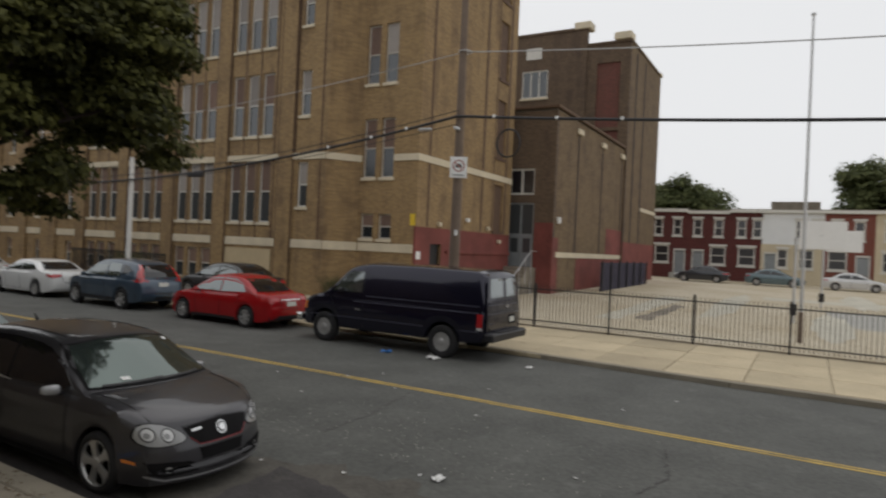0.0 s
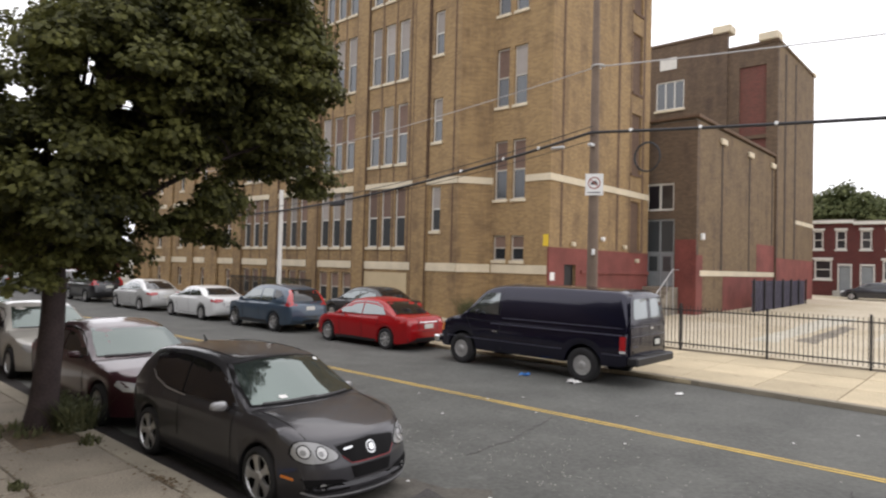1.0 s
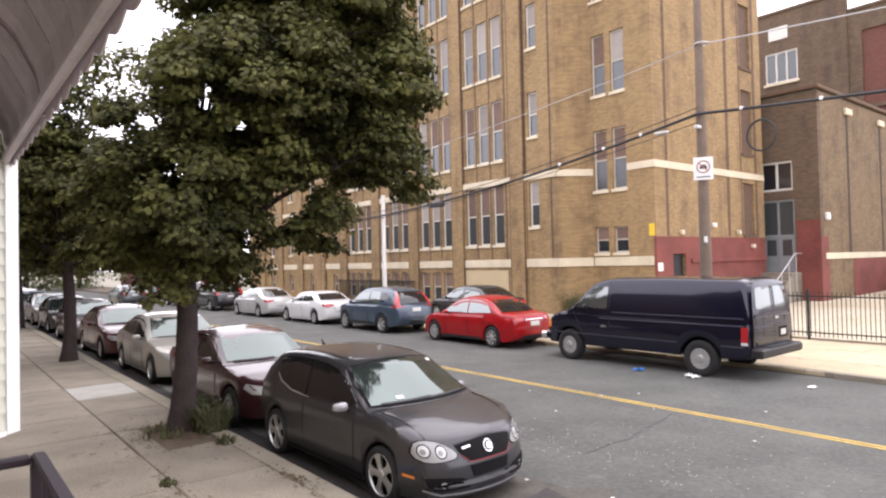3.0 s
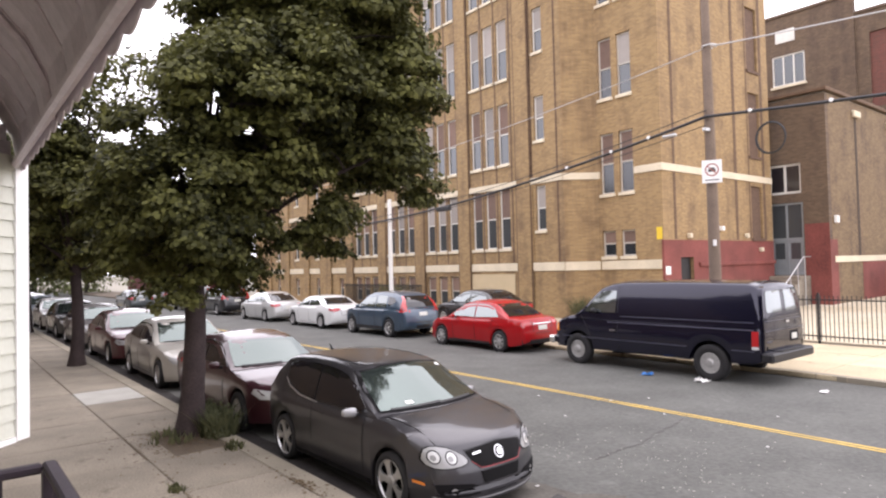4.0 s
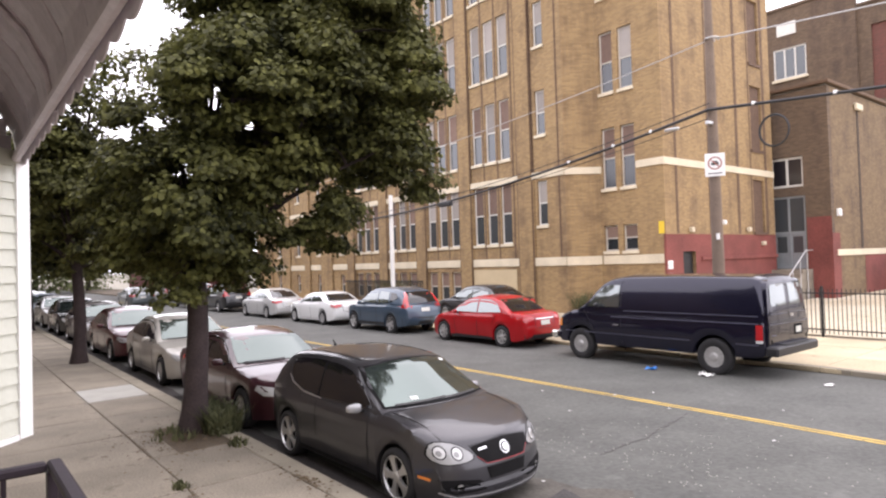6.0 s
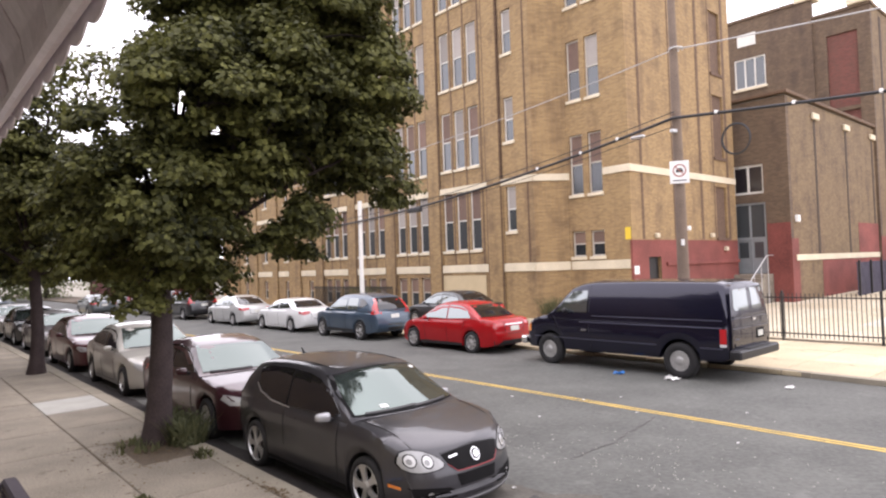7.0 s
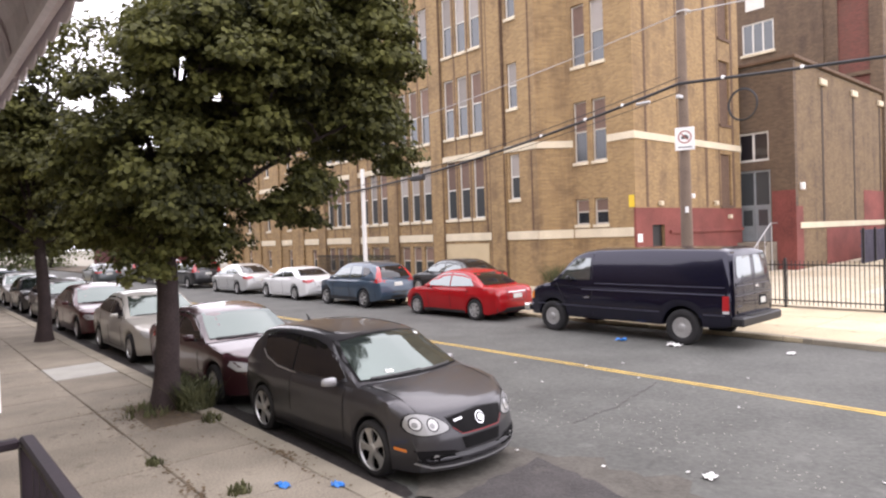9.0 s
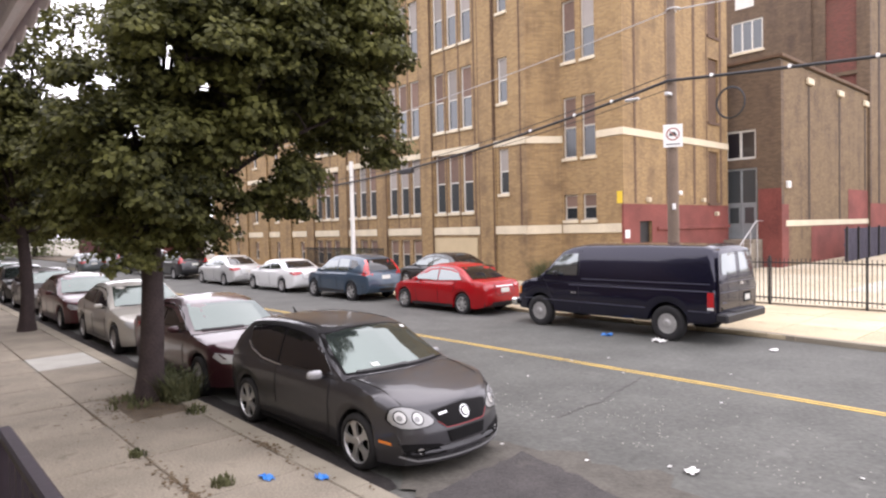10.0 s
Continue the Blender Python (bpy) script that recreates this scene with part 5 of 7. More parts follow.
van_paint = next(c for c in van.children if c.name.startswith("body")).data.materials[0]
van_trim = bpy.data.materials["dull_van_moulding"]
for side in (1, -1):
    bm = rear_door(side)
    leaf = BVHTree.FromBMesh(bm)
    door = part("rear_door", bm, van_paint, van, smooth=True)
    glass = [(side * u, z) for u, z in ((0.09, 1.46), (0.70, 1.46), (0.745, 1.52), (0.70, 1.84), (0.64, 1.89), (0.09, 1.90))]
    part("rear_window", decal(leaf, glass, "rear", 0.004, 4), SIDE_GLASS, door)
    part("door_crease", decal(leaf, strip(side * 0.03, 1.10, side * 0.86, 1.10, 0.008), "rear", 0.004, 3), van_trim, door)
    part("door_crease", decal(leaf, strip(side * 0.03, 1.30, side * 0.85, 1.30, 0.006), "rear", 0.004, 3), van_trim, door)
    for z in (0.80, 1.36):
        part("door_hinge", decal(leaf, strip(side * 0.80, z, side * 0.80, z - 0.08, 0.014), "rear", 0.006, 1), GRILLE_BLACK, door)
    if side < 0:
        part("plate_recess", decal(leaf, [(-0.56, 0.83), (-0.20, 0.83), (-0.20, 1.04), (-0.56, 1.04)], "rear", 0.003, 3), GRILLE_BLACK, door)
        part("number_plate", decal(leaf, [(-0.50, 0.87), (-0.26, 0.87), (-0.26, 0.99), (-0.50, 0.99)], "rear", 0.008, 2), PLATE, door)
        part("rear_handle", decal(leaf, [(-0.19, 1.225), (-0.04, 1.225), (-0.04, 1.27), (-0.19, 1.27)], "rear", 0.010, 1), CHROME, door)
    else:
        part("badge_bars", decal(leaf, [(0.62, 0.87), (0.80, 0.87), (0.80, 0.90), (0.62, 0.90)], "rear", 0.004, 1), van_trim, door)
part("rear_bumper", boxm(-2.95, -2.70, -0.95, 0.95, 0.49, 0.68, bevel=0.035), BLACK_PLASTIC, van)
part("bumper_step", boxm(-2.93, -2.77, -0.5, 0.5, 0.682, 0.695), BLACK_PLASTIC, van)
part("front_bumper", boxm(2.68, 2.86, -0.95, 0.95, 0.46, 0.66, bevel=0.04), CHROME, van)
red_car = build_car(sedan("red_sedan", (0.33, 0.003, 0.006), 4.62, 1.76, 1.46, metal=0.0, glossy=0.5, glass=SIDE_GLASS), "bright red sedan with silver wheels parked before a dark van", "car", pose(13.6, 14.87, 0.01, 0, 0, 90))
shell = shell_of(red_car)
part("bumper_trim", decal(shell, [(-0.72, 0.24), (0.72, 0.24), (0.74, 0.40), (-0.74, 0.40)], "rear", 0.006, 4), BLACK_PLASTIC, red_car, "black lower bumper")
part("boot_trim", decal(shell, strip(-0.36, 0.845, 0.36, 0.845, 0.012), "rear", 0.008, 4), CHROME, red_car, "bright boot strip")
for way in ("left", "right"):
    part("sill", decal(shell, [(-0.95, 0.20), (0.98, 0.195), (0.98, 0.27), (-0.95, 0.275)], way, 0.008, 3), BLACK_PLASTIC, red_car)
build_car(suv("blue_suv", (0.04, 0.068, 0.105)), "metallic blue compact suv with tall red tail lamps", "suv", pose(13.63, 20.62, 0.01, 0, 0, 90))
build_car(sedan("white_sedan", (0.75, 0.75, 0.74), 4.65, 1.82, 1.38, metal=0.0, coupe=True, glass=SIDE_GLASS), "white two-door car with black wheels parked at the far kerb", "car", pose(13.6, 25.9, 0.01, 0, 0, 90))
build_car(sedan("silver_white_sedan", (0.55, 0.55, 0.54), 4.8, 1.8, 1.46, glass=SIDE_GLASS), "silver-white sedan parked at the far kerb", "car", pose(13.5, 31.7, 0.01, 0, 0, 90))
y = 38.5
for nm, col, lab in (("black_suv", (0.015, 0.015, 0.018), "black car parked far along the kerb"), ("dark_suv", (0.04, 0.015, 0.018), "dark maroon car parked far along the kerb"), ("grey_suv", (0.3, 0.3, 0.3), "grey car parked far along the kerb")):
    build_car(suv(nm, col), lab, "suv", pose(13.5, y, 0.01, 0, 0, 90))
    y += 6.0
build_car(sedan("black_sedan", (0.012, 0.012, 0.014), 4.8, 1.82, 1.47, glass=SIDE_GLASS), "black sedan with bright windows parked beside the school wall", "car", pose(17.7, 19.8, 0.10, 0, 0, 90))
build_car(sedan("grey_coupe", (0.10, 0.115, 0.12), 4.7, 1.78, 1.40, coupe=True, group="moving car"), "grey two-door coupe in the far lane of the street", "car", pose(11.0, 50.0, 0.03, 0, 0, 90))
# cars in front of the row houses
for (nm, col, lab), yy in zip((("dark_sedan", (0.02, 0.022, 0.03), "dark car parked before the brick row houses"), ("teal_sedan", (0.10, 0.15, 0.17), "dull teal car parked before the row houses"), ("white_sedan", (0.6, 0.6, 0.6), "white car parked before the row houses")), (8.0, 2.2, -3.5)):
    build_car(sedan(nm, col, group="cars at the row houses"), lab, "car", pose(60.5, yy, 0.58, 0, 0, 90 if yy > 5 else -90))


# ---- trees ----
SKYWARD = np.array([0.31, 0.92, 0.24]) / np.linalg.norm([0.31, 0.92, 0.24])


def leaves(name, lobes, count, size, mat, parent, seed, droop=0.5, tufts=3.4, gaps=()):
    """Many small lobed leaves spread through soft-edged lobes (x, y, z, radius, flatness)."""
    rng = np.random.default_rng(seed)
    lob = np.array(lobes)
    # leafy twig ends: small domes set over the lobes, with gaps between them
    rc = max(0.30, size * 3.0)
    per = np.maximum(3, (tufts * (lob[:, 3] / rc) ** 2).astype(int))
    own = np.repeat(np.arange(len(lob)), per)
    k = len(own)
    d = rng.normal(size=(k, 3)) + np.array([0, 0, 0.12])
    d /= np.linalg.norm(d, axis=1)[:, None]
    flat = np.stack([np.ones(k), np.ones(k), lob[own, 4]], 1)
    centre = lob[own, :3] + d * flat * (lob[own, 3] * (0.40 + 0.52 * rng.random(k) ** 0.5))[:, None]
    big_r = rc * (0.6 + 0.75 * rng.random(k)) * np.minimum(1.0, lob[own, 3] / rc)
    pick = rng.choice(k, count, p=big_r ** 2 / (big_r ** 2).sum())
    e = rng.normal(size=(count, 3))
    e /= np.linalg.norm(e, axis=1)[:, None]
    low = e[:, 2] < -0.15
    e[low, 2] *= -rng.random(low.sum())
    e = e + d[pick] * 0.35
    c = centre[pick] + e * (big_r[pick] * (0.35 + 0.75 * rng.random(count) ** 0.7))[:, None] * np.array([1.15, 1.15, 0.8])
    c[:, 2] -= 0.35 * big_r[pick] * (e[:, 0] ** 2 + e[:, 1] ** 2)
    keep = np.ones(count, bool)
    for gx, gy, gz, gr in gaps:
        q = c - np.array([gx, gy, gz])
        q -= (q @ SKYWARD)[:, None] * SKYWARD
        keep &= np.linalg.norm(q, axis=1) > gr * (0.55 + 0.75 * rng.random(count))
    c, e = c[keep], e[keep]
    count = len(c)
    n = e * 0.8 + rng.normal(size=(count, 3)) * 0.45 + np.array([0, 0, 0.55])
    n /= np.linalg.norm(n, axis=1)[:, None]
    a = rng.normal(size=(count, 3))
    a -= (a * n).sum(1)[:, None] * n
    a /= np.linalg.norm(a, axis=1)[:, None]
    a[:, 2] -= droop * 0.5
    b = np.cross(n, a)
    s = size * (0.6 + 0.7 * rng.random(count))[:, None]
    shape = [(-0.5, 0.0), (-0.28, 0.46), (0.0, 0.24), (0.22, 0.42), (0.55, 0.0), (0.22, -0.42), (0.0, -0.24), (-0.28, -0.46)]
    v = np.stack([c + a * s * u + b * s * w + n * s * (0.18 * abs(w) - 0.1 * abs(u)) for u, w in shape], 1)
    me = bpy.data.meshes.new(name)
    m = len(shape)
    me.from_pydata(v.reshape(-1, 3).tolist(), [], [tuple(range(i * m, i * m + m)) for i in range(count)])
    me.materials.append(mat)
    ob = new(name, me)
    ob.parent = parent
    return ob


def tree(label, base, trunk_r, fork, lobes, count, size, seed, lean=(0, 0), mat=LEAF, gaps=()):
    t = thing("street_tree", label, "tree", "street trees")
    rng = random.Random(seed)
    bm = bmesh.new()
    x, y, z = base
    fx, fy = x + lean[0], y + lean[1]
    pts, rad = [], []
    for i in range(9):
        f = i / 8
        pts.append((x + lean[0] * f + 0.03 * math.sin(5 * f + seed), y + lean[1] * f, z - 0.05 + (fork - z + 0.05) * f))
        rad.append(trunk_r * (1.0 + 0.45 * max(0, 1 - f * 6) - 0.25 * f))
    tube(bm, pts, rad, 12)
    part("trunk", bm, BARK, t, smooth=True)
    for k, l in enumerate(lobes):
        if l[3] < 0.35 or l[4] > 0.86:
            continue
        start = Vector((fx, fy, fork - rng.uniform(0.0, 0.35)))
        end = Vector(l[:3])
        mid = start.lerp(end, 0.5) + Vector((rng.uniform(-0.15, 0.15), rng.uniform(-0.15, 0.15), 0.25))
        q = [start.lerp(mid, f) * (1 - f) + mid.lerp(end, f) * f for f in (0, 0.25, 0.5, 0.75, 1)]
        r0 = trunk_r * rng.uniform(0.28, 0.45)
        bm = tube(bmesh.new(), q, [r0, r0 * 0.8, r0 * 0.6, r0 * 0.4, r0 * 0.2], 7)
        for j in range(4):
            s = q[2].lerp(q[4], rng.random())
            e = s + Vector((rng.uniform(-1, 1), rng.uniform(-1, 1), rng.uniform(-0.4, 0.8))) * l[3] * 0.8
            tube(bm, [s, s.lerp(e, 0.5) + Vector((0, 0, 0.06)), e], [r0 * 0.3, r0 * 0.2, r0 * 0.08], 5)
        part("limb", bm, BARK, t, smooth=True)
    leaves("crown", lobes, count, size, mat, t, seed, gaps=gaps)
    return t


def lobes_at(origin, unit, items, seed):
    """Lobes given as steps to the side, up and in depth from the foot of the tree, in its own units."""
    rng = random.Random(seed)
    out = []
    for side, up, deep, r in items:
        out.append((origin[0] + unit * (0.79 * side + 0.62 * deep), origin[1] + unit * (-0.62 * side + 0.79 * deep), up * unit + 2.54, r * unit, 0.85))
    return out


big = [(0.55, 3.7, 0.3, 0.8), (1.4, 4.1, 0.6, 1.2), (2.6, 4.0, 0.2, 1.15), (3.4, 3.25, 0.3, 0.82), (2.2, 2.7, -0.3, 1.15), (0.9, 2.8, -0.5, 1.1), (-0.35, 2.5, -0.2, 0.7), (3.25, 2.0, 0.2, 0.55), (2.05, 1.1, 0.1, 0.36), (1.62, 0.32, 0.0, 0.2),
       (1.8, 0.65, 0.0, 0.24), (1.2, 1.8, -0.4, 0.82), (0.1, 1.4, -0.7, 0.85), (-0.8, 1.35, 0.1, 0.75), (0.6, 0.6, -0.2, 0.5), (-0.6, 0.35, 0.0, 0.6), (0.0, -0.1, -0.3, 0.4), (1.0, 4.9, 0.4, 1.0), (2.7, 4.75, 0.6, 0.85), (0.35, 4.7, 0.4, 0.45),
       (1.2, 3.4, 1.6, 1.2), (2.6, 2.9, 1.5, 1.0), (0.6, 2.9, 1.4, 0.9), (0.6, 2.1, 1.4, 0.85), (1.9, 2.3, 1.2, 0.7), (0.3, 1.2, 0.9, 0.7),
       (0.3, 0.9, -0.6, 0.7), (0.4, 0.25, 0.4, 0.45), (0.9, 1.35, 0.2, 0.45), (-0.9, 0.7, 0.6, 0.7), (0.75, 1.0, -0.4, 0.42), (-0.3, 0.6, 0.9, 0.7), (0.5, 2.0, 0.2, 1.0), (1.8, 2.6, 0.5, 1.0), (0.4, 0.0, 0.1, 0.45)]
tree("leafy maple with a dark trunk in a weedy pavement pit", (2.95, 9.9, 0.15), 0.185, 2.75, lobes_at((2.95, 9.9), 0.92, big, 1) + [(6.5, 9.9, 4.5, 0.6, 0.9), (7.1, 9.9, 4.2, 0.42, 0.9), (6.0, 9.9, 4.3, 0.45, 0.9), (5.45, 9.9, 3.6, 0.28, 0.9), (5.4, 9.9, 3.15, 0.25, 0.9)], 190000, 0.077, 11, lean=(0.05, 0.05),
     gaps=[(3.33, 9.9, 5.1, 0.16), (3.36, 9.9, 5.35, 0.10), (3.89, 9.9, 4.84, 0.17), (3.70, 9.9, 4.75, 0.1), (2.88, 9.9, 3.98, 0.16), (2.80, 9.9, 4.12, 0.1), (2.45, 9.9, 4.75, 0.2), (4.4, 9.9, 5.6, 0.08)])
second = [(0.9, 2.2, -0.3, 1.1), (-1.0, 2.0, 0, 1.2), (0.6, 1.0, 0.2, 1.1), (-0.6, 3.0, 0.3, 0.9), (0.2, 0.6, 0.5, 0.8), (-1.5, 1.0, 0.4, 0.9), (1.8, 1.6, 0.6, 1.1), (0.1, 2.4, 1.5, 1.2), (2.0, 0.6, 0.8, 0.8), (0.5, 4.6, 0, 0.42), (1.3, 4.8, 0.2, 0.36), (-0.3, 5.0, 0.3, 0.4), (2.0, 4.2, 0.2, 0.36), (-0.2, 3.9, 0, 0.5), (1.6, 3.1, 0, 0.5)]
upper = [(x, 19.5, z, r, 0.85) for x, z, r in ((2.2, 5.5, 1.0), (3.3, 5.5, 1.0), (4.3, 5.2, 0.9), (2.3, 6.3, 0.6))]
airy = [(x, 19.5, z, r, 0.85) for x, z, r in ((2.5, 6.9, 0.6), (3.3, 6.7, 0.55), (4.4, 6.2, 0.55), (2.7, 7.4, 0.5), (3.1, 7.7, 0.45), (3.35, 8.1, 0.4), (3.8, 8.5, 0.4), (4.3, 8.4, 0.36), (4.8, 8.0, 0.4), (4.8, 7.2, 0.35))]
far_maple = tree("smaller leafy maple further along the pavement", (2.85, 19.5, 0.15), 0.17, 2.9, lobes_at((2.95, 19.5), 1.05, second[:9], 2) + upper, 50000, 0.11, 12)
leaves("thin_crown_top", airy, 3600, 0.11, LEAF, far_maple, 15)
for k, l in enumerate(airy[3:9:2]):
    part("limb", tube(bmesh.new(), [(2.9, 19.5, 4.6), (3.0 + 0.12 * k, 19.5, 6.3), (l[0], l[1], l[2])], [0.07, 0.045, 0.012], 6), BARK, far_maple, smooth=True)
tree("leafy street tree far along the pavement", (2.9, 32.5, 0.15), 0.17, 3.0, lobes_at((3.0, 32.5), 1.2, second, 3), 15000, 0.24, 13)
tree("leafy street tree at the far end of the pavement", (2.9, 46.0, 0.15), 0.17, 3.0, lobes_at((3.0, 46.0), 1.3, second, 4), 12000, 0.3, 14)
# trees behind the row houses and at the end of the street
far_round = [(0, 0, 0, 2.6), (-2.0, -0.6, 0, 2.0), (2.2, -0.8, 0, 1.9), (0.4, -2, 1, 2.4), (-1, -1.4, -1, 2.0), (1.2, 0.4, 0.5, 1.8), (0, -4, 0, 1.5)]
def far_tree(label, x, y, z, k, count, seed):
    t = thing("background_tree", label, "tree", "background trees")
    part("trunk", tube(bmesh.new(), [(x, y, -0.3), (x + 0.1, y, z * 0.5), (x, y, z)], [0.35, 0.28, 0.15], 8), BARK, t, smooth=True)
    leaves("crown", [(x + c, y + a * k, z + b * k, r * k, 0.8) for a, b, c, r in far_round], count, 0.30, LEAF_FAR, t, seed)
far_tree("round green tree behind the row houses", 78.0, 12.6, 9.6, 1.3, 16000, 21)
far_tree("tall dark tree behind the row houses", 79.0, -6.5, 11.2, 1.25, 17000, 22)
far_tree("tall dark tree behind the row houses", 82.0, -13.0, 12.5, 1.5, 11000, 23)
far_tree("leafy tree closing the street", 9.0, 92.0, 6.5, 2.0, 9000, 24)
far_tree("leafy tree closing the street", 1.0, 80.0, 7.0, 2.0, 9000, 25)
far_tree("leafy tree closing the street", 17.5, 66.0, 6.0, 1.6, 9000, 26)
far_tree("leafy tree closing the street", 16.0, 100.0, 7.5, 2.2, 9000, 27)

# ---- houses at the end of the street ----
end_house = thing("brick_house", "red brick house at the end of the street", "house")
part("wall", boxm(17, 27, 70, 80, 0, 8), BRICK_RED, end_house)
part("roof", boxm(16.8, 27.2, 69.8, 80.2, 8.003, 8.3), CONCRETE, end_house)

# ---- row houses across the schoolyard ----
RX, RZ, RT = 66.0, 0.66, 7.4


def row_house(y0, y1, wall_mat, upper_mat, uppers, lowers, door, label, top=RT, cornice=WHITE_FRAME):
    h = thing("row_house", label, "house", "row houses")
    up = [(y - 0.42, y + 0.42, 4.85, 6.55) for y in uppers]
    lo = [(y - w, y + w, 2.15, 3.9) for y, w in lowers]
    dr = [(door - 0.45, door + 0.45, RZ + 0.5, 3.4)] if door else []
    wall("wall", "x", RX, y0, y1, RZ, 4.3, wall_mat, lo + dr, t=0.3, parent=h)
    wall("upper_wall", "x", RX, y0, y1, 4.3, top, upper_mat, up, t=0.3, parent=h)
    part("cornice", boxm(RX - 0.3, RX - 0.002, y0, y1, top - 0.22, top + 0.06, bevel=0.03), cornice, h)
    part("roof", boxm(RX - 0.1, RX + 9, y0, y1, top + 0.062, top + 0.16), CONCRETE, h)
    # house mass coloured dark to stand for the unlit rooms
    part("back", boxm(RX + 0.8, RX + 9, y0, y1, 0.3, top), SIGN_AND_ROOM_DARK, h)
    for a in up + lo:
        win = part("window", wall("w", "x", RX + 0.06, a[0], a[1], a[2], a[3], WHITE_FRAME, [(a[0] + 0.13, a[1] - 0.13, a[2] + 0.13, (a[2] + a[3]) / 2 - 0.04), (a[0] + 0.13, a[1] - 0.13, (a[2] + a[3]) / 2 + 0.04, a[3] - 0.13)], t=0.07).data and boxm(RX - 0.10, RX - 0.004, a[0] - 0.1, a[1] + 0.1, a[3], a[3] + 0.2), WHITE_FRAME, h)
        fr = bpy.data.objects["w"]
        fr.name, fr.parent = "window_frame", win
        part("pane", boxm(RX + 0.14, RX + 0.15, a[0] + 0.1, a[1] - 0.1, a[2] + 0.1, a[3] - 0.1), PANE_BLACK, win)
        part("sill", boxm(RX - 0.10, RX - 0.004, a[0] - 0.08, a[1] + 0.08, a[2] - 0.14, a[2] - 0.002), WHITE_FRAME, win)
    for a in dr:
        dd = part("door", boxm(RX + 0.12, RX + 0.17, a[0], a[1], a[2], a[3]), METAL_DOOR, h)
        part("door_frame", wall("door_frame", "x", RX - 0.02, a[0] - 0.1, a[1] + 0.1, a[2], a[3] + 0.15, WHITE_FRAME, [(a[0], a[1], a[2], a[3])], t=0.018).data and boxm(RX - 0.06, RX - 0.022, a[0] - 0.1, a[1] + 0.1, a[3] + 0.02, a[3] + 0.12), WHITE_FRAME, dd)
        bpy.data.objects["door_frame"].parent = dd
        part("stoop", boxm(RX - 1.0, RX - 0.07, a[0] - 0.3, a[1] + 0.3, RZ - 0.2, RZ + 0.5), CONCRETE_PALE, h)
    return h


WHITE_SIDING = material("white_house_siding", (0.75, 0.76, 0.76), 0.6, vary=0.06, scale=1, fine=20, bump=0.05)
CREAM_WALL = material("cream_stucco", (0.55, 0.47, 0.33), 0.85, vary=0.12, scale=1, fine=20, bump=0.1)
row_house(10.25, 14.3, BRICK_RED, BRICK_RED, (13.0, 11.2), ((12.6, 0.7),), 10.9, "dark red brick row house with white-framed windows")
row_house(6.45, 10.245, BRICK_RED, BRICK_RED, (9.3, 7.4), ((7.4, 0.7),), 9.2, "dark red brick row house with white trim", top=7.25)
row_house(3.7, 6.445, BRICK_RED, BRICK_RED, (5.4, 4.05), ((4.9, 0.75),), None, "dark red brick row house with a double lower window")
row_house(1.17, 3.695, CREAM_WALL, WHITE_SIDING, (), ((1.9, 0.45),), 2.9, "row house with white upper siding and cream lower wall")
row_house(-1.35, 1.165, CREAM_WALL, WHITE_SIDING, (0.5, -0.8), ((0.0, 0.6),), None, "row house with pale siding and cream lower wall")
row_house(-5.15, -1.355, BRICK_RED2, BRICK_RED2, (-2.3, -4.0), ((-2.4, 0.75),), -4.3, "orange-red brick row house with white windows")
row_house(-9.0, -5.155, CREAM_WALL, CREAM_WALL, (-6.2, -7.9), ((-6.4, 0.75),), -8.2, "cream row house with white windows")
row_house(-13.0, -9.005, BRICK_RED2, BRICK_RED2, (-10.2, -11.9), ((-10.4, 0.75),), -12.2, "orange-red brick row house with white windows")
shed = thing("rooftop_shed", "grey roof structure behind the row houses", "roof structure")
part("wall", boxm(70, 73, -1.0, 3.2, 7.5, 8.6), CONCRETE, shed)

# ---- schoolyard: fence, flagpole, hoops, paint ----
def fence_run(x, y0, y1, z, label):
    f = thing("iron_fence", label, "fence")
    n = max(1, round((y1 - y0) / 2.48))
    step = (y1 - y0) / n
    pm, bmsh = None, None
    for i in range(n + 1):
        o = part("post", boxm(x - 0.03, x + 0.03, y0 + i * step - 0.03, y0 + i * step + 0.03, z - 0.05, z + 1.42, bevel=0.006), IRON, f)
    for zz in (0.16, 1.2):
        part("rail", boxm(x - 0.018, x + 0.018, y0, y1, z + zz, z + zz + 0.035), IRON, f)
    b = boxm(-0.009, 0.009, -0.009, 0.009, 0.06, 1.34)
    me = bpy.data.meshes.new("picket")
    b.to_mesh(me)
    b.free()
    me.materials.append(IRON)
    k = int((y1 - y0) / 0.115)
    for i in range(1, k):
        o = new("picket", me)
        o.parent = f
        o.matrix_basis = pose(x, y0 + (y1 - y0) * i / k, z)
    return f


def low_fence(y0, y1):
    f = thing("iron_fence", "dark close-set iron fence before the school wall", "fence")
    b = boxm(-0.012, 0.012, -0.018, 0.018, 0.0, 1.5)
    me = bpy.data.meshes.new("picket")
    b.to_mesh(me)
    b.free()
    me.materials.append(IRON)
    n = int((y1 - y0) / 0.12)
    for i in range(n):
        o = new("picket", me)
        o.parent = f
        o.matrix_basis = pose(20.4, y0 + i * 0.12, 0.1)
    for z in (0.3, 1.5):
        part("rail", boxm(20.38, 20.42, y0, y1, z, z + 0.05), IRON, f)


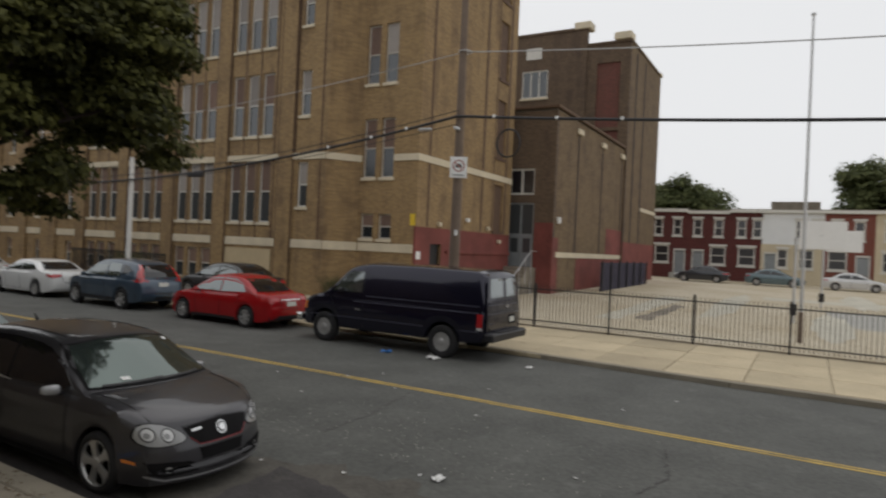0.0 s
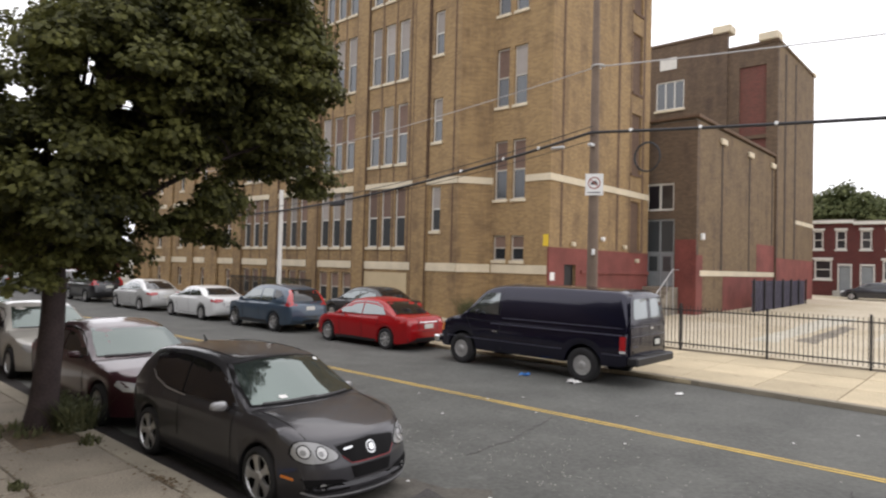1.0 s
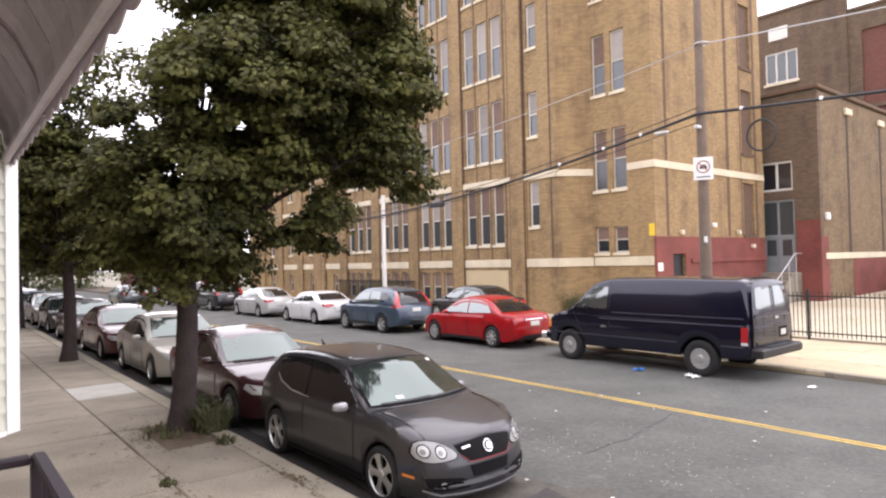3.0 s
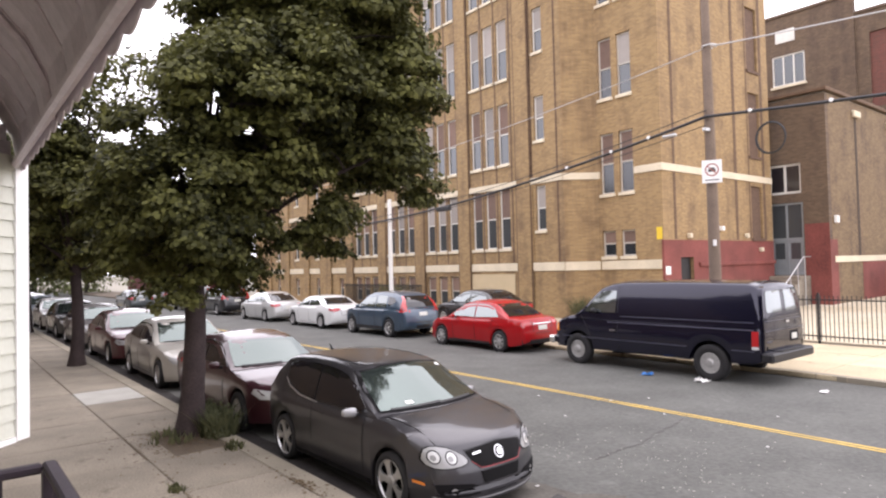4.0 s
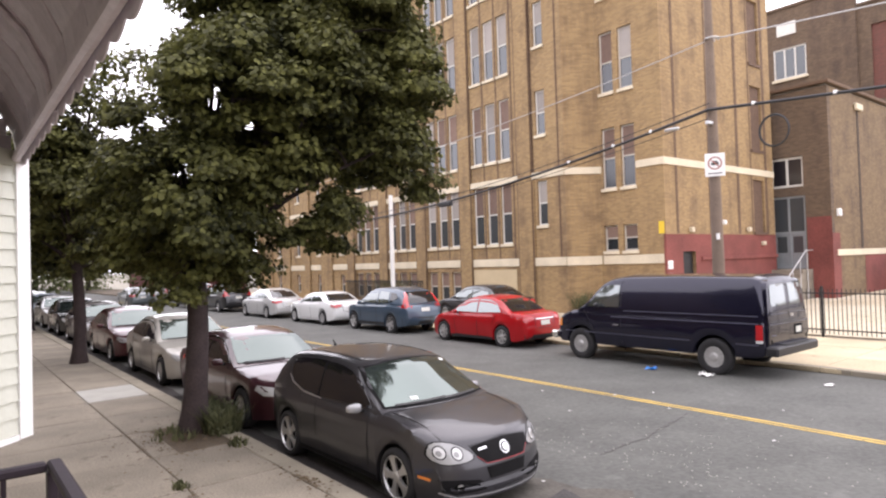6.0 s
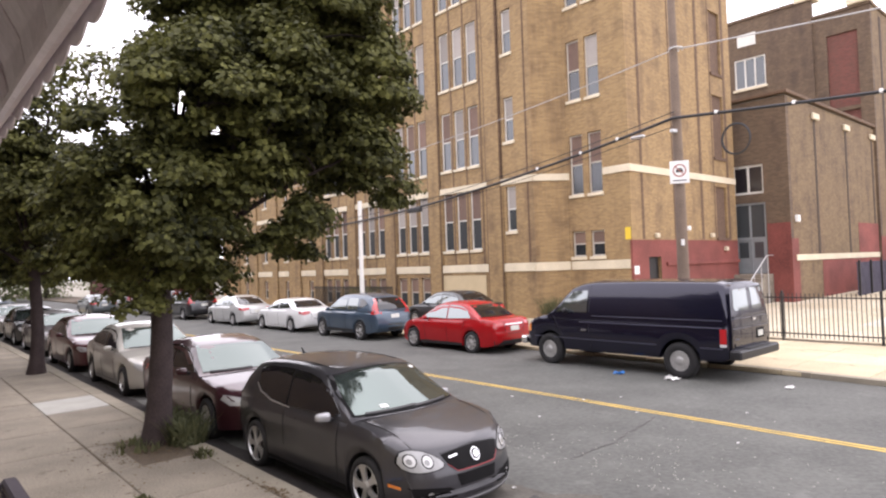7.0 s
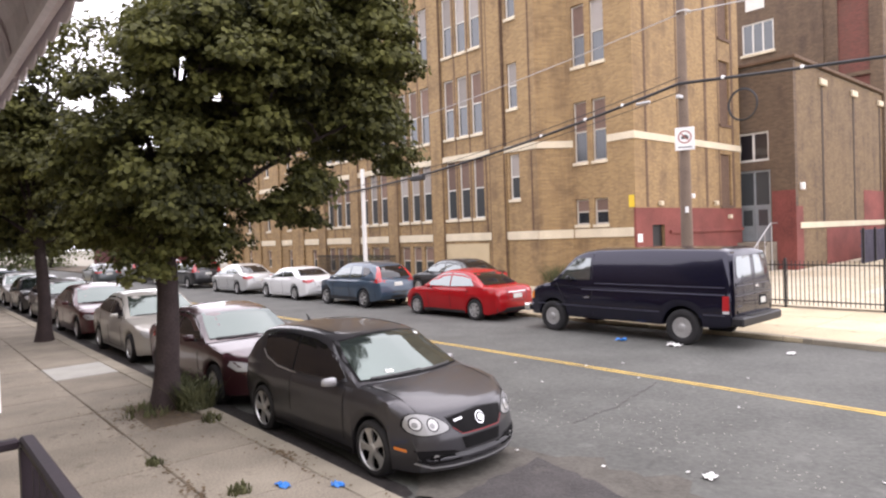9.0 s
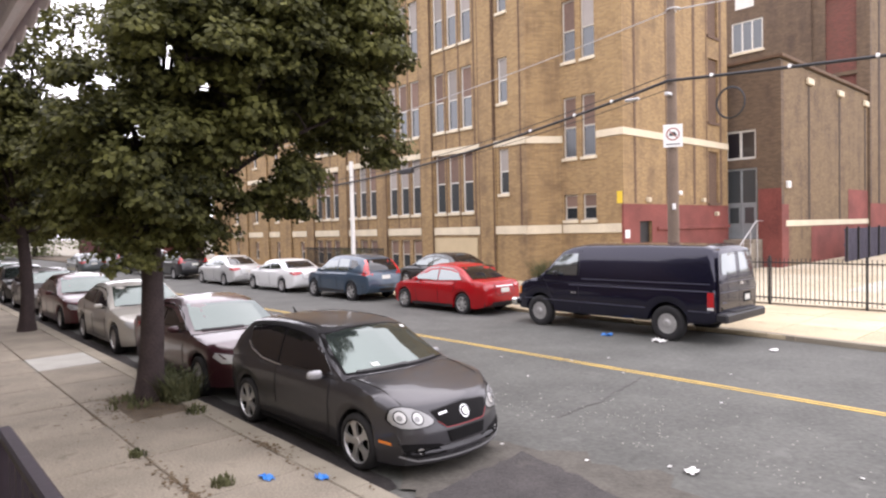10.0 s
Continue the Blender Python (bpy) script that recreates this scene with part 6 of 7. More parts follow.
low_fence(27.6, 36.0)
fence_run(19.7, -9.83, 14.97, 0.12, "black iron picket fence along the far pavement")
flag = thing("flagpole", "tall thin grey flagpole with a rusty foot", "flagpole")
part("pole", tube(bmesh.new(), [(22.4, -0.12, 1.1), (22.4, -0.08, 10.2)], [0.055, 0.035], 10), STEEL, flag, smooth=True)
part("foot", tube(bmesh.new(), [(22.4, -0.12, 0.1), (22.4, -0.12, 1.1)], [0.075, 0.07], 10), WOOD_POLE, flag, "rusty brown foot", smooth=True)
b = bmesh.new()
bmesh.ops.create_icosphere(b, subdivisions=2, radius=0.07, matrix=Matrix.Translation((22.4, -0.08, 10.28)))
part("finial", b, STEEL, flag, smooth=True)


def hoop(x, y, z, k, label):
    h = thing("basketball_hoop", label, "basketball hoop", "basketball hoops")
    part("pole", tube(bmesh.new(), [(x, y, z - 0.05), (x, y, z + 3.4)], 0.055, 8), STEEL, h, smooth=True)
    part("arm", tube(bmesh.new(), [(x, y, z + 3.35), (x - 0.05, y - 0.9, z + 3.5)], 0.04, 6), STEEL, h)
    part("backboard", boxm(x - 0.9 * k, x + 0.9 * k, y - 0.98, y - 0.93, z + 2.95, z + 4.05, bevel=0.01), SIGN_WHITE, h, "white backboard")
    part("backboard", boxm(x - 0.08, x - 0.03, y - 1.7, y - 0.1, z + 2.95, z + 4.05, bevel=0.01), SIGN_WHITE, h, "white backboard")
    part("pad", boxm(x - 0.13, x + 0.13, y - 0.13, y + 0.13, z + 0.3, z + 0.75, bevel=0.02), BLACK_PLASTIC, h)


hoop(28.8, 0.2, yard_z(28.8), 0.05, "steel basketball hoop with a white backboard")
hoop(38.5, -0.9, yard_z(38.5), 0.05, "steel basketball hoop further across the yard")
for (x0, x1, y0, y1, lab) in ((23, 34, -2.0, -0.3, ""), (26, 46, 2.4, 3.9, ""), (38, 52, -4, -2.0, "")):
    bm = bmesh.new()
    rng = random.Random(int(x0))
    pts = []
    for i in range(26):
        a = 2 * math.pi * i / 26
        pts.append(((x0 + x1) / 2 + (x1 - x0) / 2 * math.cos(a) * rng.uniform(0.75, 1.05), (y0 + y1) / 2 + (y1 - y0) / 2 * math.sin(a) * rng.uniform(0.7, 1.1)))
    bm.faces.new([bm.verts.new((u, v, yard_z(u) + 0.008)) for u, v in pts])
    tagged(part("worn_paint", bm, CONCRETE_WHITE), "worn white paint on the schoolyard paving", "ground paint", "", "structure")
fx = thing("yard_enclosure", "dark mesh screen at the foot of the rear wing", "fence")
MESH_PAINT = material("blue_grey_bar_paint", (0.075, 0.07, 0.10), 0.8, vary=0.3, scale=2, fine=30)
for i in range(80):
    part("bar", boxm(38.0 + i * 0.15 - 0.03, 38.0 + i * 0.15 + 0.03, 10.6, 10.65, 0.3, 2.1), MESH_PAINT, fx)
for z in (0.45, 1.2, 2.0):
    part("rail", boxm(38.0, 50.0, 10.655, 10.70, z, z + 0.08), MESH_PAINT, fx)
for i in range(7):
    part("post", boxm(38 + 2 * i - 0.04, 38 + 2 * i + 0.04, 10.5, 10.59, 0.3, 2.2), IRON, fx)

# ---- poles, cables and signs ----
px, py = 14.9, 8.0
up = thing("utility_pole", "weathered wooden utility pole on the far pavement", "utility pole")
part("pole", tube(bmesh.new(), [(px, py, 0.0), (px, py + 0.01, 4.0), (px - 0.02, py + 0.02, 9.6)], [0.155, 0.13, 0.085], 14), WOOD_POLE, up, smooth=True)
part("bracket", boxm(px - 0.3, px + 0.1, py - 0.05, py + 0.05, 5.72, 5.8, bevel=0.01), STEEL, up)
part("bracket", tube(bmesh.new(), [(px + 0.17 * math.cos(a), py - 0.05 + 0.17 * math.sin(a), 7.85) for a in np.linspace(0, 5.8, 12)], 0.02, 5), STEEL, up)
part("bolt_cap", boxm(px - 0.16, px - 0.12, py - 0.12, py - 0.05, 2.9, 3.05), SIGN_WHITE, up)
sg = thing("no_parking_sign", "white square sign with a red crossed circle", "sign")
sg.matrix_basis = pose(px - 0.155, py - 0.085, 4.72, 0, 0, 28)
part("plate", boxm(-0.01, 0.01, -0.225, 0.225, -0.28, 0.28, bevel=0.004), SIGN_WHITE, sg)
b = bmesh.new()
for k in range(28):
    a0, a1 = 2 * math.pi * k / 28, 2 * math.pi * (k + 1) / 28
    b.faces.new([b.verts.new((-0.014, r * math.cos(a), 0.04 + r * math.sin(a))) for r, a in ((0.13, a0), (0.13, a1), (0.16, a1), (0.16, a0))])
part("ring", b, SIGN_RED, sg, "red ring")
part("car_symbol", boxm(-0.014, -0.012, -0.085, 0.085, -0.005, 0.06), SIGN_AND_ROOM_DARK, sg)
part("car_symbol", boxm(-0.014, -0.012, -0.055, 0.055, 0.062, 0.095), SIGN_AND_ROOM_DARK, sg)
b = boxm(-0.018, -0.016, -0.145, 0.145, -0.013, 0.013)
bmesh.ops.transform(b, matrix=pose(0, 0, 0.04, 45, 0, 0), verts=b.verts)
part("slash", b, SIGN_RED, sg)
part("text_bar", boxm(-0.014, -0.012, -0.16, 0.16, -0.22, -0.195), SIGN_AND_ROOM_DARK, sg)

lamp = thing("light_pole", "slim white metal pole on the far pavement", "pole")
part("pole", tube(bmesh.new(), [(px, 22.3, 0.0), (px, 22.3, 5.45)], [0.10, 0.085], 12), POLE_WHITE, lamp, smooth=True)
part("base", tube(bmesh.new(), [(px, 22.3, 0.05), (px, 22.3, 0.4)], [0.16, 0.13], 12), POLE_WHITE, lamp, smooth=True)


def sagging(a, b, drop, n=24):
    a, b = Vector(a), Vector(b)
    return [a.lerp(b, i / n) - Vector((0, 0, drop * 4 * (i / n) * (1 - i / n))) for i in range(n + 1)]


cable = thing("overhead_cable", "thick black lashed cable bundle over the far pavement", "cable")
part("span", tube(bmesh.new(), sagging((px - 0.2, py, 6.08), (px - 0.2, 46, 6.4), 1.75, 40), 0.038, 6), CABLE, cable, smooth=True)
part("span", tube(bmesh.new(), sagging((px - 0.2, py, 6.08), (px - 0.2, -34, 6.1), 0.95, 40), 0.038, 6), CABLE, cable, smooth=True)
part("support_wire", tube(bmesh.new(), sagging((px - 0.15, py, 6.25), (px - 0.15, 46, 6.6), 1.72, 40), 0.012, 5), CABLE, cable)
part("splice_box", boxm(px - 0.28, px - 0.12, 18.0, 18.75, 4.62, 4.8, bevel=0.03), CABLE, cable)
part("splice_box", boxm(px - 0.26, px - 0.14, 8.8, 9.2, 5.74, 5.82, bevel=0.03), STEEL, cable)
part("loop", tube(bmesh.new(), [(px - 0.2, 6.48 + 0.33 * math.cos(a), 5.3 + 0.36 * math.sin(a)) for a in np.linspace(0, 2 * math.pi, 29)], 0.017, 5, cap=False), CABLE, cable)
part("loop", tube(bmesh.new(), [(px - 0.23, 6.46 + 0.31 * math.cos(a), 5.29 + 0.34 * math.sin(a)) for a in np.linspace(0, 2 * math.pi, 29)], 0.013, 5, cap=False), CABLE, cable)
for k, yy in enumerate((3.6, 5.2, 6.9, 9.6, 10.8, 12.4)):
    z = 6.08 - (1.75 * 4 * ((yy - py) / 38) * (1 - (yy - py) / 38) - 0.32 * (yy - py) / 38 if yy > py else 0.95 * 4 * ((py - yy) / 42) * (1 - (py - yy) / 42))
    part("cable_clip", boxm(px - 0.27, px - 0.14, yy - 0.03, yy + 0.03, z - 0.02, z + 0.06, bevel=0.01), SIGN_WHITE, cable)
w2 = thing("overhead_wire", "thin grey service wire over the far pavement", "wire")
part("span", tube(bmesh.new(), sagging((px, py, 7.85), (px, 46, 7.6), 1.0, 30), 0.012, 5), WIRE, w2)
part("span", tube(bmesh.new(), sagging((px, py, 7.85), (px, -34, 7.4), 0.95, 30), 0.016, 5), WIRE, w2)
w3 = thing("overhead_wire", "thin black wire over the street", "wire")
part("span", tube(bmesh.new(), sagging((px - 0.1, py, 5.9), (px - 0.1, 46, 5.9), 1.5, 30), 0.010, 5), CABLE, w3)

# small things on the school's end wall
yb = thing("yellow_sign", "small yellow plate on the brick corner", "sign")
part("plate", boxm(SET - 0.02, SET - 0.003, END_Y + 0.05, END_Y + 0.30, 3.45, 3.95), YELLOW_BOX, yb)
wb1 = thing("white_sign", "small white notice on the red painted wall", "sign")
part("plate", boxm(SET + 0.06, SET + 0.4, END_Y - 0.035, END_Y - 0.014, 2.0, 2.34), SIGN_WHITE, wb1)
for x, z in ((24.6, 3.5), (27.3, 3.85), (29.6, 3.55), (31.0, 2.9)):
    wl_ = thing("wall_lamp", "small pale lamp on the school wall", "lamp", "wall lamps")
    part("body", boxm(x - 0.1, x + 0.1, END_Y - 0.2, END_Y - 0.013, z, z + 0.2, bevel=0.03), SIGN_WHITE if x > 27 and x < 28 else STONE, wl_)
wl2 = thing("wall_lamp", "white lamp beside the school entrance", "lamp", "wall lamps")
part("body", boxm(LX + 0.5, LX + 0.75, LY - 0.2, LY - 0.013, 4.2, 4.55, bevel=0.03), SIGN_WHITE, wl2)

# ---- near house: bay, awning, porch and rail ----
bay = thing("bay_window", "cream vinyl-sided house bay with white corner trim", "bay window")
c0 = Vector((0.36, 4.6))
d = Vector((-0.7071, -0.7071))
nrm = Vector((0.7071, -0.7071))
n_laps = 17
for i in range(n_laps):
    z0 = 1.62 + i * 0.098
    win_cut = 2.08 < z0 + 0.05
    s0, s1 = 0.085, (0.26 if win_cut else 1.6)
    a, b_ = c0 + d * s0, c0 + d * s1
    q = [(a.x + nrm.x * 0.016, a.y + nrm.y * 0.016, z0), (b_.x + nrm.x * 0.016, b_.y + nrm.y * 0.016, z0), (b_.x + nrm.x * 0.003, b_.y + nrm.y * 0.003, z0 + 0.097), (a.x + nrm.x * 0.003, a.y + nrm.y * 0.003, z0 + 0.097),
         (a.x - nrm.x * 0.01, a.y - nrm.y * 0.01, z0), (b_.x - nrm.x * 0.01, b_.y - nrm.y * 0.01, z0)]
    bm = bmesh.new()
    v = [bm.verts.new(p) for p in q]
    bm.faces.new((v[0], v[1], v[2], v[3]))
    bm.faces.new((v[4], v[5], v[1], v[0]))
    bmesh.ops.recalc_face_normals(bm, faces=bm.faces)
    part("siding_board", bm, SIDING, bay)


def bay_bar(s0, s1, z0, z1, out, mat, name, label=""):
    a, b_ = c0 + d * s0, c0 + d * s1
    bm = prism(bmesh.new(), [(a.x + nrm.x * out, a.y + nrm.y * out), (b_.x + nrm.x * out, b_.y + nrm.y * out), (b_.x - nrm.x * 0.05, b_.y - nrm.y * 0.05), (a.x - nrm.x * 0.05, a.y - nrm.y * 0.05)], "z", z0, z1)
    return part(name, bm, mat, bay, label)


bay_bar(-0.012, 0.085, 1.59, 3.28, 0.025, TRIM_WHITE, "corner_trim", "white corner board")
bay_bar(0.087, 1.6, 1.585, 1.618, 0.022, TRIM_WHITE, "base_trim")
bay_bar(0.26, 0.33, 2.05, 3.28, 0.03, TRIM_WHITE, "window_frame")
bay_bar(0.332, 1.3, 2.05, 2.11, 0.035, TRIM_WHITE, "window_sill")
bay_bar(0.332, 1.3, 2.112, 3.28, 0.0, LAMP_CLEAR, "pane")
part("body", prism(bmesh.new(), [(c0.x - 0.06, c0.y), (c0.x + d.x * 1.6 - 0.06, c0.y + d.y * 1.6), (-3, c0.y + d.y * 1.6), (-3, 9.0), (c0.x - 0.02, 9.0)], "z", 1.6, 3.27), SIDING, bay)
part("stone_base", prism(bmesh.new(), [(c0.x - 0.25, c0.y + 0.05), (c0.x + d.x * 1.6 - 0.15, c0.y + d.y * 1.6 + 0.1), (-3, c0.y + d.y * 1.6), (-3, 9.0), (c0.x - 0.25, 9.0)], "z", 0.12, 1.58), CONCRETE_TAN, bay, "tan stone base")
part("head", prism(bmesh.new(), [(c0.x - 0.27, c0.y - 0.22), (c0.x + d.x * 1.6 - 0.06, c0.y + d.y * 1.6), (-3, c0.y + d.y * 1.6), (-3, 9.0), (c0.x - 0.27, 9.0)], "z", 3.272, 3.62), SIDING, bay)
house = thing("near_house", "house front behind the covered porch", "house")
part("wall", boxm(-3.3, -1.7, -8, 9, 0.1, 8.2), SIDING, house)

for k, (ya, yb_) in enumerate(((-20, -8.01), (-34, -20.01), (9.01, 21), (21.01, 34), (34.01, 48), (48.01, 62), (62.01, 76), (76.01, 95))):
    hs = thing("row_house", "brick row house on the near side of the street", "house", "near row houses")
    part("wall", boxm(-10, -1.9 if ya > 9 else -1.7, ya, yb_, 0.1, 8.2 + 0.25 * (k % 3)), BRICK_REAR_SHADED_X, hs)
    part("cornice", boxm(-2.1, -1.5, ya, yb_, 8.21 + 0.25 * (k % 3), 8.5 + 0.25 * (k % 3), bevel=0.05), WHITE_FRAME, hs)

awn = thing("porch_awning", "curved mauve-grey metal porch awning with a scalloped edge", "awning")
Y0, Y1 = -2.6, 4.72


def awn_point(f):
    a = f * math.pi / 2
    return -1.7 + 2.04 * math.sin(a), 3.25 + 0.95 * math.cos(a)


n_slat = 36
for i in range(n_slat):
    ya, yb_ = Y0 + (Y1 - Y0) * i / n_slat, Y0 + (Y1 - Y0) * (i + 1) / n_slat
    lift = 0.012 if i % 2 else 0.0
    bm = bmesh.new()
    rows = []
    for k in range(11):
        x, z = awn_point(k / 10)
        rows.append([bm.verts.new((x, ya - 0.01, z + lift)), bm.verts.new((x, yb_ + 0.01, z + lift)), bm.verts.new((x, yb_ + 0.01, z + lift + 0.0115)), bm.verts.new((x, ya - 0.01, z + lift + 0.0115))])
    for r0, r1 in zip(rows, rows[1:]):
        for q in range(4):
            bm.faces.new((r0[q], r0[(q + 1) % 4], r1[(q + 1) % 4], r1[q]))
    bmesh.ops.recalc_face_normals(bm, faces=bm.faces)
    part("slat", bm, AWNING if i % 2 else AWNING_DARK, awn)
    pts = [(0.345, ya, 3.30), (0.345, yb_, 3.30)] + [(0.35, yb_ + (ya - yb_) * k / 6, 3.215 - 0.03 * math.sin(math.pi * k / 6)) for k in range(7)]
    bm = bmesh.new()
    bm.faces.new([bm.verts.new(p) for p in pts])
    r = bmesh.ops.extrude_face_region(bm, geom=list(bm.faces))
    for vv in r["geom"]:
        if isinstance(vv, bmesh.types.BMVert):
            vv.co.x += 0.006
    part("scallop", bm, AWNING, awn)
part("edge_tube", tube(bmesh.new(), [(0.318, Y0, 3.235), (0.318, Y1, 3.235)], 0.024, 8), AWNING, awn, smooth=True)
for yy in (-0.5, 1.3, 3.1):
    part("rib", tube(bmesh.new(), [(awn_point(k / 10)[0], yy, awn_point(k / 10)[1] - 0.03) for k in range(11)], 0.016, 6), AWNING_DARK, awn, smooth=True)
for k in range(9):
    z = 3.30 + 0.1 * k
    xm = -1.7 + 2.04 * math.sqrt(max(0, 1 - ((z - 3.25) / 0.95) ** 2)) - 0.03
    part("end_slat", boxm(-1.7, xm, Y1 - 0.02 - 0.012 * (k % 2), Y1 - 0.012 * (k % 2), z, z + 0.098), AWNING if k % 2 else AWNING_DARK, awn)

porch = thing("porch", "raised concrete porch with steps to the pavement", "porch")
part("floor", boxm(-1.7, 0.35, -2.5, 2.75, 0.12, 0.95, bevel=0.01), CONCRETE, porch)
for k in range(4):
    part("step", boxm(0.352 + 0.28 * k, 0.63 + 0.28 * k, -1.2, 1.0, 0.12, 0.79 - 0.17 * k, bevel=0.01), CONCRETE, porch)
rl = thing("porch_railing", "dark plum painted iron porch railing", "railing")
part("top_rail", boxm(0.243, 0.288, 1.35, 2.665, 1.872, 1.905, bevel=0.008), RAIL, rl)
part("top_rail", boxm(-1.6, 0.241, 2.617, 2.663, 1.872, 1.905, bevel=0.008), RAIL, rl)
part("bottom_rail", boxm(0.25, 0.28, 1.35, 2.66, 1.05, 1.08), RAIL, rl)
part("bottom_rail", boxm(-1.6, 0.25, 2.63, 2.66, 1.05, 1.08), RAIL, rl)
part("post", boxm(0.24, 0.29, 2.615, 2.665, 0.95, 1.869), RAIL, rl)
part("post", boxm(0.24, 0.29, 1.36, 1.41, 0.95, 1.869), RAIL, rl)
for i in range(1, 10):
    part("baluster", boxm(0.257, 0.273, 1.41 + i * 0.121 - 0.008, 1.41 + i * 0.121 + 0.008, 1.081, 1.869), RAIL, rl)
for i in range(1, 15):
    part("baluster", boxm(0.24 - i * 0.122 - 0.008, 0.24 - i * 0.122 + 0.008, 2.637, 2.653, 1.081, 1.869), RAIL, rl)


# ---- litter, weeds, road wear ----
def scrap(label, x, y, z, w, l, mat, seed, name="litter"):
    """A crumpled scrap of wrapper or paper lying on the ground."""
    rng = random.Random(seed)
    bm = bmesh.new()
    n = 6
    g = [[bm.verts.new((x + (i / n - 0.5) * w + rng.uniform(-0.1, 0.1) * w, y + (j / n - 0.5) * l + rng.uniform(-0.1, 0.1) * l, z + abs(rng.gauss(0, 0.14)) * min(w, l) + 0.004)) for j in range(n + 1)] for i in range(n + 1)]
    for i in range(n):
        for j in range(n):
            if (i in (0, n - 1)) and (j in (0, n - 1)) and rng.random() < 0.7:
                continue
            bm.faces.new((g[i][j], g[i + 1][j], g[i + 1][j + 1], g[i][j + 1]))
    return tagged(part(name, bm, mat), label, "litter", "litter on the street")


BLUE_WRAP = material("blue_wrapper", (0.03, 0.19, 0.55), 0.4, vary=0.3, scale=30, fine=80, bump=0)
WHITE_WRAP = material("white_wrapper", (0.75, 0.74, 0.72), 0.6, vary=0.1, scale=30, fine=80, bump=0)
scrap("crumpled bright blue wrapper on the pavement", 2.72, 5.78, 0.155, 0.11, 0.2, BLUE_WRAP, 1)
scrap("crumpled blue and grey wrapper on the pavement", 3.10, 5.40, 0.155, 0.12, 0.14, BLUE_WRAP, 2)
scrap("small white scrap at the kerb", 3.44, 5.05, 0.005, 0.1, 0.08, WHITE_WRAP, 3)
scrap("white paper scrap on the asphalt", 5.99, 3.12, 0.04, 0.16, 0.12, WHITE_WRAP, 4)
scrap("blue wrapper beside the van wheels", 12.3, 8.25, 0.03, 0.2, 0.2, BLUE_WRAP, 5)
scrap("white scrap beside the van wheel", 12.35, 7.0, 0.03, 0.25, 0.3, WHITE_WRAP, 6)
scrap("white scrap in the gutter", 12.9, 4.9, 0.03, 0.18, 0.15, WHITE_WRAP, 7)
rng = random.Random(9)
for k in range(14):
    scrap("tiny pale scrap on the asphalt", rng.uniform(5.2, 12.5), rng.uniform(1.0, 9.0), 0.045, 0.04, 0.04, WHITE_WRAP, 20 + k)


def weeds(label, x, y, z, r, count, h, seed):
    rng = np.random.default_rng(seed)
    v, f = [], []
    for k in range(count):
        a, q = rng.uniform(0, 6.28), r * math.sqrt(rng.random())
        bx, by = x + q * math.cos(a), y + q * math.sin(a)
        hh, w = h * rng.uniform(0.4, 1.1), 0.008 + 0.012 * rng.random()
        lx, ly = rng.normal(0, 0.35) * hh, rng.normal(0, 0.35) * hh
        dx, dy = -math.sin(a) * w, math.cos(a) * w
        i = len(v)
        v += [(bx - dx, by - dy, z), (bx + dx, by + dy, z), (bx + lx * 0.5 + dx, by + ly * 0.5 + dy, z + hh * 0.65), (bx + lx * 0.5 - dx, by + ly * 0.5 - dy, z + hh * 0.65), (bx + lx, by + ly, z + hh)]
        f += [(i, i + 1, i + 2, i + 3), (i + 3, i + 2, i + 4)]
    me = bpy.data.meshes.new("weeds")
    me.from_pydata(v, [], f)
    me.materials.append(GRASS)
    return tagged(new("weeds", me), label, "weeds", "", "stuff")


weeds("tall green weeds round the foot of the maple", 3.22, 9.55, 0.14, 0.28, 420, 0.40, 31)
leaves("weed_sprigs", [(3.2, 9.5, 0.27, 0.15, 0.9), (3.25, 9.75, 0.33, 0.17, 0.9), (3.12, 9.25, 0.20, 0.10, 0.9), (3.28, 10.0, 0.4, 0.17, 0.9), (3.22, 9.6, 0.48, 0.08, 0.9)], 420, 0.036, GRASS, None, 61)
tagged(bpy.data.objects["weed_sprigs"], "feathery green weeds growing beside the maple", "weeds", "", "stuff")
weeds("low weeds in the tree pit", 2.6, 9.7, 0.14, 0.35, 90, 0.14, 32)
weeds("weeds behind the maple trunk", 3.2, 10.3, 0.14, 0.3, 200, 0.4, 33)
weeds("tuft of weed in a pavement joint", 2.0, 7.4, 0.14, 0.10, 60, 0.09, 34)
weeds("tuft of weed in a pavement joint", 2.35, 5.95, 0.14, 0.12, 60, 0.10, 35)
weeds("weeds in the kerb joint", 3.1, 8.6, 0.14, 0.15, 60, 0.12, 36)
weeds("green shrub at the school wall", 19.8, 29.6, 0.1, 0.7, 600, 1.6, 37)
weeds("green shrub at the school corner", 20.9, 17.0, 0.1, 0.5, 300, 1.1, 38)

rng = random.Random(5)
def blot(name, label, cx, cy, rx, ry, z, mat, seed, n=22):
    r = random.Random(seed)
    bm = bmesh.new()
    bm.faces.new([bm.verts.new((cx + rx * math.cos(2 * math.pi * i / n) * r.uniform(0.78, 1.08), cy + ry * math.sin(2 * math.pi * i / n) * r.uniform(0.82, 1.06), z)) for i in range(n)])
    return tagged(part(name, bm, mat), label, "road patch", "", "structure")


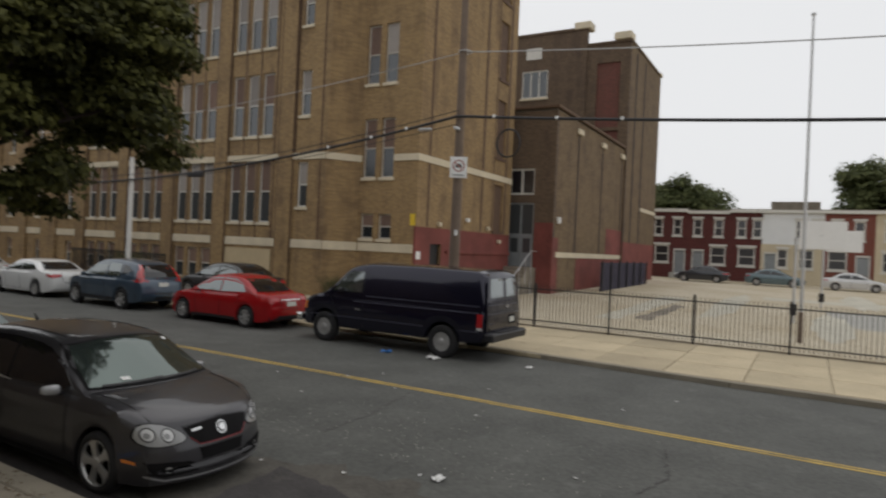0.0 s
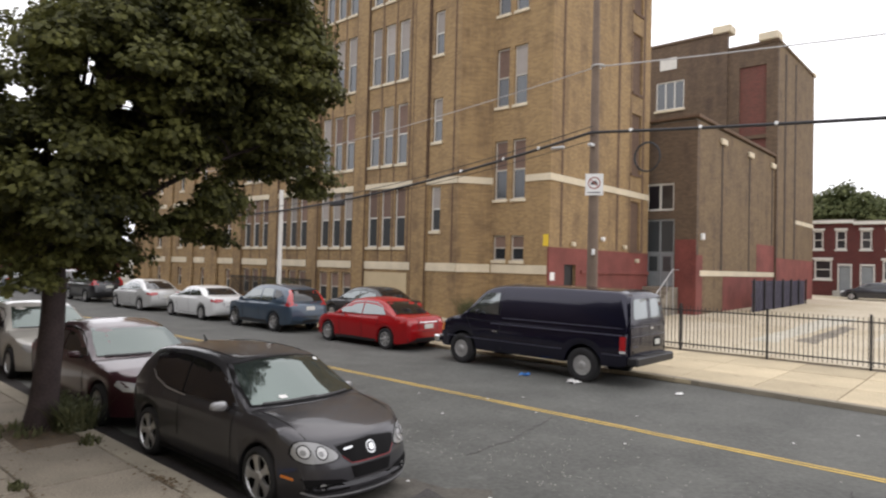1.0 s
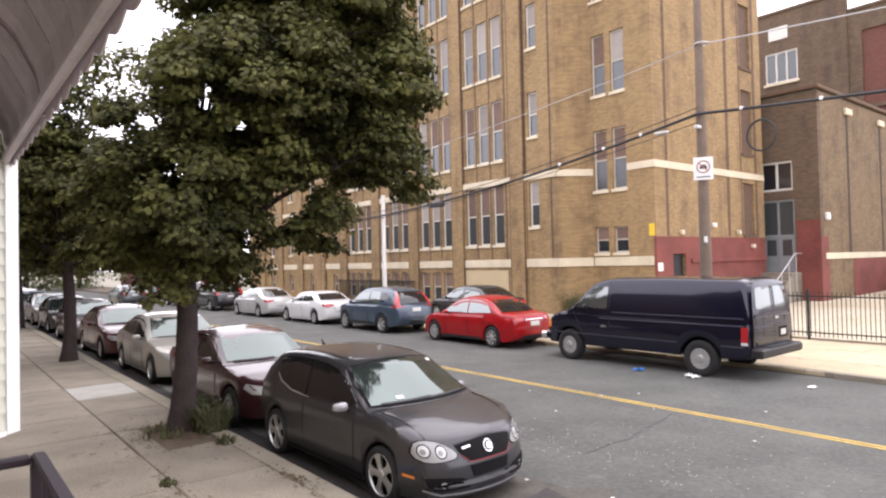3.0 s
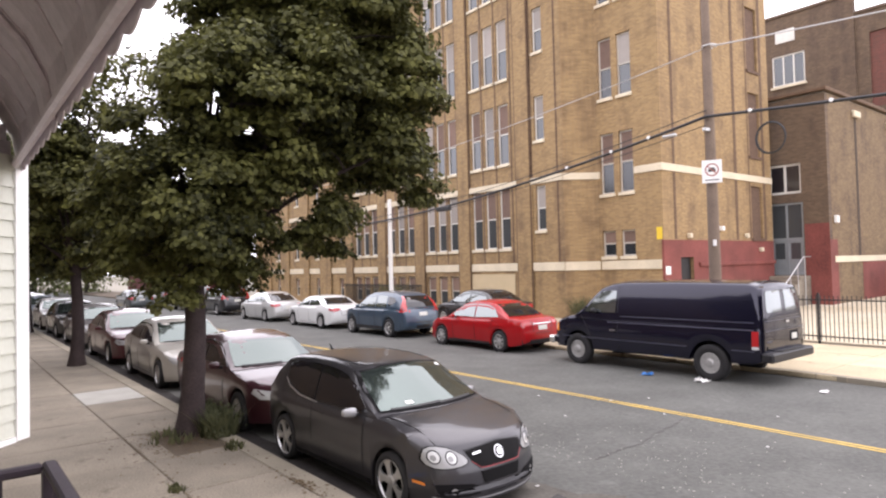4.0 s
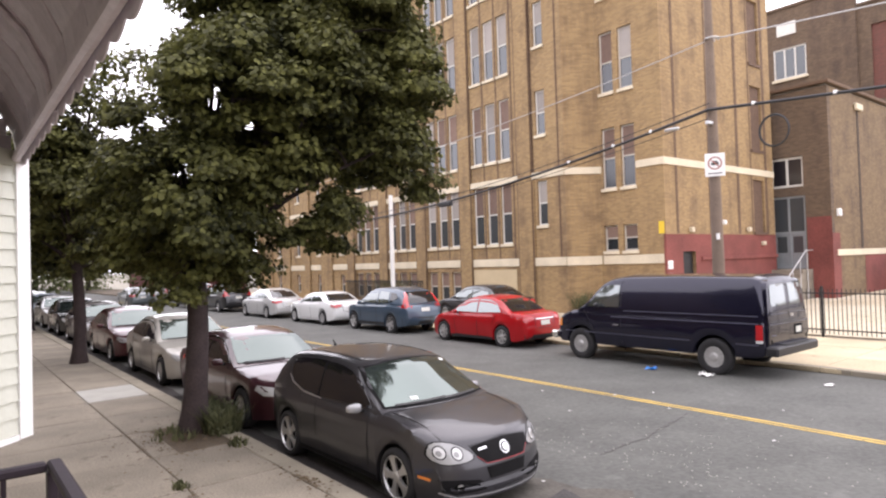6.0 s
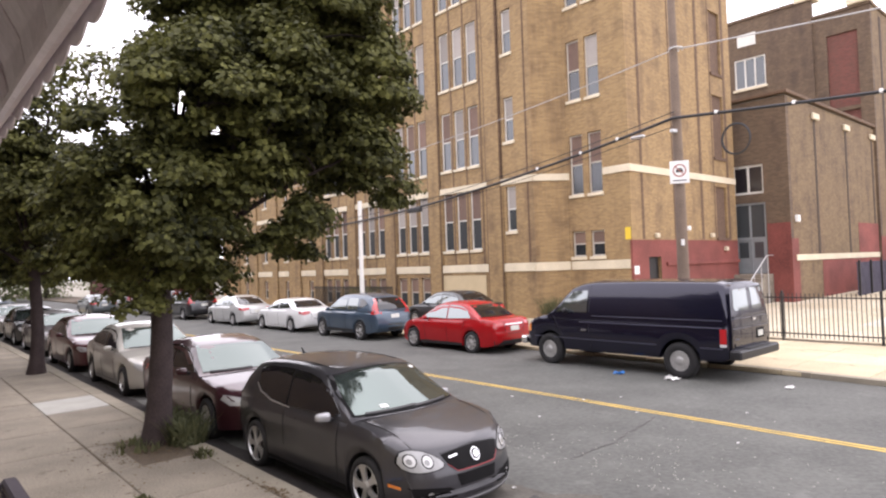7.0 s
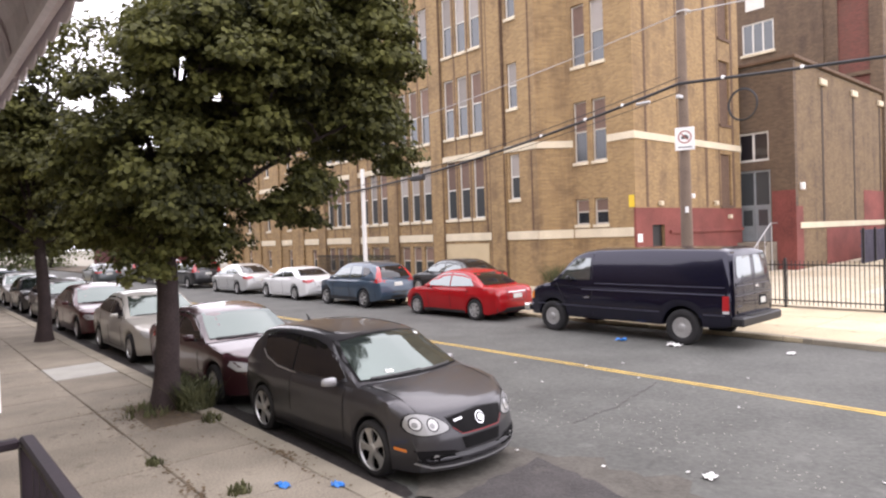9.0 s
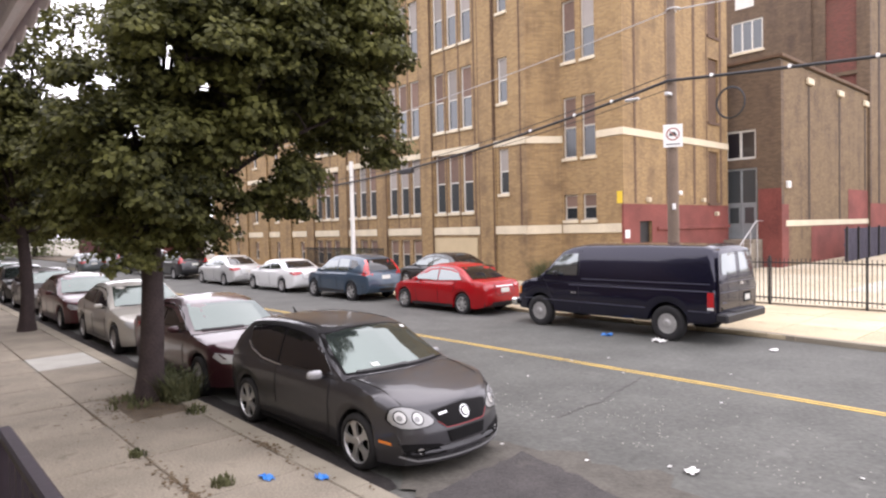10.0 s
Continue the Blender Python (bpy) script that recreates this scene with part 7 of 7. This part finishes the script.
blot("gutter_dust", "brownish grit on the asphalt along the kerb", 4.6, 3.6, 1.15, 2.3, 0.030, DUST, 4, 70)
def ragged(pts, seed, step=0.12, jag=0.035):
    """The outline through the points with a broken edge."""
    r = random.Random(seed)
    out = []
    for (xa, ya), (xb, yb_) in zip(pts, pts[1:] + pts[:1]):
        m = max(2, int(math.hypot(xb - xa, yb_ - ya) / step))
        out += [(xa + (xb - xa) * k / m + r.uniform(-jag, jag), ya + (yb_ - ya) * k / m + r.uniform(-jag, jag)) for k in range(m)]
    return out


bm = bmesh.new()
bm.faces.new([bm.verts.new((x, y, 0.036)) for x, y in ragged([(3.45, 4.55), (4.43, 4.66), (5.25, 4.72), (5.12, 3.9), (4.95, 3.3), (4.9, 1.4), (3.45, 1.4)], 3)])
bmesh.ops.triangulate(bm, faces=bm.faces)
tagged(part("tar_patch", bm, PATCH), "dark trench repair in the asphalt beside the kerb", "road patch", "", "structure")
bm = bmesh.new()
r = random.Random(77)
for k in range(260):
    x, y, s = 6.2 + abs(r.gauss(0, 1.1)), r.gauss(4.2, 1.4), r.uniform(0.006, 0.018)
    z = road_z(x) + 0.003
    ring = [bm.verts.new((x + s * r.uniform(0.6, 1.1) * math.cos(a), y + s * r.uniform(0.6, 1.1) * math.sin(a), z)) for a in (0, 1.25, 2.5, 3.8, 5.0)]
    tip = bm.verts.new((x, y, z + s * 0.6))
    for a, b_ in zip(ring, ring[1:] + ring[:1]):
        bm.faces.new((a, b_, tip))
tagged(part("road_grit", bm, CONCRETE_PALE), "pale grit scattered on the asphalt", "grit", "", "stuff")


def yard_patch(name, label, pts, mat, seed):
    """A worn sheet lying just over the sloping yard, with a ragged edge."""
    r = random.Random(seed)
    bm = bmesh.new()
    ring = []
    for (xa, ya), (xb, yb_) in zip(pts, pts[1:] + pts[:1]):
        for k in range(9):
            f = k / 9
            x, y = xa + (xb - xa) * f + r.uniform(-0.12, 0.12), ya + (yb_ - ya) * f + r.uniform(-0.12, 0.12)
            ring.append(bm.verts.new((x, y, yard_z(x) + 0.006)))
    bm.faces.new(ring)
    bmesh.ops.triangulate(bm, faces=bm.faces)
    return tagged(part(name, bm, mat), label, "yard patch", "", "structure")


yard_patch("paint_patch", "worn pale paint strip on the schoolyard paving", [(24.0, 5.9), (38.0, 5.6), (38.0, 6.9), (24.0, 6.7)], CONCRETE_WHITE, 41)
yard_patch("tar_stain", "grey repair strip on the schoolyard paving", [(24.5, 4.9), (32.0, 4.8), (33.0, 5.4), (25.0, 5.5)], CONCRETE, 42)
yard_patch("paint_patch", "worn pale paint strip on the schoolyard paving", [(41.5, -4.5), (44.0, -4.5), (44.0, 2.0), (41.5, 2.0)], CONCRETE_WHITE, 43)
yard_patch("paint_patch", "worn pale paint field on the schoolyard paving", [(27.0, -6.5), (36.0, -6.5), (35.5, -1.0), (28.5, -1.8)], CONCRETE_PALE, 44)


def leaf_litter(label, cx, cy, rx, ry, z, count, seed):
    r = random.Random(seed)
    bm = bmesh.new()
    for _ in range(count):
        a, q = r.uniform(0, 2 * math.pi), abs(r.gauss(0, 0.55))
        x, y, t, s = cx + rx * q * math.cos(a), cy + ry * q * math.sin(a), r.uniform(0, 6.3), r.uniform(0.012, 0.04)
        if x > 3.36:
            continue
        ring = [(1.0, 0.0), (0.2, 0.5), (-0.9, 0.1), (0.1, -0.45)]
        bm.faces.new([bm.verts.new((x + s * (u * math.cos(t) - w * math.sin(t)), y + s * (u * math.sin(t) + w * math.cos(t)), z + 0.004 + r.uniform(0, 0.010))) for u, w in ring])
    return tagged(part("leaf_litter", bm, DEAD_LEAF), label, "leaf litter", "", "stuff")


DEAD_LEAF = material("dry_brown_leaf", (0.11, 0.075, 0.042), 0.95, vary=0.4, scale=8, fine=40, bump=0)
leaf_litter("dry brown leaf litter round the tree pit", 2.7, 9.6, 1.0, 1.3, 0.155, 700, 51)
leaf_litter("dry crumbs along the pavement edge", 3.15, 6.6, 0.22, 1.8, 0.152, 120, 52)
leaf_litter("dry crumbs in a pavement joint", 2.05, 6.0, 0.16, 2.6, 0.152, 220, 53)


def crack(pts, z, w, seed):
    r = random.Random(seed)
    bm = bmesh.new()
    prev = None
    n = 40
    for i in range(n + 1):
        f = i / n * (len(pts) - 1)
        k = min(int(f), len(pts) - 2)
        x = pts[k][0] + (pts[k + 1][0] - pts[k][0]) * (f - k) + r.uniform(-0.035, 0.035)
        y = pts[k][1] + (pts[k + 1][1] - pts[k][1]) * (f - k) + r.uniform(-0.035, 0.035)
        ww = w * r.uniform(0.3, 1.2)
        a, b_ = bm.verts.new((x - ww, y - ww, z(x))), bm.verts.new((x + ww, y + ww, z(x)))
        if prev:
            bm.faces.new((prev[0], prev[1], b_, a))
        prev = (a, b_)
    return tagged(part("asphalt_crack", bm, PATCH), "thin dark crack in the asphalt", "crack", "", "structure")


crack([(6.55, 5.2), (6.9, 5.25), (7.5, 5.2), (8.3, 5.4), (9.2, 5.55)], lambda x: road_z(x) + 0.004, 0.011, 1)
crack([(6.9, 1.2), (7.6, 1.0), (8.8, 1.3)], lambda x: road_z(x) + 0.004, 0.010, 2)
# sheet over the gutter asphalt, painted dark as shadow between cars and kerb
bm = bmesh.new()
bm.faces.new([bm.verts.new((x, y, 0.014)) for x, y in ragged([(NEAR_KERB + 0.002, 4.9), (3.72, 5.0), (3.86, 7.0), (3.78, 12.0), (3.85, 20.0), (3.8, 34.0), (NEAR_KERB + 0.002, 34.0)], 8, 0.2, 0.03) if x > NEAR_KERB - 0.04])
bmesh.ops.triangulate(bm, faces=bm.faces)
tagged(part("gutter_grime", bm, GUTTER_SHADE), "dark gutter strip, shadow under the cars painted in with some dirt", "gutter dirt", "", "structure")

# ---- pavement pieces ----
near_walk = thing("pavement", "grey concrete slab pavement with open joints", "pavement", "", "structure")
far_walk = thing("pavement", "tan concrete slab pavement beside the iron fence", "pavement", "", "structure")


def slab_mesh(w, l, h, mat, name="paving_slab"):
    b = boxm(-w / 2, w / 2, -l / 2, l / 2, -h, 0, bevel=0.012)
    me = bpy.data.meshes.new(name)
    b.to_mesh(me)
    b.free()
    me.materials.append(mat)
    return me


def lay(me, parent, x, y, z, name="paving_slab", rnd=None):
    o = new(name, me)
    o.parent = parent
    r = rnd or random
    o.matrix_basis = pose(x, y, z + r.uniform(-0.004, 0.004), r.uniform(-0.25, 0.25), r.uniform(-0.25, 0.25), 0)
    return o


rnd = random.Random(3)
LS = 1.52
m_in, m_out = slab_mesh(2.53, LS - 0.018, 0.1, CONCRETE), slab_mesh(1.05, LS - 0.018, 0.1, CONCRETE)
m_pale = slab_mesh(1.05, LS - 0.018, 0.1, CONCRETE_PALE)
m_in2 = slab_mesh(2.50, LS - 0.018, 0.1, CONCRETE)
m_kerb = slab_mesh(0.26, 2.0 - 0.012, 0.22, KERB, "kerb_stone")
for i in range(-6, 40):
    y = 0.45 + i * LS
    lay(m_in, near_walk, 0.79, y, 0.15, rnd=rnd)
    if i == 6:
        continue
    lay(m_pale if i == 9 else m_out, near_walk, 2.592, y, 0.15, rnd=rnd)
tagged(part("tree_pit", boxm(2.1, 3.1, 0.45 + 6 * LS - 0.72, 0.45 + 6 * LS + 0.72, 0.05, 0.135), SOIL), "bare soil pit round the maple", "tree pit", "", "structure")
for sx in (2.18,):
    part("paving_slab", boxm(2.07, 2.4, 0.45 + 6 * LS - 0.75, 0.45 + 6 * LS + 0.75, 0.05, 0.15, bevel=0.012), CONCRETE, near_walk)
for i in range(-4, 32):
    lay(m_kerb, near_walk, NEAR_KERB - 0.13, i * 2.0, 0.15, "kerb_stone", rnd)
m_far = slab_mesh(1.72, 1.6 - 0.016, 0.1, CONCRETE_TAN)
m_kf = slab_mesh(0.2, 2.0, 0.2, KERB, "kerb_stone")
for i in range(-7, 14):
    y = i * 1.6
    xf = float(np.interp(y, [p[0] for p in FAR_KERB], [p[1] for p in FAR_KERB]))
    for k in range(3):
        x = 19.55 - 0.87 - k * 1.74
        lay(m_far, far_walk, x, y, 0.105, rnd=rnd)
for i in range(-9, 32):
    y = i * 2.0
    x0, x1 = [float(np.interp(yy, [p[0] for p in FAR_KERB], [p[1] for p in FAR_KERB])) for yy in (y - 1, y + 1)]
    o = new("kerb_stone", m_kf)
    o.parent = far_walk
    o.matrix_basis = pose((x0 + x1) / 2 + 0.1, y, 0.11, 0, 0, -math.degrees(math.atan2(x1 - x0, 2.0)))
